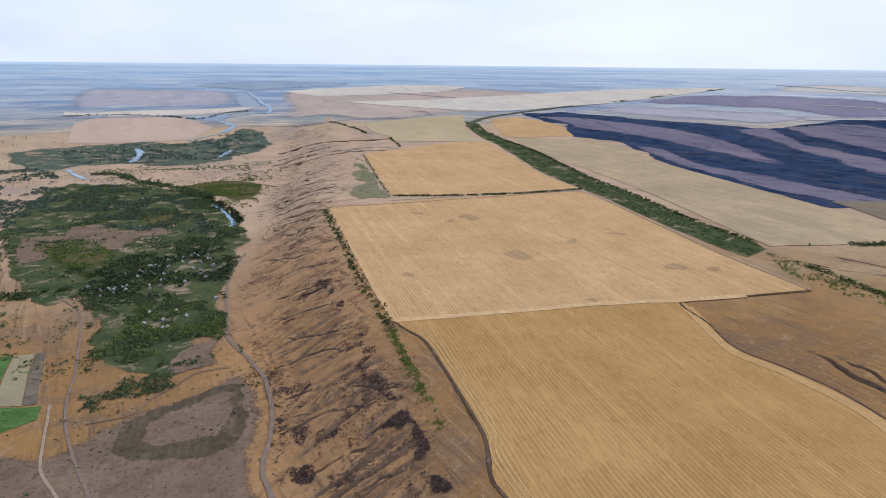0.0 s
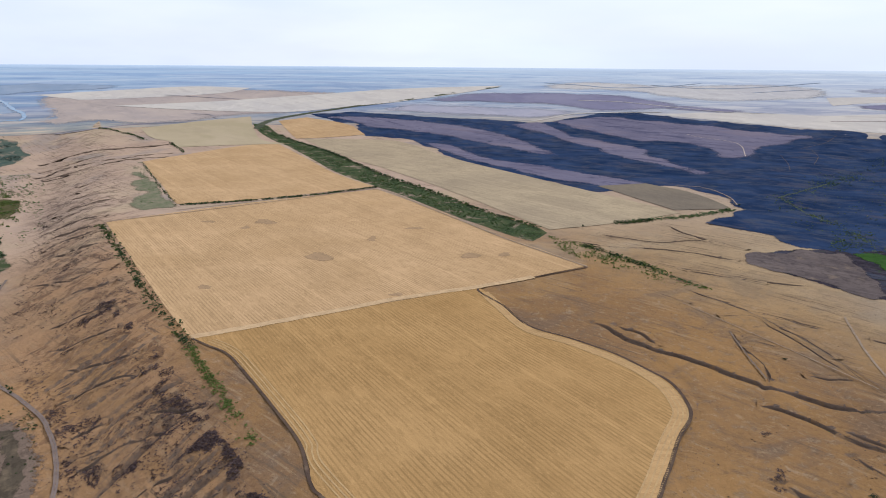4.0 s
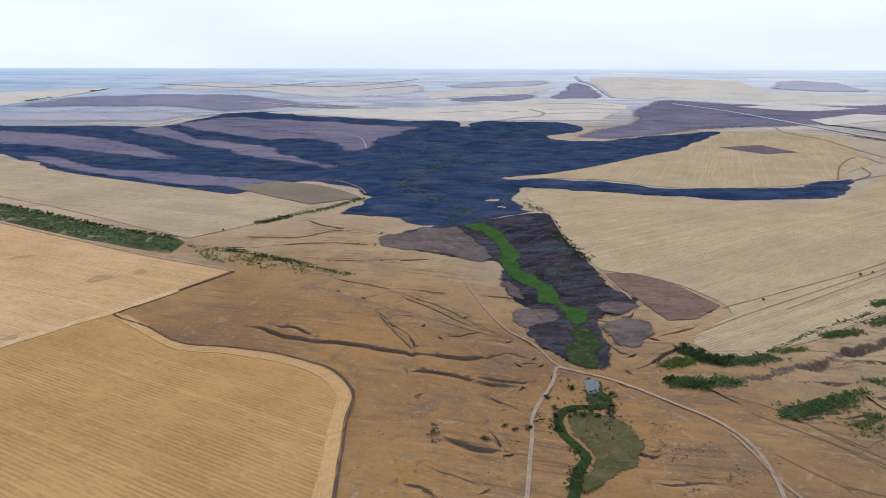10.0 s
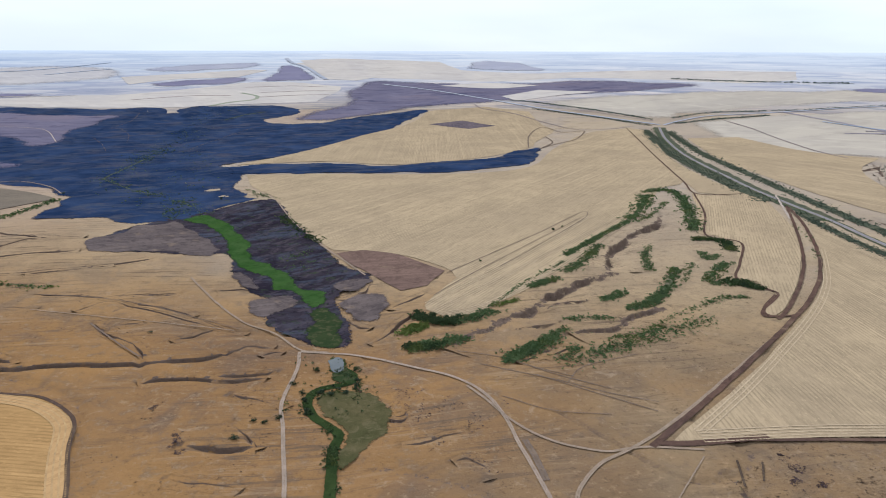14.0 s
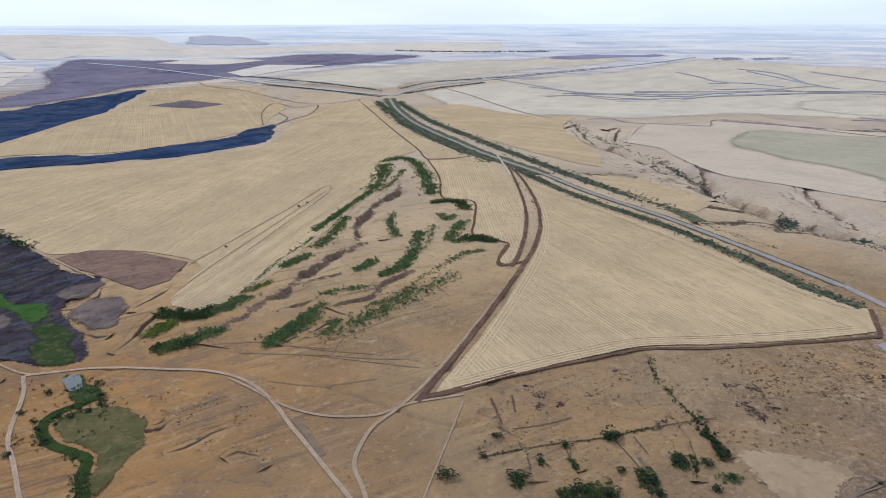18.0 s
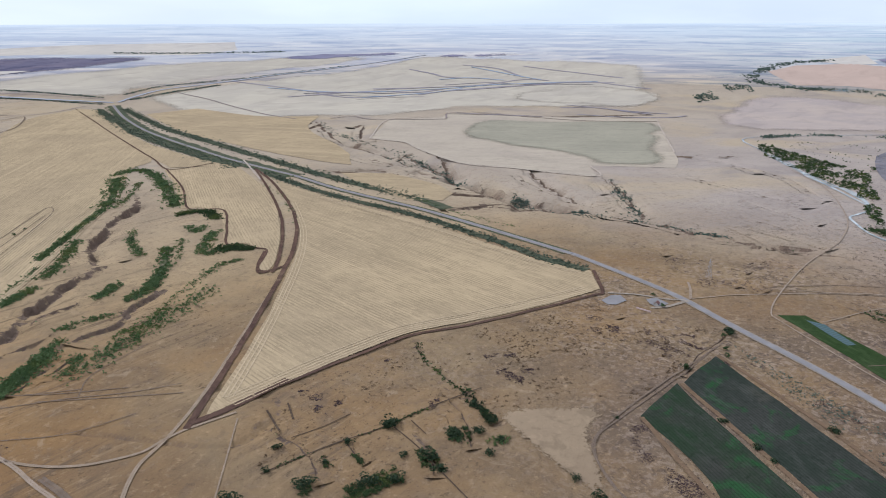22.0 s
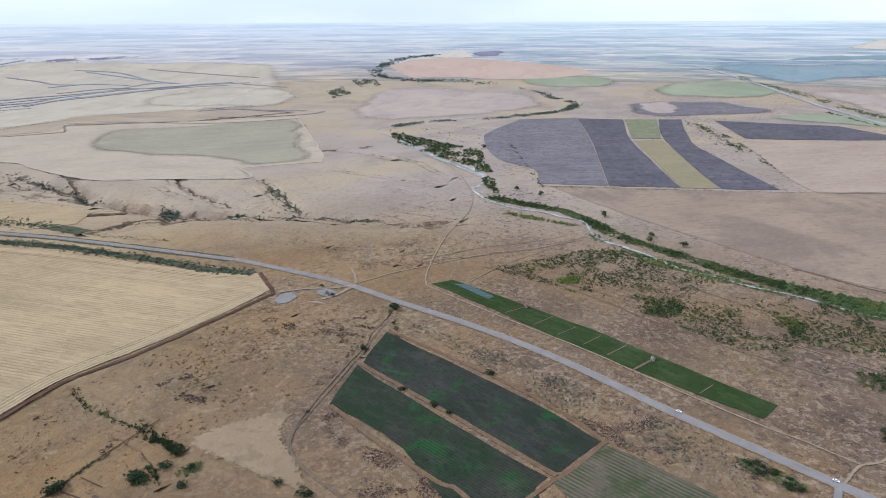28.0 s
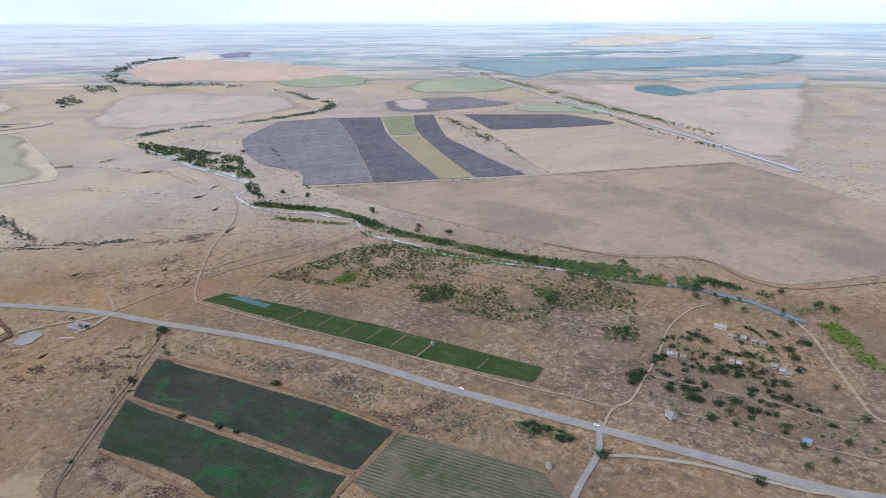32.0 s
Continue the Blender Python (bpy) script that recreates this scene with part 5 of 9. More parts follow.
track("eroded_edge", [(977, 2557), (1165, 2544), (1344, 2502), (1455, 2388), (1619, 2405)], far_land('gully'), 17, 3, 'dark eroded gully line with painted shade')
track("eroded_edge", [(1102, 2568), (1180, 2421), (1341, 2361)], far_land('gully'), 17, 3, 'dark eroded gully line with painted shade')
track("eroded_edge", [(1349, 2561), (1553, 2466), (1766, 2390), (2009, 2387), (2069, 2294)], far_land('gully'), 17, 3, 'dark eroded gully line with painted shade')
track("eroded_edge", [(1588, 2358), (1809, 2305), (2074, 2207), (2246, 2076)], far_land('gully'), 17, 3, 'dark eroded gully line with painted shade')
track("eroded_edge", [(1725, 2895), (1752, 2743), (1762, 2625), (1900, 2499)], far_land('gully'), 17, 3, 'dark eroded gully line with painted shade')
track("eroded_edge", [(2007, 2860), (2089, 2675), (2045, 2432)], far_land('gully'), 17, 3, 'dark eroded gully line with painted shade')
track("eroded_edge", [(2233, 2664), (2303, 2365), (2355, 2128)], far_land('gully'), 17, 3, 'dark eroded gully line with painted shade')
track("eroded_edge", [(1625, 1737), (1724, 1680), (1737, 1547), (1749, 1447)], far_land('gully'), 17, 3, 'dark eroded gully line with painted shade')
track("eroded_edge", [(2197, 2136), (2221, 1975), (2242, 1876)], far_land('gully'), 17, 3, 'dark eroded gully line with painted shade')
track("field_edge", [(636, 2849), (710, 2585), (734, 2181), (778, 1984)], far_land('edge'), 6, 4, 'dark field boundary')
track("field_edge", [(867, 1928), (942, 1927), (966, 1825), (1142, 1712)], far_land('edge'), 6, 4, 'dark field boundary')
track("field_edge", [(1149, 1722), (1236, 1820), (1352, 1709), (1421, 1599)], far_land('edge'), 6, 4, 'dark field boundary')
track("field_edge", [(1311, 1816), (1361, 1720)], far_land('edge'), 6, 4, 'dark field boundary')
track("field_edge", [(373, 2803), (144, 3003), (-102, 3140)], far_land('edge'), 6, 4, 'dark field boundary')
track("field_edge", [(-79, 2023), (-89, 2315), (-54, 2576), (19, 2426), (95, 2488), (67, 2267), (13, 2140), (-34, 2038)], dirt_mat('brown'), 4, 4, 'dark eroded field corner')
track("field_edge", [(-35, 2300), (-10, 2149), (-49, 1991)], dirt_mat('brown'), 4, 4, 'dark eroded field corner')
track("field_edge", [(-377, 3154), (-324, 3039), (-182, 2927), (-35, 2694), (97, 2526), (290, 2672)], far_land('edge'), 6, 4, 'thin field boundary')
track("highway_branch", [(385, 2708), (283, 2794), (75, 2961), (-124, 3115), (-310, 3272), (-627, 3487), (-918, 3609)], far_land('road'), 16, 5, 'far grey asphalt road')
track("highway_branch", [(398, 2705), (492, 2834), (633, 2941), (907, 3012), (1177, 3081), (1486, 3123), (1790, 3172), (2011, 3215)], far_land('road'), 12, 5, 'far grey asphalt road')
field("far_land", [(1338, 3520), (1606, 3572), (2033, 3328), (2316, 3224), (2680, 2941), (2726, 2809), (2359, 2987), (2053, 3153), (1766, 3421)], far_land('violet'), 2, 'far violet strip')
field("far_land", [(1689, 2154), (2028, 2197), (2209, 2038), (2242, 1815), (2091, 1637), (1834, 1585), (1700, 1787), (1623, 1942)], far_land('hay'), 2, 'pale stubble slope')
track("eroded_edge", [(1700, 1787), (1732, 1652), (1762, 1523), (1796, 1429)], far_land('gully'), 13, 3, 'dark eroded gully line with painted shade')
track("eroded_edge", [(1550, 1578), (1626, 1453), (1724, 1371), (1806, 1366)], far_land('gully'), 13, 3, 'dark eroded gully line with painted shade')
track("eroded_edge", [(1424, 1599), (1245, 1816)], far_land('gully'), 13, 3, 'dark eroded gully line with painted shade')
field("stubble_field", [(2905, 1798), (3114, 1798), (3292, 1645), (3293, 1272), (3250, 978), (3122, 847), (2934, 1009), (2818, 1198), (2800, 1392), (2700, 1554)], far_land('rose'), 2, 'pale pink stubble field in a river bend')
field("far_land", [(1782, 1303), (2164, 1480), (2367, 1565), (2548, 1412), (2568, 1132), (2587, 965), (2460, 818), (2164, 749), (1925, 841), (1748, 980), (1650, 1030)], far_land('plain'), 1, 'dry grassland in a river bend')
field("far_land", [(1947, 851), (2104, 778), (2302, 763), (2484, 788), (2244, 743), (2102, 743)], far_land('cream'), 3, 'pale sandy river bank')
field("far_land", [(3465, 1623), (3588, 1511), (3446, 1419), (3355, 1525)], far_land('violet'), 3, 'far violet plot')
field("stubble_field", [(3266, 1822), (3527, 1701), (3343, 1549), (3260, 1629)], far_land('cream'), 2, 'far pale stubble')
field("far_wood", [(3418, 460), (3620, 300), (3643, 20), (3709, -498), (3704, -1294), (3366, -1186), (3312, -799), (3268, -494), (3197, -157), (3024, 10), (3138, 158)], far_land('teal'), 2, 'far green woodland with painted blue haze')
field("far_wood", [(3706, 106), (3844, -93), (3869, -517), (3802, -905), (3760, -504), (3683, -146)], far_land('teal'), 2, 'far green woodland with painted blue haze')
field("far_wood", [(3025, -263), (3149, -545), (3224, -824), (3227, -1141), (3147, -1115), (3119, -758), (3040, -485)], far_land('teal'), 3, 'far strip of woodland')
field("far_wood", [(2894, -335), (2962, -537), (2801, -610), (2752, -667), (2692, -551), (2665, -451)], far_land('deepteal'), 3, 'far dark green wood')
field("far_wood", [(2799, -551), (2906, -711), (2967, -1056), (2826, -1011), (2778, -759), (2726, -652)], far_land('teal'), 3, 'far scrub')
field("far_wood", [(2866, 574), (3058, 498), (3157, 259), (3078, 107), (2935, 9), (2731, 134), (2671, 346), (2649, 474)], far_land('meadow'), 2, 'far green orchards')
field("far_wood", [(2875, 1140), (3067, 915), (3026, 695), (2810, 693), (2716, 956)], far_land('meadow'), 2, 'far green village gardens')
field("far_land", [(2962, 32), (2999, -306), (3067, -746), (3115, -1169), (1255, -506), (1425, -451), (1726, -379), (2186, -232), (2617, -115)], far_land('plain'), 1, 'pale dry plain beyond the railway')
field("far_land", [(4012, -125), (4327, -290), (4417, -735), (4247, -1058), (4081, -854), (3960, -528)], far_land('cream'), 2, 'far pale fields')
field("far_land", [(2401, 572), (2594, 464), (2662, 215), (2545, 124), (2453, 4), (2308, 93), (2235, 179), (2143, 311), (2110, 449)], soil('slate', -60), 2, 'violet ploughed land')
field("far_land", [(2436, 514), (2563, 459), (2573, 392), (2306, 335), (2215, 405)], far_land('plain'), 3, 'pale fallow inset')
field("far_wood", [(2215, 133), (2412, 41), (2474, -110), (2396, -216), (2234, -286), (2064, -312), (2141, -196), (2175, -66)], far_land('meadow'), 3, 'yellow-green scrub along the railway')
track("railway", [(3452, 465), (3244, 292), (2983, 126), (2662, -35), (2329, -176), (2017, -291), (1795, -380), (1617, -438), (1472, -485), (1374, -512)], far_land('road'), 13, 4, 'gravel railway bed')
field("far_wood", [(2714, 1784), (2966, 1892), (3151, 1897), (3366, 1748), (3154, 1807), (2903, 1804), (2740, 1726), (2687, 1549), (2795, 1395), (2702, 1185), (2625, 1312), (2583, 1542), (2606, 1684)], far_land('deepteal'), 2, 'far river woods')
field("valley_floor", [(-1906, -664), (-1908, -588), (-1900, -495), (-1822, -387), (-1726, -294), (-1592, -227), (-1439, -170), (-1292, -140), (-1190, -136), (-1108, -145), (-978, -137), (-885, -132), (-821, -122), (-807, -135), (-773, -155), (-727, -125), (-700, -159), (-694, -210), (-731, -252), (-810, -277), (-927, -314), (-958, -330), (-948, -392), (-1416, -617)], reed_mat('wood'), 1, 'shaded green floor of the valley wood')
field("valley_floor", [(-2553, -1037), (-2647, -903), (-2720, -819), (-2757, -662), (-2755, -489), (-2877, -384), (-3008, -334), (-2947, -219), (-2708, -195), (-2513, -268), (-2319, -317), (-2243, -469), (-2290, -605), (-2265, -721), (-2174, -836)], reed_mat('flood'), 1, 'mottled green floodplain between river bends')
field("creek_meadow", [(-1856, -361), (-1930, -269), (-1876, -164), (-1742, -147), (-1636, -189), (-1686, -238), (-1776, -314)], reed_mat('sage'), 2, 'yellow-green meadow by the river')
field("creek_meadow", [(-1499, -378), (-1555, -335), (-1497, -264), (-1438, -266), (-1412, -318), (-1440, -364)], reed_mat('sage'), 2, 'yellow-green meadow among the woods')
field("creek_meadow", [(-1202, -452), (-1234, -413), (-1235, -370), (-1145, -354), (-1118, -393)], reed_mat('sage'), 2, 'yellow-green meadow among the woods')
field("dry_clearing", [(-1413, -504), (-1427, -451), (-1372, -378), (-1390, -304), (-1332, -278), (-1305, -334), (-1272, -389), (-1283, -445)], ground_mat('dust'), 2, 'dry clearing in the valley')
field("dry_clearing", [(-693, -179), (-756, -181), (-789, -151), (-794, -127), (-741, -121), (-706, -99), (-700, -137)], ground_mat('dust'), 2, 'dry clearing in the orchards')
track("river", [(-3870, -370), (-3709, -313), (-3571, -279), (-3476, -242), (-3372, -224), (-3290, -239)], water_mat('sky'), 16, 3, 'winding river', steps=3)
track("river", [(-3303, -240), (-3292, -307), (-3232, -366), (-3188, -419)], water_mat('sky'), 9, 3, 'winding river', steps=3)
track("river", [(-3177, -450), (-3120, -405), (-3040, -361), (-2966, -369), (-2917, -393)], water_mat('sky'), 22, 3, 'winding river', steps=3)
track("river", [(-2916, -389), (-2867, -424), (-2810, -467), (-2774, -507)], water_mat('sky'), 9, 3, 'winding river', steps=3)
track("river", [(-2618, -316), (-2538, -333), (-2420, -344)], water_mat('sky'), 15, 3, 'river bend among trees', steps=3)
track("river", [(-2644, -659), (-2530, -619), (-2386, -603), (-2316, -599)], water_mat('sky'), 26, 3, 'river bend among trees', steps=3)
track("river", [(-2189, -744), (-2075, -686), (-1984, -629)], water_mat('sky'), 10, 3, 'river bend among trees', steps=3)
track("river", [(-1636, -261), (-1536, -220), (-1464, -194), (-1407, -180), (-1372, -183)], water_mat('sky'), 7.5, 3, 'river bend among trees', steps=3)
track("burn_regrowth_strip", [(-1279, 2521), (-1261, 2665), (-1213, 2758)], reed_mat('burn'), 30, 2, 'dull green regrowth along the burnt creek')
track("burn_track", [(-1238, 1277), (-1197, 1272), (-1141, 1295), (-1060, 1266), (-975, 1201)], dirt_mat('brown'), 2.8, 3, 'faint pale track through the burn')
track("burn_track", [(-1090, 1698), (-1061, 1800), (-895, 1752)], dirt_mat('brown'), 3.9, 3, 'faint pale track through the burn')
track("burn_track", [(-1044, 1833), (-1075, 2092), (-1102, 2384), (-1061, 2516)], dirt_mat('brown'), 5.0, 3, 'faint pale track through the burn')
track("burn_track", [(-1498, 2032), (-1348, 1867), (-1251, 1746)], dirt_mat('brown'), 3.3, 3, 'faint pale track through the burn')
track("burn_track", [(-1526, 2228), (-1432, 2129), (-1309, 1932)], dirt_mat('brown'), 3.3, 3, 'faint pale track through the burn')
track("burn_track", [(-1663, 2567), (-1591, 2398), (-1564, 2227)], dirt_mat('brown'), 4.4, 3, 'faint pale track through the burn')
field("burnt_strip", [(-793, 1560), (-707, 1611), (-601, 1655), (-394, 1669), (-211, 1806), (-103, 1963), (-52, 2052), (-33, 1928), (-62, 1753), (-200, 1609), (-325, 1553), (-526, 1527), (-711, 1472)], burnt_mat(), 3, 'narrow burnt strip between stubble fields')
field("scorched_bank", [(-686, 878), (-678, 992), (-642, 1111), (-538, 1237), (-421, 1066), (-331, 933), (-271, 854), (-223, 814), (-244, 740), (-202, 650), (-197, 603), (-234, 603), (-272, 622), (-302, 642), (-330, 713), (-380, 750), (-436, 832), (-461, 878), (-533, 858), (-612, 849)], burnt_mat('plum'), 1, 'scorched dark creek bottom round the marsh')
field("scorched_bank", [(-670, 852), (-699, 894), (-677, 941), (-679, 995), (-645, 1025), (-639, 1052), (-585, 1013), (-501, 930), (-473, 887), (-498, 858), (-539, 865), (-609, 841), (-647, 841)], soil('ash', 40), 2, 'scorched grey bank above the marsh')
field("scorched_bank", [(-601, 1136), (-538, 1237), (-421, 1066), (-331, 933), (-271, 854), (-223, 814), (-228, 810), (-260, 757), (-272, 761), (-310, 784), (-373, 837), (-431, 910), (-470, 979), (-546, 1065)], burnt_mat('plum'), 2, 'scorched dark bank with scattered scrub')
field("marsh", [(-637, 1061), (-618, 1111), (-565, 1079), (-507, 1012), (-462, 964), (-418, 884), (-379, 848), (-340, 816), (-306, 774), (-273, 764), (-256, 729), (-263, 703), (-288, 716), (-317, 749), (-339, 748), (-368, 791), (-407, 819), (-461, 878), (-501, 951), (-568, 1025), (-615, 1045)], reed_mat('green'), 3, 'bright green reed marsh in the creek bottom')
field("marsh", [(-275, 693), (-253, 711), (-228, 687), (-210, 646), (-199, 602), (-234, 603), (-254, 630), (-258, 662)], reed_mat('dull'), 3, 'dull green sedge at the head of the creek')
field("scorched_bank", [(-351, 711), (-308, 744), (-287, 705), (-309, 657), (-337, 676)], soil('ash', 40), 3, 'ash-grey bare patch')
field("scorched_bank", [(-430, 820), (-392, 807), (-354, 754), (-380, 750)], soil('ash', 40), 3, 'ash-grey bare patch')
field("scorched_bank", [(-247, 731), (-206, 762), (-179, 732), (-183, 668), (-205, 665), (-230, 692)], soil('ash', 40), 3, 'ash-grey bare patch')
field("scorched_bank", [(-270, 794), (-227, 807), (-216, 791), (-230, 757), (-260, 757)], soil('ash', 40), 4, 'ash-grey bare patch')
field("creek_meadow", [(-190, 517), (-159, 518), (-134, 506), (-118, 484), (-115, 459), (-123, 430), (-137, 402), (-140, 393), (-150, 420), (-151, 448), (-165, 462), (-182, 474), (-193, 495)], reed_mat('sage'), 1, 'sage-green meadow in a bend of the creek')
track("creek_reeds", [(-189, 561), (-173, 549), (-171, 532), (-193, 519), (-198, 496), (-184, 472), (-166, 459), (-154, 448), (-153, 428), (-147, 404), (-142, 388), (-114, 299)], reed_mat('creek'), 9, 2, 'winding green creek bed')
track("dirt_track", [(436, 1425), (420, 1331), (400, 1214)], dirt_mat('light'), 4.5, 4, 'pale dirt turn-off at the highway')
field("stubble_field", [(-699, 1460), (-521, 1513), (-196, 1580), (-58, 1712), (-11, 1985), (102, 2417), (254, 2613), (271, 1869), (281, 1556), (218, 1457), (179, 1304), (117, 1139), (43, 952), (0, 854), (-43, 765), (-76, 708), (-110, 686), (-134, 706), (-138, 733), (-118, 821), (-140, 864), (-214, 912), (-301, 920), (-335, 942), (-428, 1061), (-528, 1223), (-562, 1274), (-633, 1348)], stubble('straw', 68), 2, 'large pale stubble field with combine rows')
field("stubble_field", [(-780, 1581), (-714, 1786), (-645, 2230), (-561, 2659), (-547, 2946), (-321, 3091), (-120, 2980), (-52, 2637), (-9, 2469), (-64, 2152), (-75, 2024), (-211, 1806), (-396, 1677), (-593, 1678)], stubble('straw', 100), 2, 'pale stubble field above the burn')
field("ploughed_field", [(-485, 2617), (-371, 2736), (-226, 2611), (-317, 2497)], soil('mauve', 100), 3, 'small brown ploughed patch')
field("ploughed_field", [(-304, 906), (-268, 925), (-213, 910), (-138, 850), (-148, 787), (-179, 764), (-219, 809), (-264, 855)], soil('russet', 20), 3, 'red-brown ploughed corner of the stubble field')
field("stubble_field", [(253, 2626), (309, 2582), (308, 1902), (341, 1610), (391, 1390), (289, 1428), (275, 1707)], stubble('straw', 68), 2, 'pale stubble strip beside the highway')
field("stubble_field", [(274, 1414), (406, 1398), (385, 1146), (344, 978), (304, 863), (265, 776), (245, 745), (236, 762), (269, 823), (257, 864), (232, 876), (270, 1023), (255, 1085), (230, 1093), (260, 1267)], stubble('straw', 80), 2, 'curved strip of pale stubble')
field("stubble_field", [(423, 1198), (449, 1037), (483, 898), (510, 782), (524, 676), (538, 590), (559, 533), (526, 487), (451, 486), (362, 496), (297, 507), (249, 502), (192, 494), (142, 480), (96, 470), (118, 501), (171, 579), (236, 682), (297, 788), (344, 893), (387, 1038)], stubble('straw', -80), 2, 'large triangular pale stubble field')
field("stubble_field", [(554, 1198), (632, 1137), (656, 1018), (640, 940), (600, 911), (550, 948), (542, 1098)], stubble('straw', -35), 2, 'small golden stubble field past the highway')
field("stubble_field", [(426, 2366), (602, 2427), (698, 2134), (856, 1991), (729, 1773), (670, 1424), (607, 1259), (557, 1351), (497, 1565), (434, 1891)], stubble('straw', -50), 2, 'pale stubble field past the highway')
field("weedy_ground", [(1220, 1641), (1382, 1552), (1629, 1317), (1347, 1056), (1140, 878), (997, 978), (1034, 1074), (1017, 1225), (983, 1397), (1013, 1510)], stubble('sedge', -40), 3, 'grey-green fallow field')
field("fallow_field", [(788, 1525), (996, 1799), (1151, 1753), (1236, 1827), (1446, 1572), (1660, 1360), (1406, 1114), (1216, 930), (1131, 868), (1009, 984), (944, 900), (867, 1048), (803, 1148), (817, 1333), (836, 1433)], stubble('dry', -40), 1, 'pale dry grassland field')
field("vegetable_field", [(496, 318), (477, 261), (455, 187), (430, 122), (416, 92), (375, 104), (369, 108), (381, 147), (403, 211), (435, 303)], crop('slate'), 1, 'dark slate-green vegetable field')
field("vegetable_field", [(429, 306), (408, 250), (380, 170), (361, 112), (347, 116), (270, 51), (264, 95), (344, 212), (367, 289)], crop('green'), 1, 'dark green vegetable field with weedy patches')
field("vegetable_field", [(414, 87), (404, 48), (382, -15), (366, -23), (285, -64), (279, -14), (358, 109), (370, 103)], crop('rows'), 1, 'vegetable field with thin green rows')
field("irrigated_field", [(622, 338), (645, 323), (623, 245), (592, 146), (565, 83), (524, -16), (499, -8), (519, 56), (543, 127), (576, 215), (603, 282)], crop('lush'), 1, 'long green irrigated plot')
field("film_covered_plot", [(635, 318), (640, 300), (621, 260), (613, 264)], film_mat(), 2, 'bluish film over seedbeds')
field("sand_clearing", [(277, 355), (286, 356), (313, 346), (359, 314), (344, 303), (329, 297), (317, 286), (304, 262), (286, 238), (252, 140), (270, 246), (271, 273), (272, 302), (274, 328)], ground_mat('sand'), 1, 'bare sandy clearing')
field("ploughed_field", [(1585, 702), (1896, 728), (2006, 591), (1635, 444), (1183, 285), (1144, 403), (1261, 451), (1332, 560)], soil('slate', -60), 2, 'grey ploughed field')
field("ploughed_field", [(1995, 585), (2032, 458), (1671, 353), (1235, 169), (1180, 282), (1637, 442)], soil('plum', -60), 2, 'dark plum ploughed strip')
field("crop_strip", [(2034, 454), (2074, 371), (1721, 293), (1690, 354)], crop('sage'), 2, 'green crop strip')
field("crop_strip", [(1665, 347), (1697, 286), (1259, 106), (1232, 165)], stubble('lime', -60), 2, 'pale lime crop strip')
field("ploughed_field", [(2077, 365), (2106, 308), (1706, 219), (1565, 155), (1292, 11), (1256, 103), (1708, 283)], soil('plum', -60), 2, 'dark plum ploughed strip')
field("fallow_field", [(1133, 374), (1273, 11), (1353, -175), (1455, -413), (1337, -464), (1204, -513), (1099, -545), (799, -411), (753, -292), (766, -259), (836, -212), (832, -116), (865, -18), (970, 149), (1057, 274)], stubble('rose', -50), 1, 'brownish-rose fallow field by the river')
field("fallow_field", [(1797, 108), (1899, -176), (1716, -323), (1569, -431), (1462, -422), (1304, -42), (1395, 2), (1561, 55)], stubble('rosepale', -50), 1, 'pale rose fallow field')
field("ploughed_field", [(2123, 216), (2153, -95), (1990, -230), (1930, -178), (1816, 110)], soil('plum', -50), 2, 'dark plum ploughed field')
field("green_plot", [(-775, -392), (-771, -344), (-687, -325), (-679, -350)], crop('bright'), 1, 'bright green crop plot')
field("crop_strip", [(-772, -343), (-775, -324), (-646, -287), (-646, -335), (-672, -347), (-687, -323)], stubble('lime', 60), 1, 'pale straw strip plot')
field("ploughed_field", [(-775, -323), (-778, -313), (-649, -274), (-646, -286)], soil('dun', 60), 1, 'grey-brown furrowed strip')
field("green_plot", [(-643, -334), (-643, -268), (-616, -263), (-577, -305)], crop('bright'), 1, 'bright green crop plot')
field("village_ground", [(-567, -300), (-558, -245), (-581, -217), (-627, -181), (-655, -135), (-701, -96), (-640, -62), (-561, -52), (-500, -54), (-343, -17), (-349, -32), (-388, -221)], ground_mat('dust'), 0.5, 'dusty grey-pink ground on the valley floor')
field("dry_oxbow", [(-549, -187), (-580, -188), (-611, -176), (-627, -156), (-647, -129), (-666, -106), (-663, -87), (-624, -73), (-580, -69), (-544, -78), (-528, -98), (-523, -123), (-528, -157)], soil('mud', 5), 1, 'dark dried-up oxbow mud')
field("bare_clearing", [(-564, -165), (-593, -167), (-609, -152), (-630, -127), (-648, -107), (-640, -94), (-597, -86), (-563, -94), (-550, -115), (-546, -140), (-550, -154)], ground_mat('dust'), 2, 'dusty island inside the dry oxbow')
track("river", [(2317, 696), (2147, 693), (1991, 749), (1886, 846), (1728, 936), (1628, 991), (1546, 999), (1445, 884), (1339, 759), (1247, 621), (1204, 562), (1144, 507), (1397, 822), (1367, 771), (1276, 684), (1233, 618), (1226, 579), (1176, 526), (1122, 492), (1076, 484), (1046, 484), (1011, 456), (980, 424), (967, 395), (960, 364), (962, 329), (949, 298), (940, 260), (915, 243), (882, 228), (861, 205), (852, 181), (833, 147), (815, 122), (798, 98), (791, 62), (776, 28), (770, -12), (761, -44), (749, -74), (739, -115)], water_mat('silt'), 3.6, 3, 'narrow river between wooded banks', steps=3)
track("river", [(739, -115), (729, -154), (723, -181), (712, -201), (704, -218), (689, -237), (670, -249), (645, -272)], water_mat('deep'), 6.5, 3, 'blue river bend', steps=3)
field("pond", [(-203, 575), (-197, 583), (-186, 563), (-188, 550), (-196, 558)], water_mat('dull'), 3, 'small dark pond')
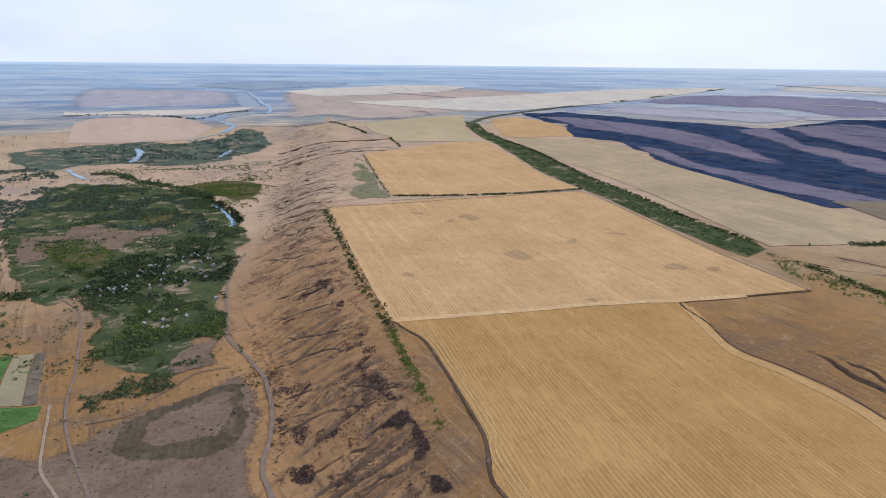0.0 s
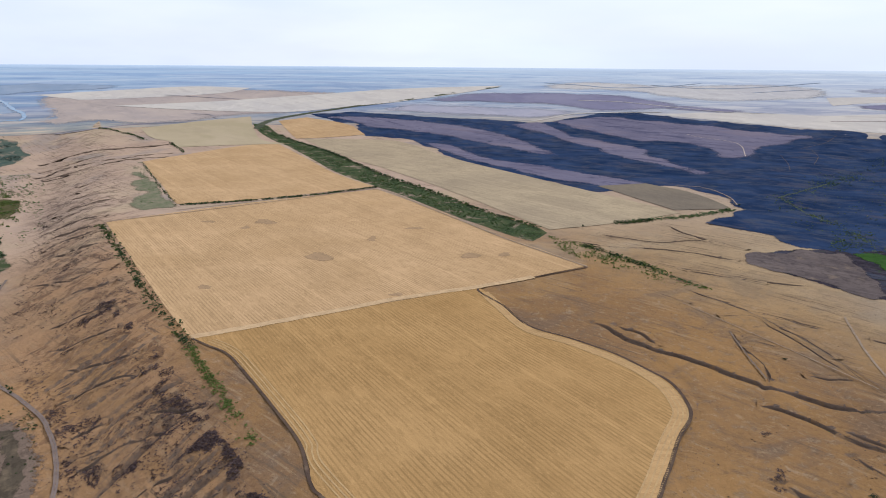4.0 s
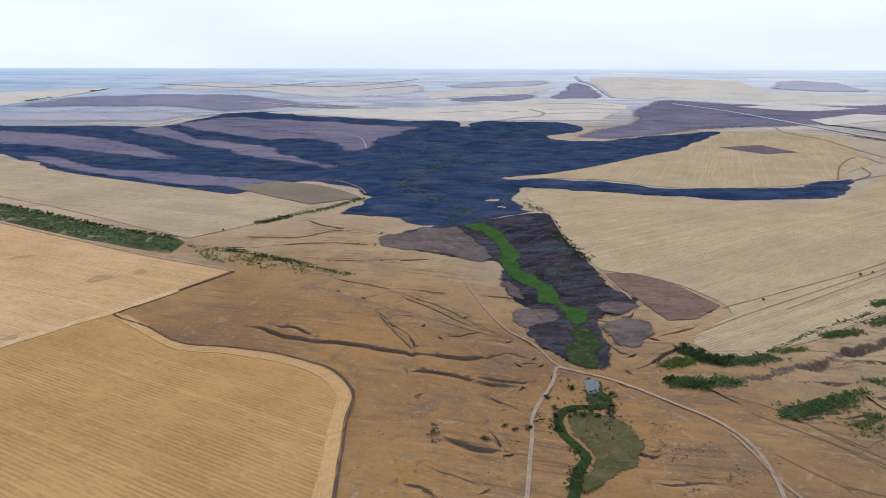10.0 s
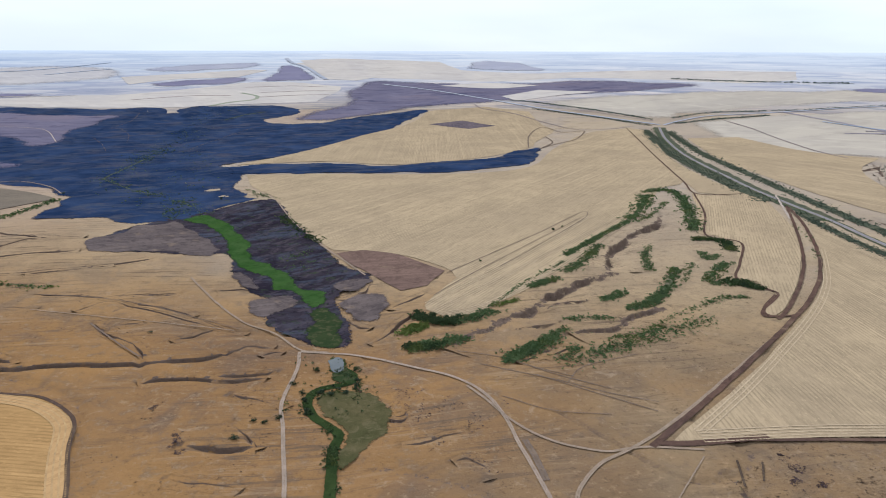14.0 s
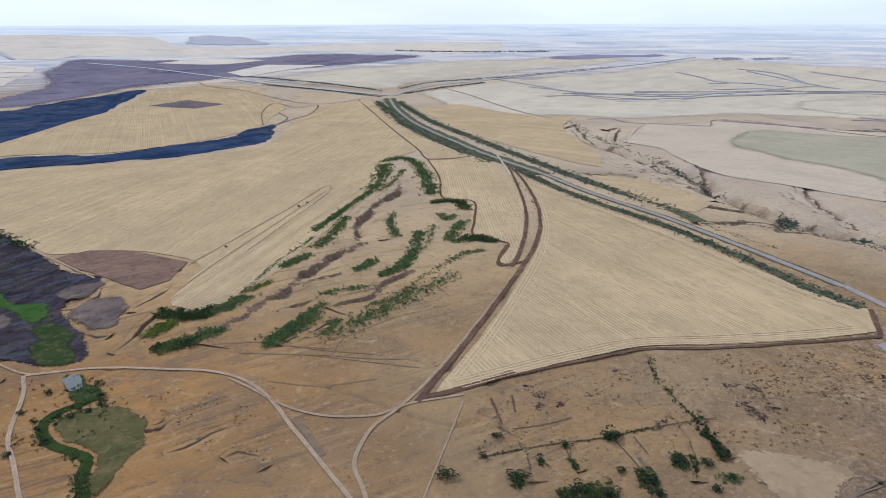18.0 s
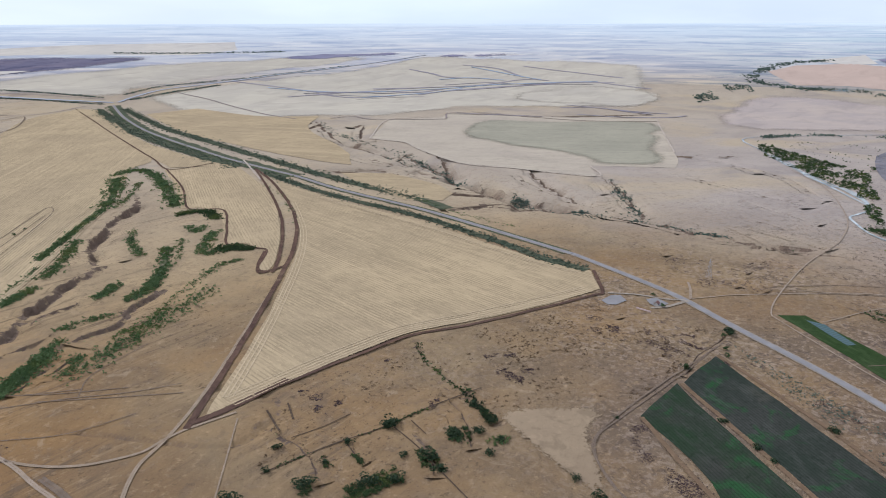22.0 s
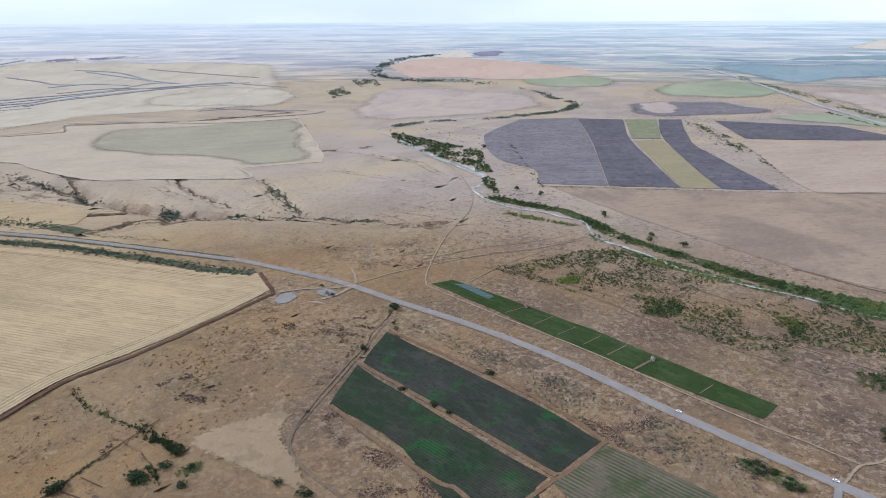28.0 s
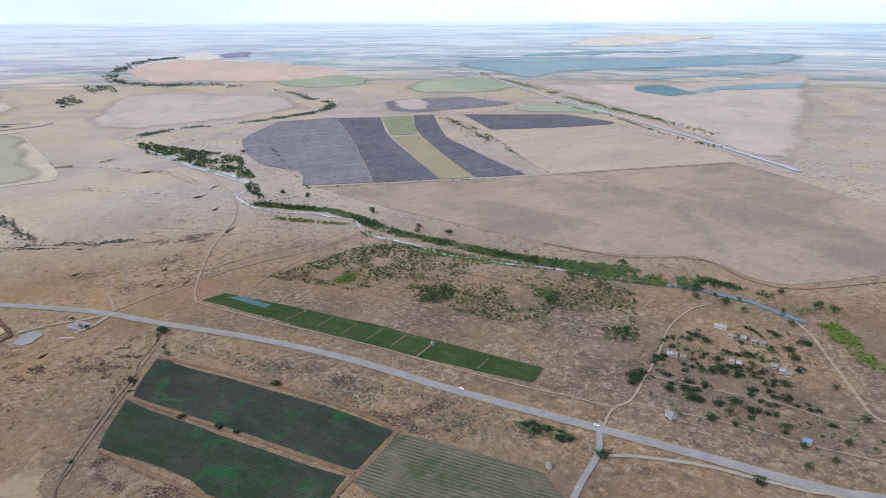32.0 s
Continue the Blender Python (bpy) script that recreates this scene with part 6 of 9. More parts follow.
field("marsh", [(-210, 582), (-198, 591), (-179, 568), (-166, 539), (-170, 524), (-187, 530), (-192, 516), (-194, 499), (-201, 496), (-198, 514), (-191, 533)], reed_mat('dull'), 2, 'dull green sedge round a pond')
field("dry_clearing", [(-1326, -561), (-1337, -479), (-1347, -393), (-1285, -343), (-1223, -369), (-1198, -433), (-1152, -477)], ground_mat('dust'), 2, 'dry clearing in the valley')
field("belt_floor", [(-3017, 638), (-2950, 687), (-2678, 677), (-2225, 713), (-1670, 675), (-1379, 683), (-1144, 679), (-990, 694), (-937, 687), (-902, 634), (-967, 621), (-1129, 609), (-1368, 608), (-1568, 589), (-1828, 585), (-2408, 624), (-2746, 615)], reed_mat('wood'), 1, 'green undergrowth of the shelterbelt')
track("verge", [(-97, 675), (-113, 673), (-132, 679), (-143, 691)], reed_mat('wood'), 9, 3, 'green undergrowth along the ravine')
track("verge", [(165, 904), (152, 857), (139, 815), (123, 778), (103, 757), (88, 744)], reed_mat('wood'), 8, 3, 'green undergrowth along the ravine')
track("verge", [(185, 1385), (152, 1233), (127, 1155), (92, 1087), (67, 1039), (43, 990), (21, 945)], reed_mat('wood'), 11, 3, 'green undergrowth along the ravine')
track("verge", [(184, 1416), (217, 1445), (242, 1420), (246, 1324), (235, 1193), (225, 1111)], reed_mat('wood'), 16, 3, 'green undergrowth along the ravine')
track("verge", [(315, 2581), (316, 2099), (343, 1757), (400, 1358)], reed_mat('verge'), 34, 2, 'dull green roadside verge')
track("verge", [(428, 1273), (442, 1151), (469, 1011), (516, 855), (538, 695), (545, 600), (559, 537)], reed_mat('verge'), 15, 3, 'dull green roadside verge')
track("verge", [(393, 2548), (409, 2003), (469, 1520), (498, 1299), (526, 1136), (571, 950), (579, 862)], reed_mat('verge'), 26, 2, 'dull green roadside verge')
track("verge", [(1006, 432), (993, 367), (984, 300), (939, 243), (892, 191), (850, 110), (814, 42), (788, -29), (765, -101)], reed_mat('wood'), 26, 1, 'green river bank')
track("verge", [(375, 2650), (350, 2253), (363, 1858), (423, 1414), (466, 1216)], reed_mat('verge'), 46, 1, 'dull green roadside verge')
track("verge", [(466, 1216), (492, 1062), (539, 894), (566, 734), (585, 599)], reed_mat('verge'), 19, 1, 'dull green roadside verge')
track("verge", [(-34, 593), (-13, 620), (10, 656)], reed_mat('wood'), 8, 3, 'green undergrowth along the ravine')
field("weedy_ground", [(-2191, 117), (-2145, 131), (-1718, 141), (-1454, 145), (-1439, 105), (-1451, 70), (-1773, 81)], reed_mat("corner"), 1, "green weedy corner beside the stubble")
track("highway", [(375, 2650), (350, 2253), (363, 1858), (423, 1414), (466, 1216), (492, 1062), (539, 894), (566, 734), (585, 599), (587, 590), (584, 500), (579, 424), (563, 348), (544, 242), (518, 150), (479, 56), (447, -32), (419, -107), (393, -172), (383, -202), (374, -230), (311, -244)], asphalt_mat(), 7.5, 3, 'grey asphalt two-lane highway')
track("highway_shoulder", [(375, 2650), (350, 2253), (363, 1858), (423, 1414), (466, 1216), (492, 1062), (539, 894), (566, 734), (585, 599), (587, 590), (584, 500), (579, 424), (563, 348), (544, 242), (518, 150), (479, 56), (447, -32), (419, -107), (393, -172), (383, -202), (374, -230), (311, -244)], gravel_mat(), 10.5, 2, 'pale gravel road shoulder')
track("side_road", [(281, -7), (363, -35), (387, -44), (410, -53), (436, -56)], asphalt_mat(), 5, 3, 'worn grey side road')
track("gravel_road", [(406, -54), (407, -75), (405, -105), (401, -126), (393, -148), (383, -179), (375, -199), (307, -216)], gravel_mat(), 4, 3, 'pale gravel road beside the highway')
track("dirt_track", [(442, -59), (466, -68), (480, -83), (517, -99), (565, -118), (621, -137), (664, -164), (680, -184)], dirt_mat('pale'), 2.8, 3, 'pale dirt track to the river')
track("dirt_track", [(468, -70), (482, -33), (488, -11), (509, 46), (549, 143), (578, 234), (610, 324), (625, 346), (684, 371), (784, 402), (861, 418), (926, 433), (1040, 485), (1207, 608), (1301, 726)], dirt_mat('pale'), 2.3, 3, 'pale dirt track along the green plot')
track("dirt_track", [(478, -82), (467, -116), (455, -154), (436, -194), (419, -241)], dirt_mat('tan'), 2.3, 2, 'faint village track')
track("dirt_track", [(522, -104), (505, -149), (489, -196), (468, -229), (472, -264)], dirt_mat('tan'), 2.3, 2, 'faint village track')
track("dirt_track", [(565, -115), (544, -163), (520, -206)], dirt_mat('tan'), 2.0, 2, 'faint village track')
track("dirt_track", [(681, -240), (662, -256), (623, -264), (566, -262), (526, -260), (483, -258), (469, -263)], dirt_mat('pale'), 3.1, 2, 'pale track along the river bank')
track("dirt_track", [(583, 413), (628, 395), (674, 368), (743, 325), (789, 282), (853, 234)], dirt_mat('pale'), 2.3, 3, 'pale dirt track to the river')
track("dirt_track", [(585, 412), (605, 428), (623, 445)], dirt_mat('pale'), 3.1, 3, 'short pale turn-off')
track("dirt_track", [(579, 410), (552, 412), (531, 419)], gravel_mat(), 5, 3, 'pale drive to the roadside yard')
track("dirt_track", [(525, 473), (546, 453), (562, 427), (578, 414)], gravel_mat(), 4, 3, 'pale drive to the roadside yard')
track("dirt_track", [(694, 371), (735, 329), (793, 276), (839, 245)], dirt_mat('tan'), 2.3, 2, 'faint grassy track')
track("dirt_track", [(646, 303), (727, 288), (827, 249)], dirt_mat('tan'), 2.3, 2, 'faint grassy track')
track("dirt_track", [(514, 329), (460, 316), (418, 308), (381, 301), (348, 295), (320, 288), (301, 268), (290, 243), (285, 222), (243, 135)], dirt_mat('brown'), 2.2, 2, 'rutted field track')
track("dirt_track", [(524, 330), (479, 322), (411, 311), (357, 300), (322, 290), (306, 277), (295, 254), (286, 227), (262, 148)], dirt_mat('brown'), 2.3, 3, 'rutted field track')
track("field_margin", [(432, 303), (401, 210), (379, 146), (366, 107)], dirt_mat('rust'), 4.5, 2, 'rusty weedy strip between vegetable fields')
track("field_margin", [(367, 288), (351, 249), (337, 212), (324, 171), (321, 153), (273, 78)], dirt_mat('rust'), 4.2, 2, 'rusty weedy field margin')
track("field_margin", [(499, 317), (482, 253), (460, 179), (435, 119), (416, 87)], dirt_mat('rust'), 4.2, 2, 'rusty weedy field margin')
track("field_margin", [(416, 89), (374, 101), (347, 112), (262, 137)], dirt_mat('rust'), 3.6, 2, 'rusty weedy field margin')
track("dirt_track", [(-139, 299), (-175, 387), (-188, 418), (-200, 447), (-218, 489), (-228, 551), (-240, 588)], dirt_mat('pale'), 3.9, 3, 'pale dirt track down the slope')
track("dirt_track", [(-455, 770), (-377, 688), (-323, 642), (-280, 624), (-241, 593), (-212, 593)], dirt_mat('tan'), 3.1, 3, 'worn dirt track beside the marsh')
track("dirt_track", [(-239, 589), (-183, 589), (-115, 564), (-81, 550), (-53, 528), (-31, 491), (-15, 448), (0, 410), (31, 328)], dirt_mat('pale'), 3.8, 3, 'pale dirt track crossing the creek')
track("dirt_track", [(-66, 535), (-48, 514), (-19, 478), (12, 457), (45, 450), (63, 456), (81, 461), (118, 463)], dirt_mat('tan'), 3.1, 3, 'pale dirt track')
track("dirt_track", [(36, 283), (28, 366), (25, 390), (29, 408), (43, 435), (67, 458), (97, 494), (144, 562), (208, 657), (233, 693)], dirt_mat('tan'), 3.6, 3, 'pale dirt track beside the ploughed strip')
track("dirt_track", [(32, 284), (66, 353), (87, 395), (116, 454)], dirt_mat('tan'), 1.7, 2, 'faint pale track')
track("ploughed_strip", [(81, 461), (101, 491), (141, 550), (193, 629), (248, 717), (303, 810), (346, 908), (380, 1021), (412, 1186), (426, 1322)], soil('red', 70), 6, 4, 'red-brown ploughed firebreak')
track("ploughed_strip", [(87, 466), (120, 471), (152, 481), (189, 487), (246, 496), (294, 501), (357, 488), (445, 480), (508, 476), (520, 476), (541, 501), (563, 532)], soil('red', 5), 4.5, 4, 'red-brown ploughed firebreak')
track("ploughed_strip", [(426, 1322), (384, 1124), (347, 976), (307, 862), (268, 775), (247, 738)], soil('red', 70), 5, 4, 'red-brown ploughed firebreak')
track("ploughed_strip", [(274, 754), (236, 744), (240, 769), (266, 817)], soil('red', 70), 4, 4, 'red-brown ploughed firebreak')
track("ploughed_strip", [(279, 1417), (265, 1234), (239, 1101), (247, 1072), (282, 1046), (254, 938), (235, 871), (260, 838), (269, 818), (241, 769), (239, 750), (252, 747)], soil('red', 70), 4, 4, 'dark ploughed line round the ravine')
track("ploughed_strip", [(254, 2613), (271, 1869), (281, 1556), (284, 1413), (376, 1427)], soil('red', 70), 4, 4, 'dark ploughed line')
track("ploughed_strip", [(87, 467), (110, 470), (137, 478), (169, 488)], soil('red', 5), 8, 3, 'red-brown ploughed firebreak')
track("ploughed_strip", [(-711, 73), (-686, 84), (-657, 98), (-618, 104), (-558, 110), (-491, 116), (-454, 117), (-423, 112), (-399, 109), (-383, 113), (-283, 134)], soil('dark', 5), 3, 4, 'dark ploughed field edge')
track("ploughed_strip", [(-740, 618), (-734, 519), (-731, 431), (-658, 424), (-591, 415), (-544, 433), (-491, 448), (-448, 451), (-412, 451), (-378, 435), (-360, 420), (-339, 385), (-316, 354), (-300, 331), (-239, 248)], soil('dark', 5), 3.5, 4, 'dark ploughed field edge')
track("field_track", [(-714, 73), (-720, 148), (-728, 245), (-735, 336), (-733, 432), (-736, 521)], dirt_mat('straw'), 13, 4, 'pale trodden headland between wheat fields')
track("dirt_track", [(-1340, 13), (-1368, 146), (-1433, 406), (-1456, 582), (-1203, 597), (-987, 599), (-837, 610), (-742, 619)], dirt_mat('tan'), 3.9, 4, 'pale track along the field edge')
track("dirt_track", [(-349, -19), (-459, -45), (-500, -55), (-571, -52), (-652, -62), (-721, -86), (-783, -115), (-860, -125), (-952, -138), (-1062, -142), (-1166, -132)], dirt_mat('mauve'), 4.7, 3, 'dirt road at the foot of the bluff')
track("dirt_track", [(-375, -127), (-483, -180), (-568, -221), (-637, -246), (-731, -266), (-889, -310), (-938, -337), (-976, -368)], dirt_mat('mauve'), 3.1, 3, 'dirt road past the orchards')
track("dirt_track", [(-377, -138), (-487, -204), (-530, -230), (-585, -246), (-644, -262)], dirt_mat('pale'), 3.1, 3, 'dirt track past the plots')
track("dirt_track", [(-702, -102), (-694, -136), (-664, -153), (-643, -169), (-611, -182), (-599, -218)], dirt_mat('brown'), 2.7, 4, 'dirt track round the oxbow')
track("dirt_track", [(-1403, 139), (-1426, 251), (-1460, 412), (-1480, 599)], dirt_mat('tan'), 3.9, 3, 'pale field track')
track("dirt_track", [(-1203, 1258), (-1153, 1300), (-1045, 1260), (-975, 1205)], dirt_mat('pale'), 3.1, 4, 'pale track through the burn')
track("ploughed_strip", [(-528, 1223), (-428, 1061), (-333, 934), (-289, 881), (-237, 817)], dirt_mat('pale'), 2.3, 4, 'pale track along the stubble edge')
field("concrete_pad", [(504, 461), (523, 465), (532, 459), (526, 445), (508, 444), (501, 450)], asphalt_mat(), 2, 'grey concrete yard')
field("concrete_pad", [(545, 438), (556, 434), (554, 417), (539, 414), (539, 426)], asphalt_mat(), 2, 'grey concrete yard')
track("dirt_track", [(-133, 841), (-74, 958), (-14, 1074), (39, 1187), (56, 1216), (61, 1196), (47, 1146), (4, 1046), (-67, 879)], dirt_mat('brown'), 2.0, 4, 'dark furrow line in the stubble')
track("dirt_track", [(-135, 753), (-94, 857), (-28, 1006), (48, 1169)], dirt_mat('brown'), 1.6, 4, 'dark furrow line in the stubble')
track("plot_path", [(589, 235), (613, 222)], dirt_mat('brown'), 1, 3, 'narrow path across the green plot')
track("plot_path", [(577, 200), (603, 190)], dirt_mat('brown'), 1, 3, 'narrow path across the green plot')
track("plot_path", [(566, 173), (591, 162)], dirt_mat('brown'), 1, 3, 'narrow path across the green plot')
track("plot_path", [(557, 146), (583, 136)], dirt_mat('brown'), 1, 3, 'narrow path across the green plot')
track("plot_path", [(547, 121), (575, 110)], dirt_mat('brown'), 1.25, 3, 'narrow path across the green plot')
track("plot_path", [(531, 94), (561, 82)], dirt_mat('brown'), 2.5, 3, 'narrow path across the green plot')
track("plot_path", [(516, 39), (535, 31)], dirt_mat('brown'), 1, 3, 'narrow path across the green plot')
field("weedy_patch", [(-1213, 291), (-1198, 278), (-1204, 259), (-1225, 243), (-1242, 251), (-1258, 267), (-1251, 285), (-1234, 290)], stubble('weedy', 7), 2, 'faint darker weedy patch in the stubble')
field("weedy_patch", [(-873, 124), (-866, 117), (-869, 108), (-880, 98), (-889, 101), (-897, 109), (-893, 119), (-884, 122)], stubble('weedy', 7), 2, 'faint darker weedy patch in the stubble')
field("weedy_patch", [(-1191, 241), (-1184, 236), (-1187, 228), (-1198, 222), (-1212, 226), (-1219, 233), (-1216, 240), (-1206, 241)], stubble('weedy', 7), 2, 'faint darker weedy patch in the stubble')
field("weedy_patch", [(-1263, 190), (-1255, 184), (-1258, 175), (-1266, 166), (-1275, 169), (-1282, 177), (-1280, 186), (-1274, 189)], stubble('weedy', 7), 2, 'faint darker weedy patch in the stubble')
field("weedy_patch", [(-1021, 412), (-1012, 403), (-1015, 395), (-1026, 389), (-1040, 397), (-1049, 406), (-1046, 414), (-1037, 415)], stubble('weedy', 7), 2, 'faint darker weedy patch in the stubble')
field("weedy_patch", [(-943, 312), (-932, 297), (-936, 278), (-955, 262), (-975, 271), (-986, 288), (-983, 308), (-967, 312)], stubble('weedy', 7), 2, 'faint darker weedy patch in the stubble')
field("weedy_patch", [(-844, 557), (-838, 547), (-842, 538), (-850, 533), (-861, 541), (-867, 552), (-864, 561), (-857, 561)], stubble('weedy', 7), 2, 'faint darker weedy patch in the stubble')
field("weedy_patch", [(-855, 513), (-847, 500), (-852, 485), (-867, 473), (-877, 483), (-884, 499), (-879, 513), (-868, 515)], stubble('weedy', 7), 2, 'faint darker weedy patch in the stubble')
field("weedy_patch", [(-1062, 511), (-1057, 500), (-1062, 488), (-1072, 475), (-1079, 482), (-1084, 494), (-1079, 507), (-1072, 510)], stubble('weedy', 7), 2, 'faint darker weedy patch in the stubble')
field("weedy_patch", [(-743, 332), (-741, 327), (-744, 319), (-750, 314), (-756, 317), (-758, 324), (-755, 331), (-750, 332)], stubble('weedy', 7), 2, 'faint darker weedy patch in the stubble')
track("ditch", [(108, 381), (149, 384), (170, 384), (201, 383), (241, 387), (293, 388)], dirt_mat('ditch'), 1.2, 2, 'shallow overgrown ditch')
track("ditch", [(170, 385), (168, 354)], dirt_mat('ditch'), 1.125, 2, 'shallow overgrown ditch')
track("ditch", [(150, 376), (147, 361)], dirt_mat('ditch'), 0.9, 2, 'shallow overgrown ditch')
track("ditch", [(207, 379), (209, 351), (208, 323), (205, 241)], dirt_mat('ditch'), 1.125, 2, 'shallow overgrown ditch')
track("ditch", [(222, 380), (222, 359)], dirt_mat('ditch'), 0.9, 2, 'shallow overgrown ditch')
track("ditch", [(138, 452), (136, 421)], dirt_mat('ditch'), 1.875, 2, 'shallow overgrown ditch')
track("ditch", [(155, 453), (150, 429)], dirt_mat('ditch'), 1.5, 2, 'shallow overgrown ditch')
track("ditch", [(188, 412), (164, 408), (140, 408)], dirt_mat('ditch'), 0.9, 2, 'shallow overgrown ditch')
track("ditch", [(-479, 605), (-421, 565), (-381, 540)], dirt_mat('brown'), 2, 2, 'shallow overgrown ditch')
track("dirt_track", [(-599, 672), (-513, 676), (-443, 664), (-381, 642), (-320, 624)], dirt_mat('brown'), 1.6, 2, 'faint rutted trail')
track("dirt_track", [(-569, 627), (-465, 624), (-383, 620), (-324, 619)], dirt_mat('tan'), 1.8, 2, 'faint rutted trail')
track("dirt_track", [(-85, 604), (-41, 596), (11, 569), (57, 550)], dirt_mat('brown'), 1.6, 2, 'faint rutted trail')
track("dirt_track", [(-8, 566), (56, 534), (92, 516)], dirt_mat('brown'), 1.6, 2, 'faint rutted trail')
track("dirt_track", [(707, 301), (679, 193), (638, 99), (607, 16), (587, -68)], dirt_mat('brown'), 1.8, 2, 'old field boundary')
track("dirt_track", [(807, 242), (760, 117), (704, -11), (666, -131)], dirt_mat('brown'), 1.8, 2, 'old field boundary')
track("dirt_track", [(752, 254), (702, 147), (654, 18), (617, -108)], dirt_mat('tan'), 1.8, 2, 'old field boundary')
track("dirt_track", [(861, -18), (821, -115), (825, -210), (759, -251), (742, -300), (776, -400)], dirt_mat('brown'), 3, 3, 'dark track along the field edge')
track("dirt_track", [(1133, 374), (1207, 184), (1294, -42), (1448, -411)], dirt_mat('brown'), 3, 3, 'dark field boundary')
track("field_edge", [(1207, 1812), (1350, 1681), (1458, 1471), (1627, 1329)], dirt_mat('brown'), 6, 3, 'dark field boundary')
track("dirt_track", [(788, 1525), (996, 1799), (1151, 1753)], dirt_mat('light'), 4.5, 4, 'pale track round the field')
track("dirt_track", [(1660, 1360), (1406, 1114), (1268, 980)], dirt_mat('light'), 4.5, 4, 'pale track round the field')
track("dirt_track", [(1009, 984), (944, 900), (867, 1048), (803, 1148), (817, 1333), (836, 1433), (788, 1525)], dirt_mat('light'), 4.5, 4, 'pale track round the field')
track("dirt_track", [(1217, 1806), (1262, 1841), (1446, 1572)], dirt_mat('light'), 4.5, 4, 'pale track round the field')
track("dirt_track", [(-12, 457), (-4, 437), (5, 408)], dirt_mat('brown'), 6, 2, 'faint old track in dry grass')
track("dirt_track", [(-60, 579), (-8, 564), (16, 557), (57, 541), (95, 532)], dirt_mat('brown'), 1.6, 2, 'faint old track in dry grass')
track("dirt_track", [(-34, 521), (8, 504), (55, 505)], dirt_mat('brown'), 1.4, 2, 'faint old track in dry grass')
track("dirt_track", [(21, 556), (36, 590), (87, 625)], dirt_mat('brown'), 1.4, 2, 'faint old track in dry grass')
track("dirt_track", [(-14, 583), (16, 571), (26, 568)], dirt_mat('brown'), 1.4, 2, 'faint old track in dry grass')
track("dirt_track", [(631, 990), (660, 918), (691, 839), (710, 754)], dirt_mat('brown'), 1.8, 2, 'faint old track in dry grass')
track("dirt_track", [(848, 557), (820, 478), (785, 395)], dirt_mat('tan'), 1.8, 2, 'faint old track in dry grass')
track("dirt_track", [(702, 377), (764, 338), (810, 294), (855, 261)], dirt_mat('brown'), 1.6, 2, 'faint old track in dry grass')
track("dirt_track", [(684, 368), (748, 316), (831, 254), (870, 233)], dirt_mat('brown'), 1.6, 2, 'faint old track in dry grass')
track("dirt_track", [(699, 311), (698, 248), (686, 171), (666, 80), (656, 21)], dirt_mat('brown'), 1.6, 2, 'faint old track in dry grass')
track("headland", [(119, 478), (193, 496), (251, 507), (300, 512), (366, 501), (455, 492), (515, 490)], stubble('straw', -8), 13, 3, 'pale headland with turning rows')
track("headland", [(-711, 427), (-645, 416), (-580, 408), (-534, 426), (-481, 439), (-443, 443), (-407, 438), (-379, 425), (-363, 411), (-342, 378), (-319, 346), (-304, 325), (-244, 234)], stubble('head', 60), 13, 3, 'pale headland with turning rows')



def swaths(points, offsets, label):
    """Combine swaths that follow a field's edge."""
    p = smooth_line(points, 6, False)
    way = np.gradient(p, axis=0)
    side = np.stack([-way[:, 1], way[:, 0]], -1) / np.hypot(way[:, 0], way[:, 1])[:, None]
    for k in offsets:
        track("swath", [tuple(q) for q in (p + side * k)[::3]], dirt_mat("goldswath" if p[0, 0] < -200 else "swath"), 1.4, 4, label)


swaths([(-711, 427), (-645, 416), (-580, 408), (-534, 426), (-481, 439), (-443, 443), (-407, 438), (-379, 425), (-363, 411), (-342, 378), (-319, 346), (-304, 325), (-244, 234)], (-6, -2, 2, 6), "pale combine swath along the field edge")
swaths([(-697, 92), (-664, 106), (-620, 113), (-558, 119), (-491, 125), (-454, 126), (-423, 122), (-300, 140)], (-5, -1, 3), "pale combine swath along the field edge")
swaths([(119, 478), (193, 496), (251, 507), (300, 512), (366, 501), (455, 492), (515, 490)], (-5, -1, 3, 7, 11), "pale combine swath along the field edge")
swaths([(112, 492), (165, 570), (230, 674), (291, 780), (338, 886), (380, 1030)], (-4, -8, -12), "pale combine swath along the field edge")
swaths([(548, 540), (530, 590), (516, 676), (502, 782), (475, 898), (441, 1037)], (4, 8), "pale combine swath along the field edge")
swaths([(-113, 690), (-78, 712), (-36, 768), (8, 856), (51, 954), (125, 1141)], (4, 8, 12), "pale combine swath along the field edge")

swaths([(-100, 688), (-57, 751), (4, 885), (133, 1164)], (-4, 0, 4), "pale combine swath along the ravine")
swaths([(-137, 725), (-88, 828), (-13, 995), (62, 1178)], (-4, 0, 4), "pale combine swath along the ravine")
swaths([(-125, 702), (-73, 806), (4, 966), (117, 1181)], (-4, 0, 4), "pale combine swath along the ravine")

# ---- trees, scrub and dry tufts ----
dice = np.random.default_rng(7)


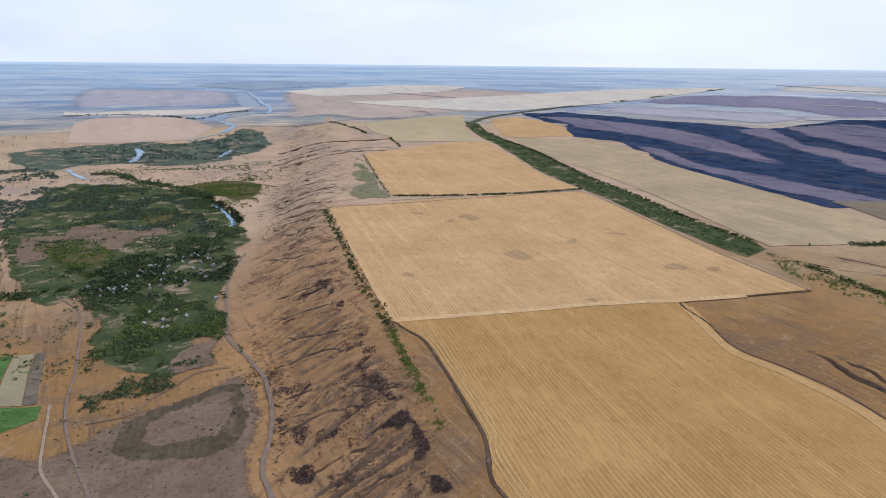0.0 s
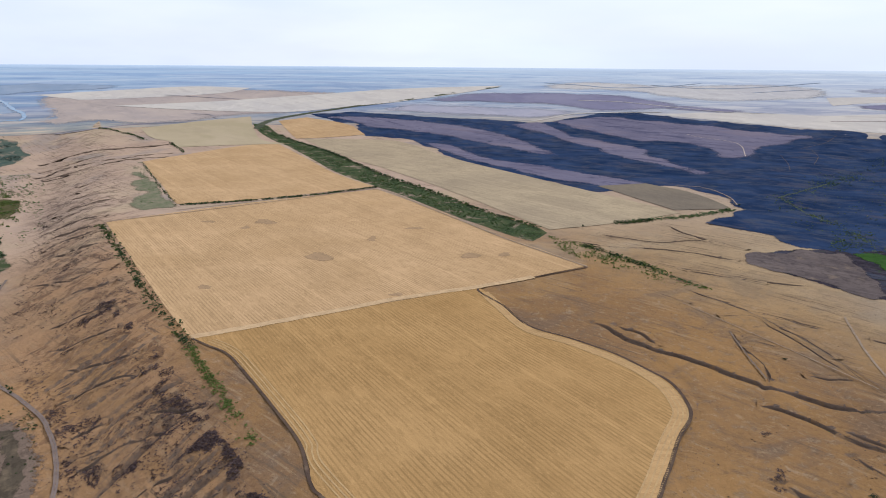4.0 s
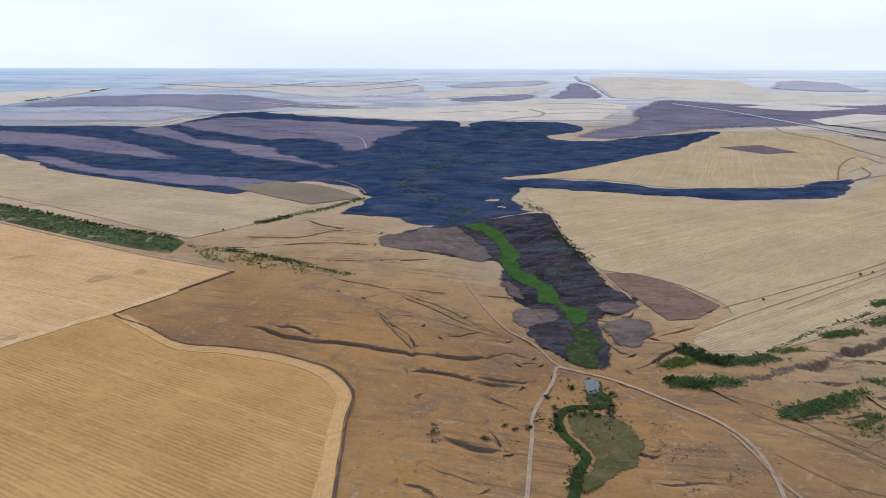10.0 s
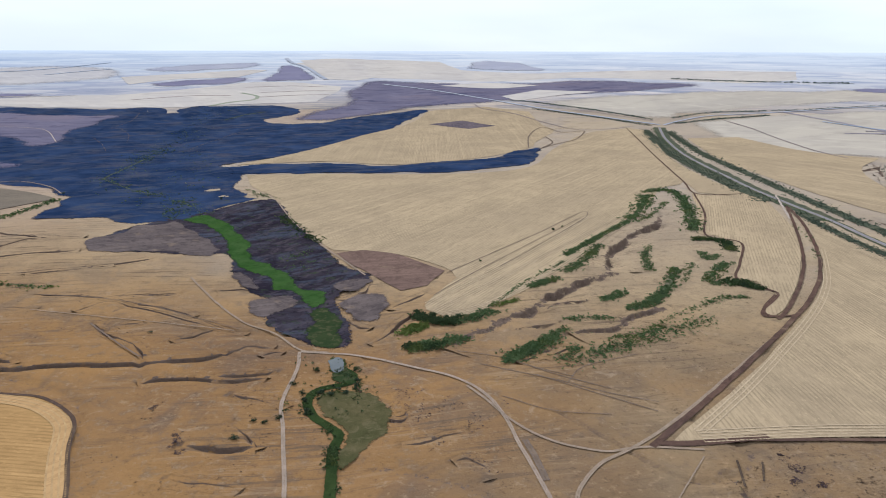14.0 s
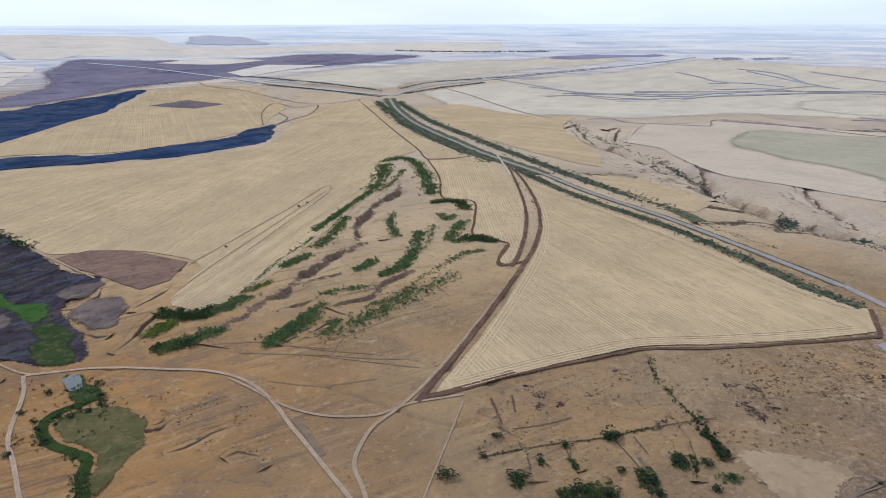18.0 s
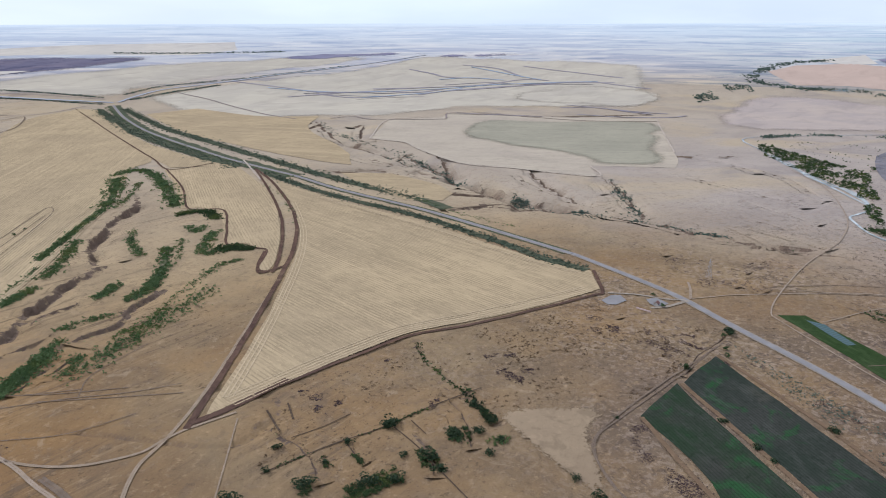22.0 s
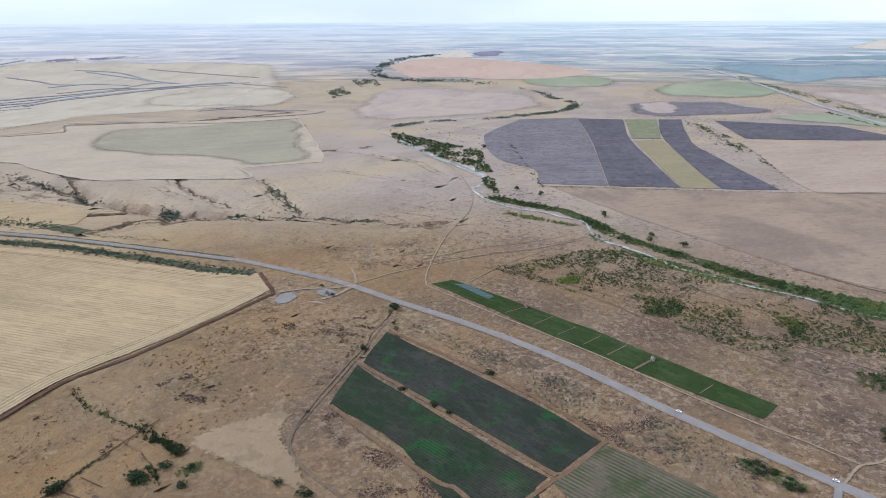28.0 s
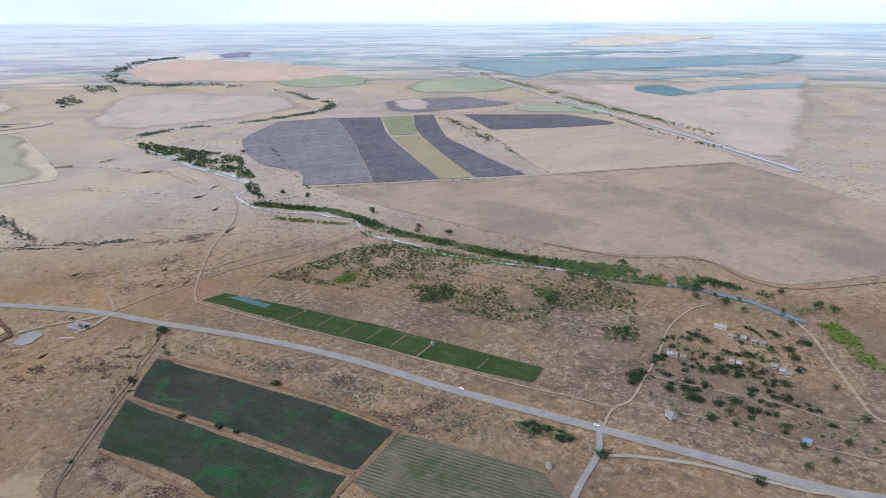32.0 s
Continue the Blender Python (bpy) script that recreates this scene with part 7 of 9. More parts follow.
def crown_shape(lobes, leaves, size, flat, seed):
    """Leaf clumps, four corners each, on the hull of several lobes; a crown of about one metre across and one high."""
    d = np.random.default_rng(seed)
    quads = []
    centres = np.column_stack([d.normal(0, 0.24, (lobes, 2)), d.uniform(0.28, 0.72, lobes)])
    reach = d.uniform(0.2, 0.34, lobes)
    for i in range(leaves):
        k = i % lobes
        way = d.normal(0, 1, 3)
        way /= np.linalg.norm(way)
        way[2] = abs(way[2]) * 0.9 - 0.2
        at = centres[k] + way * reach[k] * d.uniform(0.75, 1.1)
        tip = way + d.normal(0, 0.55, 3)
        tip /= np.linalg.norm(tip)
        a = np.cross(tip, (0.3, 0.2, 1.0))
        a /= np.linalg.norm(a)
        b = np.cross(tip, a)
        s = size * d.uniform(0.6, 1.35)
        bend = tip * s * 0.3
        quads.append([at + a * s - bend, at + b * s * 0.8 + bend * 0.4, at - a * s - bend, at - b * s * 0.8 + bend * 0.4])
    q = np.array(quads)
    q[..., 2] *= flat
    return q


CROWNS = {"tree": [crown_shape(7, 36, 0.15, 1.0, 20 + k) for k in range(5)], "tuft": [crown_shape(3, 5, 0.31, 0.5, 40 + k) for k in range(4)],
          "mid": [crown_shape(6, 24, 0.17, 1.0, 70 + k) for k in range(5)], "far": [crown_shape(4, 10, 0.24, 1.0, 60 + k) for k in range(4)]}


def plant_mesh(name, xy, sizes, kind, shape, label, category):
    if shape == "tree":
        away = np.hypot(*xy.mean(0))
        if sizes.mean() < 3.2:
            away *= 1.6
        shape = "far" if away > 830 else "mid" if away > 520 else "tree"
    z = land(xy[:, 0].copy(), xy[:, 1].copy())
    pick, spin = dice.integers(0, len(CROWNS[shape]), len(xy)), dice.uniform(0, 6.28, len(xy))
    tall = sizes * (dice.uniform(0.75, 1.15, len(xy)) if shape != "tuft" else 0.7)
    blocks = []
    for k, q in enumerate(CROWNS[shape]):
        m = np.where(pick == k)[0]
        c, s = np.cos(spin[m])[:, None, None], np.sin(spin[m])[:, None, None]
        w = sizes[m][:, None, None]
        x = (q[None, ..., 0] * c - q[None, ..., 1] * s) * w + xy[m, 0][:, None, None]
        y = (q[None, ..., 0] * s + q[None, ..., 1] * c) * w + xy[m, 1][:, None, None]
        h = (q[None, ..., 2] - 0.12) * tall[m][:, None, None] + z[m][:, None, None]
        blocks.append(np.stack([x, y, h], -1).reshape(-1, 3))
    v = np.concatenate(blocks)
    ob = mesh_object(name, v, np.arange(len(v)).reshape(-1, 4), foliage(kind), smooth=False)
    return tagged(ob, label, category, kind="stuff")


def wood(name, outline, count, sizes, kind, label):
    tuft = kind in ("heather", "rusty")
    vale = name in ("valley_wood", "orchard_trees")
    count = count if tuft else int(count * (1.05 if vale else 1.35))
    o = np.array(outline, float)
    lo, hi = o.min(0), o.max(0)
    got = np.zeros((0, 2))
    for go in range(40):
        if len(got) >= count:
            break
        p = dice.uniform(lo, hi, (count * 3, 2))
        p = dry_land(p[inside(p[:, 0], p[:, 1], outline)])
        if go > 8:
            got = np.concatenate([got, p])
            continue
        # uneven: thickets and clearings
        thick = rough(p[:, 0], p[:, 1], 24 if tuft else 45, 51) * 0.6 + rough(p[:, 0], p[:, 1], 9 if tuft else 16, 52) * 0.4
        p = p[dice.uniform(0.5 if tuft else 0.44 if vale else 0.32, 0.58 if vale else 0.62, len(p)) < thick]
        got = np.concatenate([got, p])
    count = min(count, len(got))
    s = sizes[0] + (sizes[1] - sizes[0]) * dice.uniform(0, 1, count) ** (3.0 if tuft else 1.8)
    return plant_mesh(name, got[:count], s * (1.0 if tuft else 0.95), kind, "tuft" if tuft else "tree", label, "tufts" if tuft else "trees")


def heather_clumps(outline, clumps, label):
    """Ragged small clumps, drawn out down the slope."""
    o = np.array(outline, float)
    c = dice.uniform(o.min(0), o.max(0), (clumps * 6, 2))
    c = c[inside(c[:, 0], c[:, 1], outline)]
    c = c[dice.uniform(0.35, 0.6, len(c)) < rough(c[:, 0], c[:, 1], 70, 73)][:clumps]
    many = dice.integers(6, 42, len(c))
    xy = np.repeat(c, many, 0)
    wide = np.repeat(0.5 + many / 28, many)[:, None]
    xy = xy + dice.normal(0, 1, xy.shape) * wide * np.array([2.4, 4.6])
    plant_mesh("dry_heather", xy, 0.7 + 2.2 * dice.uniform(0, 1, len(xy)) ** 2.5, "heather", "tuft", label, "tufts")


def belt(name, line, count, width, sizes, kind, label):
    count = int(count * (1.6 if name == "ravine_trees" else 1.35))
    p = smooth_line(line, 5, False)
    at = np.concatenate([[0], np.cumsum(np.hypot(*np.diff(p, axis=0).T))])
    t = dice.uniform(0, at[-1], count * 3)
    xy = np.stack([np.interp(t, at, p[:, 0]), np.interp(t, at, p[:, 1])], -1)
    xy = xy[dice.uniform(*((-0.3, 0.5) if name in ("tree_row", "verge_shrubs") else (-0.1, 0.55) if name == "ravine_trees" else (0.25, 0.6)), len(xy)) < rough(xy[:, 0], xy[:, 1], 22, 53)][:count]
    xy = dry_land(xy + dice.normal(0, width / 2.6, xy.shape))
    s = sizes[0] + (sizes[1] - sizes[0]) * dice.uniform(0, 1, len(xy)) ** 1.5
    return plant_mesh(name, xy, s * (1.05 if name == "ravine_trees" else 0.92), kind, "tree", label, "trees")


def gully_scrub(kind, share, label):
    """Dry tufts and low thorn along the banks of the gullies."""
    spots = []
    for p, width, depth in courses():
        if width < 2.3 or np.hypot(*p.mean(0)) > 1500:
            continue
        at = np.concatenate([[0], np.cumsum(np.hypot(*np.diff(p, axis=0).T))])
        t = dice.uniform(0.06 * at[-1], 0.94 * at[-1], int(at[-1] * share))
        xy = np.stack([np.interp(t, at, p[:, 0]), np.interp(t, at, p[:, 1])], -1)
        xy = xy[dice.uniform(0.3, 0.6, len(xy)) < rough(xy[:, 0], xy[:, 1], 19, 57)]
        spots.append(xy + dice.normal(0, 0.35 * width + 0.5, xy.shape))
    xy = np.concatenate(spots)
    plant_mesh("gully_scrub", xy, 0.7 + 1.7 * dice.uniform(0, 1, len(xy)) ** 2, kind, "tuft", label, "tufts")


def part(name, bm, material, parent, label=""):
    me = bpy.data.meshes.new(name)
    bm.to_mesh(me)
    bm.free()
    me.materials.append(material)
    ob = new(name, me)
    ob.parent = parent
    return tagged(ob, label) if label else ob


def limb(bm, a, b, thick, thin, sides=7):
    a, b = Vector(a), Vector(b)
    turn = (b - a).to_track_quat("Z", "Y").to_matrix()
    rings = []
    for end, r in ((a, thick), (b, thin)):
        rings.append([bm.verts.new(end + turn @ Vector((r * math.cos(k * 2 * math.pi / sides), r * math.sin(k * 2 * math.pi / sides), 0))) for k in range(sides)])
    for k in range(sides):
        bm.faces.new((rings[0][k], rings[0][(k + 1) % sides], rings[1][(k + 1) % sides], rings[1][k]))
    bm.faces.new(rings[1])


def tree_model(style, seed):
    """A tree one metre high with trunk, limbs and a leafy crown."""
    name = "bush" if style == "bush" else "tree"
    base = new(name)
    d = random.Random(seed)
    bm = bmesh.new()
    top = 0.3 if style == "bush" else 0.5
    limb(bm, (0, 0, -0.05), (0.02, 0.01, top), 0.045, 0.025)
    for k in range(5):
        a = k * 1.26 + d.uniform(-0.3, 0.3)
        limb(bm, (0.01, 0.01, top * d.uniform(0.55, 0.95)), (0.28 * math.cos(a), 0.28 * math.sin(a), top + d.uniform(0.1, 0.3)), 0.02, 0.008, 5)
    part("trunk", bm, bark_mat(), base)
    q = crown_shape(9, 260, 0.07, 0.85 if style == "bush" else 1.0, seed)
    if style == "bush":
        q[..., :2] *= 1.5
        q[..., 2] -= 0.08
    crown = mesh_object("crown", q.reshape(-1, 3), np.arange(q.shape[0] * 4).reshape(-1, 4), foliage("deep" if style == "bush" else "dark"), smooth=False)
    crown.parent = base
    return base


TREES = {"bush": [tree_model("bush", k) for k in (81, 82, 83)], "tree": [tree_model("tree", k) for k in (91, 92, 93)]}
USED = set()


def lone_tree(x, y, style, size, label):
    k = random.randrange(3)
    model = TREES[style][k]
    s = size * random.uniform(0.8, 1.25)
    m = Matrix.Translation((x, y, float(land(np.array([x * 1.0]), np.array([y * 1.0]))[0]))) @ Matrix.Rotation(random.uniform(0, 6.28), 4, "Z")
    if (style, k) in USED:
        ob = copy_thing(model, m)
    else:
        USED.add((style, k))
        model.matrix_basis = m @ Matrix.Scale(s, 4)
        ob = model
    ob.scale = (s, s, s)
    tagged(ob, label, style, "scattered trees and bushes")


def trees_in(outline, count, style, size, label):
    """Single trees spread over a plot."""
    o = np.array(outline, float)
    done = 0
    while done < count:
        x, y = dice.uniform(o.min(0), o.max(0))
        if inside(np.array([x]), np.array([y]), outline)[0]:
            lone_tree(float(x), float(y), style, size, label)
            done += 1


# ---- houses ----
def box(bm, x0, x1, y0, y1, z0, z1):
    v = [bm.verts.new((x, y, z)) for z in (z0, z1) for x, y in ((x0, y0), (x1, y0), (x1, y1), (x0, y1))]
    for f in ((3, 2, 1, 0), (4, 5, 6, 7), (0, 1, 5, 4), (1, 2, 6, 5), (2, 3, 7, 6), (3, 0, 4, 7)):
        bm.faces.new([v[i] for i in f])


def house_model(long, deep, roof_kind):
    base = new("cottage")
    a, b, h, r = long / 2, deep / 2, 2.8, 1.9
    bm = bmesh.new()
    box(bm, -a, a, -b, b, -0.6, h)
    for s in (-1, 1):
        v = [bm.verts.new(q) for q in ((s * (a - 0.01), -b, h), (s * (a - 0.01), b, h), (s * (a - 0.01), 0, h + r * 0.95))]
        bm.faces.new(v)
    part("wall", bm, plaster_mat(), base)
    bm = bmesh.new()
    e = 0.45
    drop = r / b * e
    for s in (-1, 1):
        low = [(-a - e, s * (b + e), h - drop), (a + e, s * (b + e), h - drop)]
        high = [(a + e, 0, h + r), (-a - e, 0, h + r)]
        v = [bm.verts.new(q) for q in low + high] + [bm.verts.new((q[0], q[1], q[2] + 0.14)) for q in low + high]
        for f in ((3, 2, 1, 0), (4, 5, 6, 7), (0, 1, 5, 4), (1, 2, 6, 5), (2, 3, 7, 6), (3, 0, 4, 7)):
            bm.faces.new([v[i] for i in f])
    bmesh.ops.recalc_face_normals(bm, faces=bm.faces)
    roof = part("roof", bm, roof_mat(roof_kind), base)
    bm = bmesh.new()
    box(bm, -0.3, 0.3, -0.3, 0.3, h + r * 0.6, h + r + 0.8)
    part("chimney", bm, plain_mat("brick_red", (0.26, 0.11, 0.07), 0.9), roof).location = (a * 0.4, 0.5, 0)
    for s in (-1, 1):
        for k in (-0.55, 0.05, 0.6):
            bm = bmesh.new()
            box(bm, k * a - 0.55, k * a + 0.55, s * b - 0.05, s * b + 0.05, 0.95, 2.15)
            w = part("window", bm, plain_mat("window_trim", (0.25, 0.33, 0.42), 0.6), base)
            bm = bmesh.new()
            box(bm, k * a - 0.42, k * a + 0.42, s * b - 0.07, s * b + 0.07, 1.07, 2.03)
            part("pane", bm, plain_mat("window_glass", (0.02, 0.025, 0.03), 0.1), w)
    bm = bmesh.new()
    box(bm, a - 0.05, a + 0.06, -0.5, 0.5, 0, 2.05)
    part("door", bm, plain_mat("door_paint", (0.16, 0.10, 0.06), 0.7), base)
    return base


HOUSES = {}


def cottage(x, y, size, turn, label):
    kind = "red" if y > 150 and x > -300 else "blue" if "blue" in label else "pale" if label.startswith("white") else random.choice(("grey", "slate", "slate"))
    key = (*size, kind)
    m = Matrix.Translation((x, y, float(lie(x, y)) - 0.3)) @ Matrix.Rotation(turn + random.uniform(-0.3, 0.3), 4, "Z")
    if key in HOUSES:
        ob = copy_thing(HOUSES[key], m)
    else:
        ob = HOUSES[key] = house_model(*size, kind)
        ob.matrix_basis = m
    tagged(ob, label, "cottage", "village cottages")


def cottages_in(outline, count, size, turn, label):
    """Cottages strewn over a village plot."""
    o = np.array(outline, float)
    done = 0
    while done < count:
        x, y = dice.uniform(o.min(0), o.max(0))
        if inside(np.array([x]), np.array([y]), outline)[0]:
            cottage(float(x), float(y), size, turn, label)
            done += 1


# ---- cars, pylon and roadside wall ----
def car(x, y, turn, label):
    base = new("car")
    body_paint, glass = plain_mat("white_car_paint", (0.72, 0.72, 0.70), 0.35), plain_mat("car_glass", (0.02, 0.025, 0.03), 0.08)
    bm = bmesh.new()
    box(bm, -2.1, 2.1, -0.85, 0.85, 0.35, 0.95)
    bmesh.ops.bevel(bm, geom=bm.edges[:], offset=0.12, segments=2, affect="EDGES")
    body = part("body", bm, body_paint, base)
    bm = bmesh.new()
    box(bm, -1.35, 0.75, -0.74, 0.74, 0.93, 1.42)
    for v in bm.verts:
        if v.co.z > 1.2:
            v.co.x *= 0.72
            v.co.y *= 0.84
    part("cabin", bm, glass, body)
    bm = bmesh.new()
    box(bm, -0.92, 0.5, -0.6, 0.6, 1.40, 1.46)
    part("car_roof", bm, body_paint, body)
    for wx in (-1.3, 1.3):
        for wy in (-0.8, 0.8):
            bm = bmesh.new()
            bmesh.ops.create_cone(bm, cap_ends=True, segments=16, radius1=0.32, radius2=0.32, depth=0.2, matrix=pose(wx, wy, 0.32, 90))
            part("wheel", bm, plain_mat("tyre_rubber", (0.02, 0.02, 0.02), 0.8), base)
    base.matrix_basis = Matrix.Translation((x, y, float(lifted(4)(np.array([x * 1.0]), np.array([y * 1.0]))[0]))) @ Matrix.Rotation(turn, 4, "Z")
    tagged(base, label, "car", "cars on the highway")


def pylon(x, y, label):
    base = new("power_pylon")
    steel = plain_mat("galvanised_steel", (0.30, 0.30, 0.31), 0.5)
    for sx in (-1, 1):
        for sy in (-1, 1):
            bm = bmesh.new()
            limb(bm, (sx * 2.2, sy * 2.2, -0.3), (sx * 0.4, sy * 0.4, 22), 0.13, 0.09, 5)
            part("leg", bm, steel, base)
    for z, w in ((15, 4.5), (18.5, 3.6), (22, 2.6)):
        bm = bmesh.new()
        limb(bm, (-w, 0, z), (w, 0, z), 0.12, 0.12, 5)
        part("crossarm", bm, steel, base)
    for k in range(6):
        a, b = 2.2 - k * 0.3, 2.2 - (k + 1) * 0.3
        for s in (-1, 1):
            bm = bmesh.new()
            limb(bm, (-a, s * a, k * 3.6), (b, s * b, (k + 1) * 3.6), 0.06, 0.06, 4)
            limb(bm, (s * a, a, k * 3.6), (s * b, -b, (k + 1) * 3.6), 0.06, 0.06, 4)
            part("brace", bm, steel, base)
    base.matrix_basis = Matrix.Translation((x, y, float(lie(x, y))))
    tagged(base, label, "pylon")


def low_wall(x, y, turn, label):
    bm = bmesh.new()
    box(bm, -8, 8, -0.25, 0.25, -0.4, 1.1)
    bmesh.ops.bevel(bm, geom=bm.edges[:], offset=0.05, segments=1, affect="EDGES")
    me = bpy.data.meshes.new("low_wall")
    bm.to_mesh(me)
    bm.free()
    me.materials.append(plain_mat("painted_concrete", (0.48, 0.36, 0.32), 0.9))
    ob = new("low_wall", me)
    ob.matrix_basis = Matrix.Translation((x, y, float(lie(x, y)))) @ Matrix.Rotation(turn, 4, "Z")
    tagged(ob, label, "wall")


gully_scrub("rusty", 0.7, "rusty dry tufts along the gullies")
gully_scrub("heather", 0.7, "dark low thorn along the gullies")
gully_scrub("mid", 0.18, "small green shrubs along the gullies")
wood("valley_wood", [(-1876, -879), (-1897, -730), (-1877, -533), (-1714, -323), (-1505, -250), (-1326, -184), (-1317, -285), (-1406, -409), (-1391, -507), (-1376, -658)], 2755, (5, 9), 'blue', 'dense green floodplain wood with painted blue haze')
wood("valley_wood", [(-1422, -678), (-1410, -554), (-1416, -411), (-1331, -288), (-1326, -184), (-1283, -148), (-1096, -156), (-1129, -335), (-997, -404), (-1011, -497)], 1300, (3, 6), 'vale', 'floodplain wood beside the village')
wood("valley_wood", [(-1691, -319), (-1602, -252), (-1442, -189), (-1356, -166), (-1317, -136), (-1199, -140), (-1293, -200), (-1471, -270)], 330, (4, 7), 'vale', 'dense trees along the river bend')
wood("orchard_trees", [(-887, -298), (-922, -244), (-962, -193), (-904, -133), (-785, -121), (-729, -171), (-743, -250)], 800, (3, 6), 'bright', 'bright green garden trees')
wood("orchard_trees", [(-1129, -335), (-1219, -247), (-1283, -148), (-1063, -143), (-861, -127), (-877, -234), (-956, -311)], 420, (3, 6), 'mid', 'green garden trees')
wood("valley_wood", [(-1813, -699), (-1793, -511), (-1621, -307), (-1396, -269), (-1439, -417), (-1434, -562)], 300, (4, 8), 'mid', 'green floodplain trees')
wood("orchard_trees", [(-986, -342), (-1129, -335), (-1231, -306), (-1261, -255), (-1289, -180), (-1328, -142), (-1160, -136), (-1063, -143), (-952, -138), (-840, -125), (-785, -124), (-721, -122), (-697, -164), (-715, -214), (-730, -257), (-828, -280)], 3335, (3.5, 7), 'vale', 'dense garden trees and orchards of a village')
wood("orchard_trees", [(-1194, -417), (-1235, -370), (-1173, -337), (-1117, -362), (-1118, -393)], 420, (3, 6), 'bright', 'bright green valley trees')
wood("orchard_trees", [(-1575, -395), (-1589, -273), (-1453, -231), (-1400, -305), (-1436, -374)], 500, (3, 6), 'bright', 'bright green valley trees')
wood("orchard_trees", [(-1871, -356), (-1963, -244), (-1856, -156), (-1649, -184), (-1742, -296)], 500, (3, 6), 'bright', 'bright green valley trees')
wood("orchard_trees", [(-871, -285), (-913, -251), (-872, -203), (-807, -197), (-802, -243)], 420, (3, 6), 'bright', 'bright green valley trees')
wood("orchard_trees", [(-824, -194), (-839, -146), (-887, -139), (-809, -129), (-774, -161)], 380, (3, 6), 'bright', 'bright green valley trees')
wood("orchard_trees", [(-1849, -646), (-1870, -552), (-1708, -496), (-1700, -597)], 260, (3, 6), 'bright', 'bright green valley trees')
wood("orchard_trees", [(-776, -264), (-799, -231), (-745, -195), (-710, -225)], 300, (3, 6), 'mid', 'bright green valley trees')
wood("valley_shrubs", [(-1860, -391), (-2075, -211), (-1708, -148), (-1538, -161), (-1614, -244), (-1728, -313)], 609, (3, 6), 'bright', 'bright green riverside scrub')
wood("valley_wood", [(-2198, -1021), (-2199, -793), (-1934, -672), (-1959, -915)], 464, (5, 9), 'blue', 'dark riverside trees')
wood("valley_shrubs", [(-1011, -497), (-1046, -422), (-1123, -392), (-1124, -342), (-1009, -356), (-969, -408), (-962, -475)], 377, (3, 6), 'dark', 'dark riverside thicket')
wood("valley_shrubs", [(-1262, -514), (-1298, -428), (-1207, -342), (-1114, -339), (-1176, -452)], 377, (3, 6), 'bright', 'bright green thicket')
wood("orchard_trees", [(-722, -255), (-697, -164), (-719, -113), (-696, -106), (-659, -157), (-636, -204), (-612, -227), (-673, -245)], 406, (2.5, 5), 'vale', 'scattered orchard trees at the village edge')
wood("valley_wood", [(-1434, -562), (-1325, -387), (-1231, -306), (-1129, -335), (-1140, -398), (-1261, -500)], 290, (3, 6), 'mid', 'scattered valley trees')
wood("valley_shrubs", [(-2181, -646), (-2164, -450), (-2267, -229), (-1705, -137), (-1728, -313), (-1921, -545)], 420, (2.5, 6), 'mid', 'scattered floodplain scrub')
wood("valley_shrubs", [(-2132, -216), (-2084, -113), (-1430, -94), (-1536, -149)], 140, (2, 4.5), 'mid', 'scrub at the foot of the bluff')
wood("weedy_corner", [(-2032, 114), (-1994, 125), (-1662, 129), (-1495, 109), (-1499, 79)], 90, (1.5, 3.5), "mid", "green scrub beside the field")
wood("valley_wood", [(-2232, -1036), (-2193, -744), (-1860, -391), (-1604, -168), (-1127, -142), (-784, -118), (-651, -113), (-631, -202), (-553, -213), (-491, -221), (-500, -271)], 1500, (2.2, 5), 'mid', 'scattered trees and thickets of the valley')
wood("valley_wood", [(-1312, -630), (-1301, -514), (-985, -334), (-744, -256), (-662, -252), (-798, -403)], 260, (2.5, 5), 'vale', 'scattered trees between the orchards')
wood("valley_wood", [(-1891, -660), (-1835, -522), (-1700, -411), (-1640, -482), (-1730, -595)], 420, (3, 6), "bright", "yellow-green floodplain trees and scrub")
wood("valley_wood", [(-1570, -405), (-1529, -291), (-1452, -311), (-1460, -374)], 300, (3, 6), "bright", "yellow-green floodplain trees and scrub")
wood("valley_wood", [(-1508, -567), (-1465, -424), (-1399, -458), (-1435, -562)], 300, (3, 6), "bright", "yellow-green floodplain trees and scrub")
wood("valley_wood", [(-1858, -376), (-1800, -242), (-1713, -178), (-1646, -223), (-1731, -326)], 380, (3, 6), "bright", "yellow-green floodplain trees and scrub")
wood("valley_wood", [(-1200, -443), (-1169, -363), (-1101, -352), (-1127, -418)], 260, (2.5, 5), "bright", "yellow-green floodplain trees and scrub")
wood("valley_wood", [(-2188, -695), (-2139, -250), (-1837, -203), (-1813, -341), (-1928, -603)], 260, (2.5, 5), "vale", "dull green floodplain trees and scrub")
wood("valley_wood", [(-2781, -507), (-2886, -239), (-2634, -201), (-2417, -298), (-2579, -454)], 260, (4, 8), "blue", "blue-green floodplain trees and scrub with painted haze")
wood("valley_wood", [(-2062, -522), (-1905, -400), (-1725, -286), (-1515, -201), (-1461, -206), (-1676, -304), (-1942, -479)], 520, (4, 8), "dark", "dark green floodplain trees and scrub")
belt("gully_bushes", [(726, 919), (735, 894), (728, 849)], 110, 12, (2.5, 6), "blue", "dark bushes in the gully")
belt("gully_bushes", [(758, 1144), (730, 1076), (712, 1016)], 80, 12, (2.5, 6), "blue", "dark bushes in the gully")
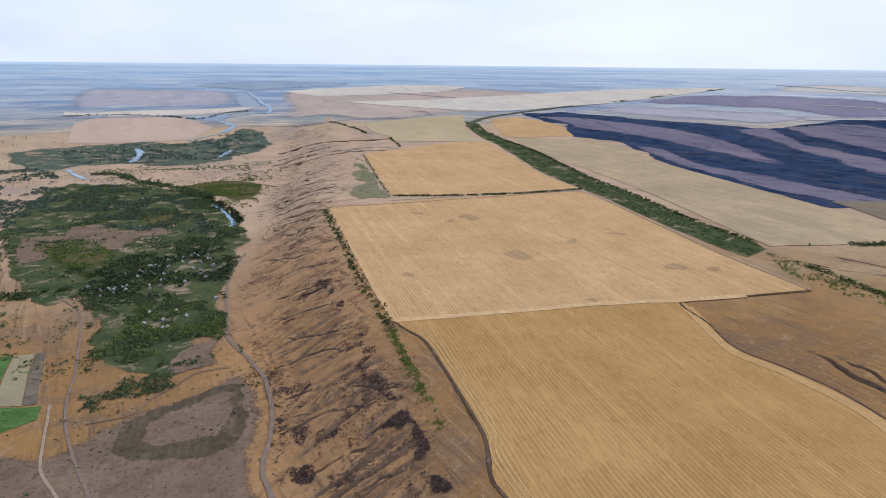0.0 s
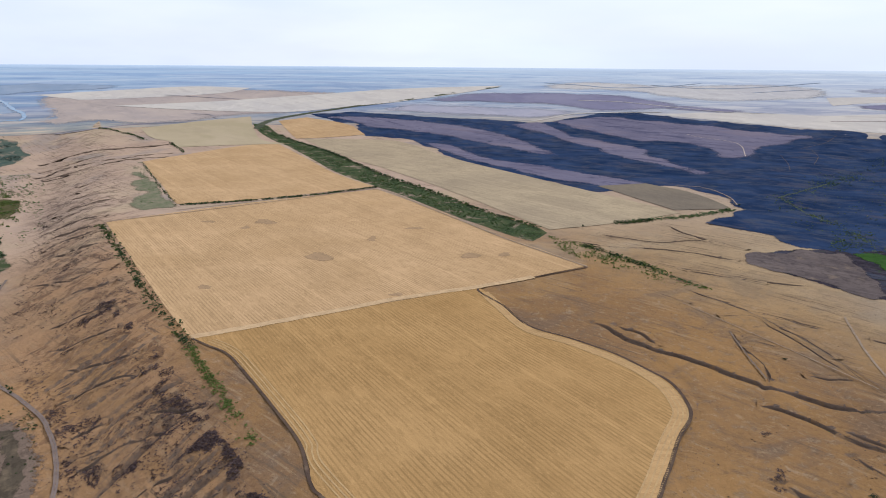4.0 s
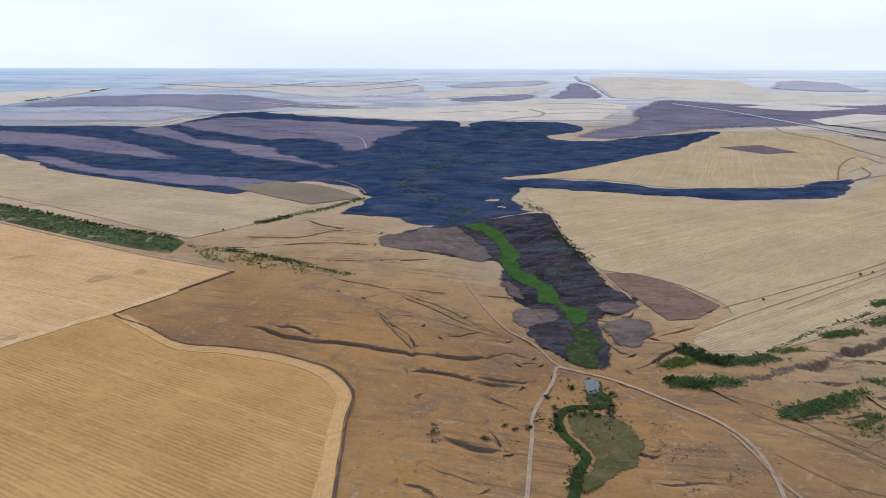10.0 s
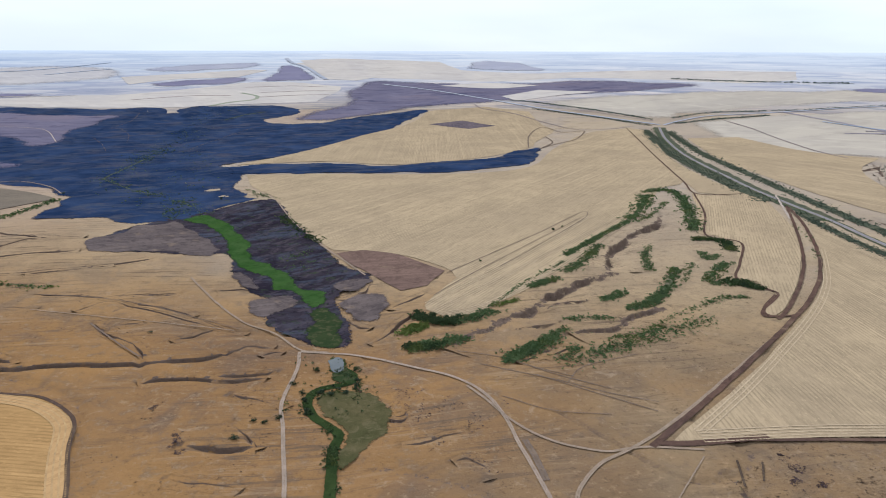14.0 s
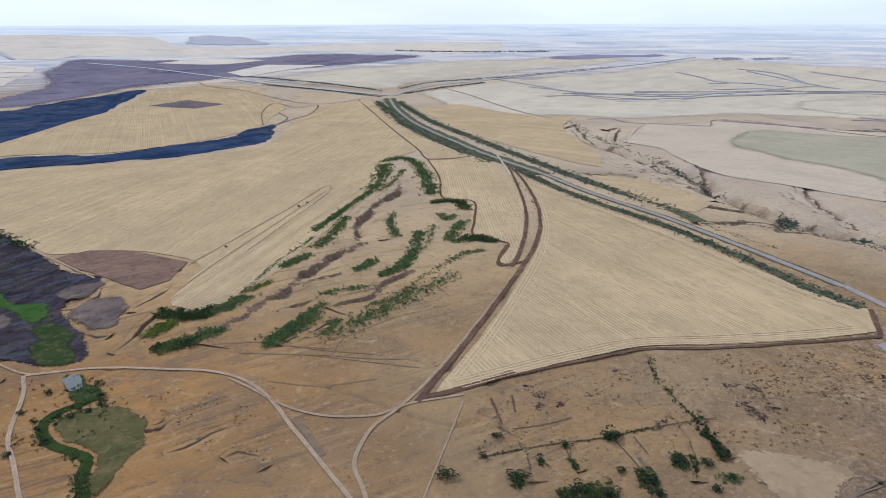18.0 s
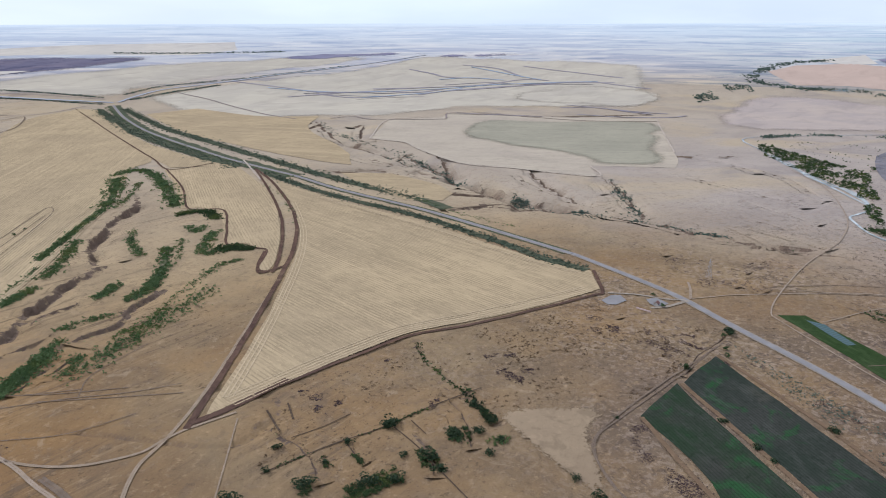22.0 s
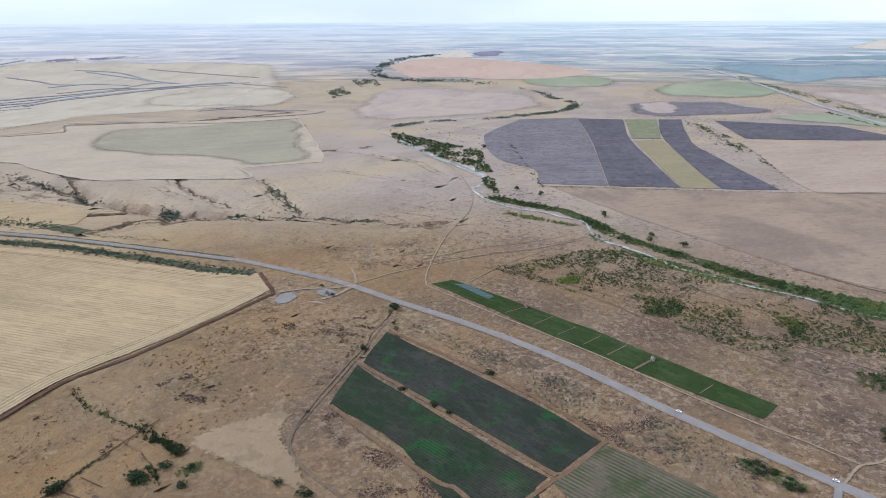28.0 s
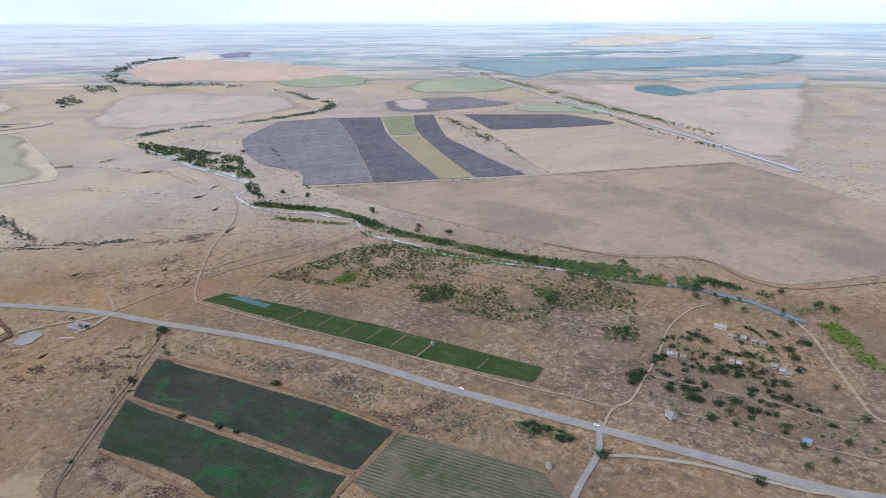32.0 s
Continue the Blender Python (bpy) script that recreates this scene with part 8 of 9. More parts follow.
belt("gully_bushes", [(764, 1313), (760, 1233), (761, 1180)], 60, 12, (2.5, 6), "blue", "dark bushes in the gully")
belt("gully_bushes", [(744, 777), (753, 739)], 50, 12, (2.5, 6), "blue", "dark bushes in the gully")
wood("valley_shrubs", [(-854, -321), (-915, -265), (-833, -158), (-737, -103), (-640, -56), (-488, -52), (-529, -216)], 130, (1.2, 3.2), "dark", "small dark bushes strewn over the pasture")
wood("valley_shrubs", [(-889, -146), (-804, -110), (-656, -65), (-559, -66), (-651, -89), (-775, -131)], 70, (1.5, 4), "dark", "dark bushes round the dry oxbow")
belt("gully_bushes", [(767, 688), (780, 642), (797, 596), (804, 526)], 150, 12, (1.8, 4.5), "blue", "dark bushes in the gully")
belt("gully_bushes", [(948, 867), (896, 792), (848, 724), (811, 667)], 60, 9, (1.8, 4), "blue", "dark bushes in the gully")
wood("field_trees", [(1600, 947), (1734, 753), (1395, 622), (1398, 753)], 45, (2.5, 5), "dark", "scattered dark trees beyond the river")
belt("tree_row", [(-1316, 4), (-1101, 25), (-855, 47), (-757, 61), (-690, 68)], 285, 9, (3, 5.5), 'dark', 'row of dark green trees along the wheat field')
belt("shrub_row", [(-690, 68), (-604, 75), (-543, 80), (-483, 87), (-451, 91)], 230, 8, (2, 4), 'bright', 'broken row of green shrubs')
belt("tree_row", [(-1456, 143), (-1448, 261), (-1454, 412), (-1484, 589)], 285, 7, (4, 6), 'dark', 'hedge of dark green trees between wheat fields')
belt("tree_row", [(-2117, 131), (-1742, 137), (-1497, 144)], 90, 6, (3, 5), 'dark', 'row of trees along the stubble edge')
wood("shelterbelt", [(-3001, 642), (-2937, 677), (-2679, 672), (-2195, 704), (-1652, 668), (-1367, 677), (-1135, 674), (-987, 691), (-938, 685), (-909, 638), (-974, 625), (-1138, 614), (-1380, 613), (-1584, 595), (-1848, 592), (-2445, 634), (-2759, 623)], 2175, (2.5, 5), 'mid', 'broad shelterbelt of green shrubs')
belt("tree_row", [(-2706, 679), (-2195, 704), (-1670, 675), (-1379, 683), (-1144, 679), (-976, 696)], 630, 9, (4.5, 7), 'dark', 'dark outer tree row of the shelterbelt')
belt("tree_row", [(-940, 851), (-937, 893), (-938, 926)], 105, 16, (3, 6), 'dark', 'dense clump of trees')
belt("tree_row", [(-939, 932), (-929, 1029), (-944, 1147)], 195, 14, (3, 6), 'mid', 'row of green trees at the field corner')
wood("shrubs", [(-920, 676), (-842, 700), (-747, 709), (-652, 708), (-584, 703), (-643, 663), (-728, 645), (-819, 636)], 478, (1.8, 4), 'bright', 'scattered bright green shrubs')
belt("shrub_row", [(-840, 692), (-761, 698), (-690, 700)], 165, 12, (2.5, 4.5), 'dark', 'row of shrubs')
belt("shrub_row", [(-684, 693), (-599, 697)], 60, 7, (2, 4), 'mid', 'row of shrubs')
belt("shrub_row", [(-632, 1316), (-575, 1265), (-538, 1237)], 67, 14, (2, 4), 'mid', 'bushes on the marsh bank')
belt("tree_row", [(-469, 1103), (-421, 1043), (-383, 997), (-343, 952)], 165, 16, (3, 6), 'dark', 'dark trees on the marsh bank')
wood("shrubs", [(-389, 871), (-351, 920), (-306, 888), (-302, 836), (-344, 827)], 101, (1.5, 3), 'mid', 'shrubs on the scorched bank')
belt("ravine_trees", [(-34, 593), (-13, 620), (1, 638), (10, 659)], 330, 14, (1.8, 4), 'mid', 'bushes on the slope')
belt("ravine_trees", [(16, 594), (45, 619), (83, 650), (118, 684), (172, 725)], 360, 22, (1.5, 3.4), 'mid', 'sparse bushes on the slope')
belt("ravine_trees", [(-130, 607), (-108, 620), (-82, 633)], 225, 12, (2, 4.2), 'mid', 'dark bushes in the gully')
belt("ravine_trees", [(-147, 638), (-137, 651), (-129, 661)], 180, 11, (2, 4), 'bright', 'bright green bushes')
belt("ravine_trees", [(293, 488), (280, 451), (279, 422), (278, 389)], 45, 4, (1.5, 3.2), 'dark', 'dark hedge in the gully')
belt("ravine_trees", [(278, 390), (274, 364), (271, 344)], 70, 5, (2, 4.2), 'deep', 'dark hedge in the gully')
belt("ravine_trees", [(184, 1416), (217, 1445), (242, 1420), (246, 1324), (235, 1193), (225, 1111)], 520, 18, (2.5, 5.5), "mid", "green trees and bushes in the ravine")
belt("ravine_trees", [(185, 1385), (152, 1233), (127, 1155)], 330, 22, (2.5, 5.5), "mid", "green trees and bushes in the ravine")
belt("ravine_trees", [(127, 1155), (92, 1087), (67, 1039), (43, 990), (21, 945)], 420, 9, (2, 4.5), "mid", "green trees and bushes in the ravine")
belt("ravine_trees", [(71, 1005), (49, 932), (32, 894), (17, 872)], 260, 13, (2, 4), "mid", "green trees and bushes in the ravine")
belt("ravine_trees", [(9, 841), (-11, 817), (-23, 803)], 190, 9, (2, 4.5), "mid", "green trees and bushes in the ravine")
belt("ravine_trees", [(20, 920), (-10, 861), (-35, 808), (-57, 746), (-67, 726)], 180, 5, (1.5, 3), "mid", "green trees and bushes in the ravine")
belt("ravine_trees", [(-35, 752), (-49, 741), (-57, 729)], 80, 7, (1.5, 3.5), "bright", "bright green trees and bushes in the ravine")
belt("ravine_trees", [(-62, 715), (-81, 688), (-95, 681)], 190, 13, (1.8, 4), "mid", "green trees and bushes in the ravine")
belt("ravine_trees", [(-97, 675), (-113, 673), (-132, 679), (-143, 691)], 330, 10, (2.5, 5), "dark", "dark green trees and bushes in the ravine")
belt("ravine_trees", [(-99, 616), (-115, 609), (-136, 609)], 220, 9, (2, 4.5), "dark", "dark green trees and bushes in the ravine")
belt("ravine_trees", [(-143, 659), (-131, 657)], 80, 8, (2, 4), "bright", "bright green trees and bushes in the ravine")
belt("ravine_trees", [(146, 1017), (134, 976), (131, 934), (131, 892)], 130, 9, (2, 4), "mid", "green trees and bushes in the ravine")
belt("ravine_trees", [(215, 1057), (234, 1060), (259, 1050), (257, 1002)], 300, 12, (2.5, 5), "dark", "dark green trees and bushes in the ravine")
belt("ravine_trees", [(212, 987), (217, 953), (232, 979)], 80, 10, (2, 4), "mid", "green trees and bushes in the ravine")
belt("ravine_trees", [(239, 942), (214, 894), (198, 861), (214, 847)], 190, 12, (2.2, 4.5), "mid", "green trees and bushes in the ravine")
belt("ravine_trees", [(220, 855), (239, 854), (253, 835)], 280, 13, (2.5, 5), "dark", "dark green trees and bushes in the ravine")
belt("ravine_trees", [(165, 904), (152, 857), (139, 815), (123, 778), (103, 757), (88, 744)], 420, 11, (2, 4.8), "mid", "green trees and bushes in the ravine")
belt("ravine_trees", [(192, 935), (177, 885), (166, 851)], 70, 8, (1.5, 3), "mid", "green trees and bushes in the ravine")
belt("ravine_trees", [(90, 804), (74, 780), (63, 771)], 130, 10, (2, 4), "mid", "green trees and bushes in the ravine")
belt("ravine_trees", [(232, 806), (200, 797), (163, 760), (136, 731), (109, 689), (87, 666), (70, 665)], 300, 9, (1.3, 3), "mid", "green trees and bushes in the ravine")
belt("ravine_trees", [(29, 633), (22, 611), (14, 602)], 70, 9, (1.5, 3.2), "mid", "green trees and bushes in the ravine")
belt("ravine_trees", [(-6, 635), (-22, 611), (-36, 588)], 260, 9, (2, 4.2), "mid", "green trees and bushes in the ravine")
belt("ravine_trees", [(71, 714), (54, 713), (19, 704)], 110, 10, (1.3, 3), "mid", "green trees and bushes in the ravine")
belt("ravine_trees", [(152, 1164), (184, 1242), (210, 1324)], 110, 9, (1.8, 3.8), "mid", "green trees and bushes in the ravine")
belt("ravine_trees", [(22, 679), (4, 651), (-9, 630)], 110, 9, (1.4, 3), "mid", "green trees and bushes in the ravine")
belt("ravine_trees", [(90, 650), (60, 633), (37, 617)], 70, 10, (1.2, 2.6), "mid", "green trees and bushes in the ravine")
belt("creek_bushes", [(-196, 559), (-166, 538), (-165, 524), (-195, 503), (-194, 478)], 120, 7, (1.2, 2.6), 'dark', 'dark bushes along the creek')
belt("creek_bushes", [(-194, 478), (-168, 457), (-158, 439), (-149, 410), (-135, 380)], 190, 8, (1.2, 2.9), 'dark', 'dark bushes along the creek')
belt("creek_bushes", [(-165, 532), (-153, 508), (-144, 497)], 45, 5, (1.5, 3), 'dark', 'dark bushes along the creek')
wood("shrubs", [(-237, 575), (-205, 585), (-165, 567), (-127, 488), (-189, 455), (-221, 483)], 72, (1.5, 3.5), 'dark', 'scattered bushes by the creek')
wood("burn_regrowth", [(-716, 1148), (-601, 1136), (-601, 1082), (-660, 1039)], 87, (2, 4), 'mid', 'green regrowth above the marsh')
belt("verge_shrubs", [(315, 2581), (316, 2099), (343, 1757), (400, 1358)], 1000, 34, (2.5, 5), 'hoary', 'dull grey-green verge trees along the highway')
belt("verge_shrubs", [(428, 1273), (442, 1151), (469, 1011), (516, 855), (538, 695), (545, 600), (558, 542)], 1100, 16, (2.2, 4.2), 'hoary', 'dull grey-green verge shrubs along the highway')
belt("verge_shrubs", [(393, 2548), (409, 2003), (469, 1520), (498, 1299), (526, 1136), (571, 950)], 1300, 26, (2.5, 5), 'hoary', 'dull grey-green verge trees along the highway')
belt("verge_shrubs", [(347, 2630), (341, 2198), (355, 1815), (415, 1387), (461, 1201)], 420, 10, (1.5, 3), 'mid', 'green verge shrubs along the highway')
belt("verge_shrubs", [(571, 950), (580, 819), (604, 725)], 90, 10, (1.5, 3), 'mid', 'sparse verge shrubs')
belt("verge_shrubs", [(395, 1176), (386, 1059), (349, 907)], 52, 8, (1.8, 3.5), 'mid', 'bushes between the ploughed strips')
belt("gully_bushes", [(809, 1870), (754, 1595), (765, 1387), (771, 1250), (736, 1091), (708, 961), (727, 843), (741, 763), (782, 680), (781, 613)], 285, 16, (2, 5), 'blue', 'dark bushes in the gully')
belt("gully_bushes", [(732, 1372), (735, 1212), (733, 1108), (702, 1025), (712, 975), (705, 893), (706, 830), (726, 797), (735, 754), (745, 700)], 420, 24, (1.8, 4), 'blue', 'dark scrub in the eroded ravine')
belt("gully_bushes", [(712, 902), (714, 859)], 50, 10, (3, 5), 'mid', 'green bushes in the ravine')
belt("gully_bushes", [(903, 808), (853, 744), (798, 671)], 67, 14, (3, 6), 'blue', 'dark bushes in the gully')
wood("river_wood", [(1563, 973), (1473, 832), (1398, 629), (1176, 503), (1019, 423), (1062, 464), (1208, 553), (1295, 690), (1401, 854)], 1087, (3.5, 7), 'dark', 'riverside wood')
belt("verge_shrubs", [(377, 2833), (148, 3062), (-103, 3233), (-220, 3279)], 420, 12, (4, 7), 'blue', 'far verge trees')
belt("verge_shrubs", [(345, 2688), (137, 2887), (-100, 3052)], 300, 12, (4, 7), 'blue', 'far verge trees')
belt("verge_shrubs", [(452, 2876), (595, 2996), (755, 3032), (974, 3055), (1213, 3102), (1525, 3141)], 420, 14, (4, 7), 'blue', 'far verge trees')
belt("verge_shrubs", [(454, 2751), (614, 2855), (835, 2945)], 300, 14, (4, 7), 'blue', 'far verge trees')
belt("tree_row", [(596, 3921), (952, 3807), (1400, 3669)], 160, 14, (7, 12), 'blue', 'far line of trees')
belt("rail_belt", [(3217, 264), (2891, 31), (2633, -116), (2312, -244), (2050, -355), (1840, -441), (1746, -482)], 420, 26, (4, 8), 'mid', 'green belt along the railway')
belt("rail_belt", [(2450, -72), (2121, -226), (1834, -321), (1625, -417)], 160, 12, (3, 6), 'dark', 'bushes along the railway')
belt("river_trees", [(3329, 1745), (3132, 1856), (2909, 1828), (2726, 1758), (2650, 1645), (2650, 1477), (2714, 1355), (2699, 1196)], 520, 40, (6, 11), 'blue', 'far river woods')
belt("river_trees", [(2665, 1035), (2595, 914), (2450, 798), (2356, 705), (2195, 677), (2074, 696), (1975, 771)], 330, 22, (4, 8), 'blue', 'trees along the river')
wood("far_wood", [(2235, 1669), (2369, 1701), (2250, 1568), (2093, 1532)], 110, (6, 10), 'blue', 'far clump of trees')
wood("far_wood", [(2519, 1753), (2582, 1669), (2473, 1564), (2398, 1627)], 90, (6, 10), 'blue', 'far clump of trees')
wood("field_trees", [(2089, 303), (1983, 206), (1778, 140), (1621, 87), (1610, 139), (1863, 223)], 60, (3, 5), 'dark', 'scrub between fields')
belt("valley_wood", [(-2076, -636), (-2063, -563), (-1942, -492), (-1875, -410), (-1797, -337), (-1693, -270)], 520, 26, (6, 10), 'vale', 'dark trees along the river')
belt("valley_wood", [(-1743, -303), (-1648, -252), (-1552, -210), (-1455, -177), (-1366, -162)], 260, 16, (5, 8), 'deep', 'dark trees along the river')
wood("valley_wood", [(-1889, -659), (-1891, -584), (-1882, -491), (-1789, -381), (-1682, -287), (-1502, -215), (-1369, -173), (-1232, -149), (-1212, -216), (-1390, -304), (-1421, -410), (-1431, -510)], 2300, (5, 9), 'vale', 'dense floodplain wood')
wood("valley_wood", [(-971, -354), (-1085, -353), (-1172, -329), (-1227, -272), (-1221, -180), (-1125, -151), (-979, -141), (-965, -185), (-946, -252)], 900, (4, 8), 'deep', 'dense garden trees of a village')
wood("orchard_trees", [(-925, -307), (-961, -220), (-967, -141), (-821, -123), (-805, -147), (-738, -166), (-722, -207), (-760, -259)], 1300, (3, 6), 'vale', 'dense orchards below the village')
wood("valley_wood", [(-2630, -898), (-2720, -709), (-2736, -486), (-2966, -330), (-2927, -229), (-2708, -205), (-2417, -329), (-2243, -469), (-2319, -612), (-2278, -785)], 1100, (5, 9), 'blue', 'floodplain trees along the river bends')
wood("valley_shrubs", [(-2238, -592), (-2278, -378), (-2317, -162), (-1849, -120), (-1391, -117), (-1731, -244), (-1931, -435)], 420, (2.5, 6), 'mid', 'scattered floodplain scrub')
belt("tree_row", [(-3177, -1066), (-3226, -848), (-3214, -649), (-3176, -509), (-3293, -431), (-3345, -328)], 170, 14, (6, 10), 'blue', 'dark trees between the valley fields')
belt("tree_row", [(-3054, 46), (-2988, 98), (-2841, 160), (-2738, 186)], 90, 10, (5, 8), 'dark', 'row of trees above the bluff')
belt("tree_row", [(-2633, 263), (-2346, 272)], 40, 8, (5, 8), 'dark', 'row of trees above the bluff')
belt("burn_regrowth", [(-629, 1116), (-708, 1199), (-787, 1251), (-864, 1282), (-944, 1333), (-992, 1368), (-1024, 1473), (-1078, 1663), (-1160, 1925)], 420, 42, (1.5, 4), "mid", "green regrowth along the burnt creek")
belt("burn_regrowth", [(-1078, 1663), (-1160, 1925), (-1240, 2178), (-1348, 2414), (-1363, 2537), (-1417, 2747)], 300, 90, (2, 5), "blue", "scattered green regrowth in the burn")
belt("burn_regrowth", [(-629, 1116), (-708, 1199), (-787, 1251), (-864, 1282)], 200, 24, (1.5, 3.5), "bright", "bright green shrubs along the burnt creek")
wood("burn_regrowth", [(-1019, 1323), (-1178, 1802), (-990, 1802), (-756, 1515), (-697, 1178), (-787, 1099)], 160, (2, 4), 'mid', 'scattered green regrowth in the burn')
belt("river_trees", [(1598, 991), (1739, 945), (1846, 833), (1963, 754), (2155, 674), (2337, 692)], 495, 22, (4, 7), 'blue', 'trees along the river')
belt("river_trees", [(1006, 432), (993, 367), (984, 300), (939, 243), (892, 191), (850, 110), (814, 42), (788, -29), (765, -101)], 1050, 17, (2.2, 5), 'dark', 'trees along the river bank')
belt("river_trees", [(878, 229), (836, 173), (805, 95), (776, 23), (765, -43), (747, -106)], 420, 12, (2, 4), 'mid', 'willows along the river bank')
belt("river_trees", [(928, 370), (917, 312), (913, 260)], 165, 10, (2.5, 4.5), 'bright', 'bright green bank willows')
belt("river_trees", [(809, 143), (797, 102), (780, 53)], 90, 14, (2.5, 4.5), 'bright', 'bright green bank willows')
wood("river_wood", [(801, -10), (785, -111), (749, -193), (718, -181), (733, -105), (765, -17)], 609, (3, 6), 'mid', 'willows along the river bank')
belt("river_trees", [(682, -279), (633, -292), (586, -293), (549, -295)], 225, 14, (3, 6), 'bright', 'bright green willows by the river')
belt("river_trees", [(754, -195), (721, -246), (695, -283)], 135, 12, (3, 6), 'dark', 'dark trees by the river')
wood("steppe_scrub", [(698, 297), (762, 257), (836, 204), (824, 127), (782, 24), (747, -75), (702, -116), (592, -104), (592, -37), (621, 45), (667, 140), (674, 204)], 3000, (1.4, 3.4), 'dark', 'scattered dark scrub on dry grassland')
wood("steppe_scrub", [(695, 133), (701, 83), (663, 72), (651, 113)], 188, (2, 4), 'dark', 'thicket on dry grassland')
wood("steppe_scrub", [(700, 221), (717, 199), (691, 189), (680, 206)], 101, (2.5, 5), 'bright', 'bright green thicket')
wood("steppe_scrub", [(811, 213), (841, 174), (763, 166), (745, 197)], 87, (2, 4), 'dark', 'thicket on dry grassland')
wood("steppe_scrub", [(703, 2), (699, -35), (660, -31), (671, 1)], 101, (2, 4), 'dark', 'thicket on dry grassland')
wood("steppe_scrub", [(625, -71), (604, -106), (578, -102), (588, -73)], 65, (2, 4), 'dark', 'thicket on dry grassland')
wood("village_shrubs", [(545, -84), (638, -175), (621, -248), (526, -260), (461, -259), (406, -235), (410, -213), (442, -150), (473, -97)], 260, (1.5, 4), 'dark', 'garden bushes of a half-empty village')
wood("verge_scrub", [(530, 328), (505, 198), (453, 8), (418, -29), (389, 18), (427, 88), (491, 246)], 812, (0.8, 2.2), 'blue', 'low dark scrub beside the highway')
wood("verge_scrub", [(441, 6), (440, -15), (425, -39), (417, -27), (431, 1)], 90, (1.5, 3.6), 'mid', 'green thicket beside the highway')
wood("field_trees", [(2088, 282), (1812, 139), (1574, 55), (1395, 2), (1510, 46), (1718, 146)], 188, (3, 5), 'dark', 'scrub between fields')
belt("field_trees", [(1006, 432), (1082, 380), (1213, 434), (1534, 617)], 39, 8, (3, 5), 'dark', 'trees along the field edge')
belt("field_trees", [(1122, 395), (1170, 257), (1234, 117)], 24, 4, (2.5, 4), 'dark', 'trees along the field edge')
wood("dry_heather", [(-460, -46), (-581, -53), (-745, -88), (-949, -123), (-1178, -109), (-1780, -99), (-1611, -12), (-999, 22), (-670, 47), (-497, 71), (-387, 89)], 7800, (0.9, 3.2), 'heather', 'dark dry tufts on the bluff')
heather_clumps([(-470, -40), (-581, -53), (-745, -82), (-949, -110), (-1178, -100), (-1300, -60), (-999, 15), (-670, 40), (-497, 66), (-400, 82)], 190, "scattered clumps of dark dry heather")
wood("dry_heather", [(-958, -28), (-891, 19), (-751, 21), (-749, -12), (-803, -53)], 919, (0.8, 2.9), 'heather', 'patch of dark dry tufts')
wood("dry_heather", [(-626, 33), (-583, 61), (-519, 64), (-454, 73), (-398, 76), (-411, 50), (-470, 45), (-526, 26)], 1494, (0.8, 3.1), 'heather', 'patch of dark dry tufts')
wood("dry_heather", [(-579, -48), (-575, -12), (-543, 27), (-491, 6), (-430, 20), (-461, -29)], 1380, (0.8, 2.9), 'heather', 'patch of dark dry tufts')
wood("dry_heather", [(-692, -66), (-695, -48), (-587, -43), (-592, -54)], 345, (0.8, 2.9), 'heather', 'patch of dark dry tufts')
wood("dry_heather", [(-919, -17), (-880, 19), (-761, 23), (-715, 4), (-779, -14), (-868, -32)], 900, (1.2, 3.6), 'heather', 'patch of dark dry tufts')
wood("dry_heather", [(-502, 41), (-519, 62), (-469, 73), (-427, 74), (-441, 54), (-465, 42)], 1100, (1.2, 4), 'heather', 'patch of dark dry tufts')
wood("dry_heather", [(-421, 69), (-410, 80), (-389, 81), (-403, 67)], 300, (1.5, 4), 'heather', 'patch of dark dry tufts')
wood("dry_heather", [(-646, -52), (-652, -40), (-621, -17), (-600, -33)], 420, (1, 3), 'heather', 'patch of dark dry tufts')
wood("dry_heather", [(-493, -31), (-487, -5), (-448, 4), (-452, -22)], 600, (1, 3.2), 'heather', 'patch of dark dry tufts')
wood("dry_heather", [(-527, 0), (-523, 15), (-499, 16), (-506, 2)], 220, (1, 3.4), 'heather', 'patch of dark dry tufts')
wood("dry_heather", [(-556, -38), (-548, -18), (-521, -25)], 350, (1, 3), 'heather', 'patch of dark dry tufts')
wood("dry_heather", [(-1163, -59), (-1131, 10), (-954, 24), (-985, -41)], 500, (1, 3), 'heather', 'patch of dark dry tufts')
wood("dry_heather", [(-567, 43), (-562, 67), (-533, 73), (-540, 50)], 300, (1, 3), 'heather', 'patch of dark dry tufts')
wood("dry_heather", [(-644, 21), (-655, 39), (-589, 60), (-564, 47), (-600, 30)], 500, (1, 3.4), 'heather', 'patch of dark dry tufts')
wood("dry_heather", [(-707, 13), (-701, 37), (-640, 49), (-644, 27)], 260, (1, 3), 'heather', 'patch of dark dry tufts')
wood("dry_heather", [(-284, 415), (-276, 424), (-265, 413), (-271, 401)], 90, (1.0, 2.8), 'heather', 'patch of dark dry heather')
wood("dry_heather", [(-326, 452), (-313, 461), (-312, 453), (-319, 447)], 40, (1.0, 2.8), 'heather', 'patch of dark dry heather')
wood("dry_heather", [(-265, 402), (-258, 406), (-256, 399), (-262, 396)], 40, (1.0, 2.8), 'heather', 'patch of dark dry heather')
wood("dry_heather", [(169, 467), (178, 464), (175, 458), (167, 458)], 50, (1.0, 2.8), 'heather', 'patch of dark dry heather')
wood("dry_heather", [(173, 456), (184, 453), (180, 443), (170, 447)], 60, (1.0, 2.8), 'heather', 'patch of dark dry heather')
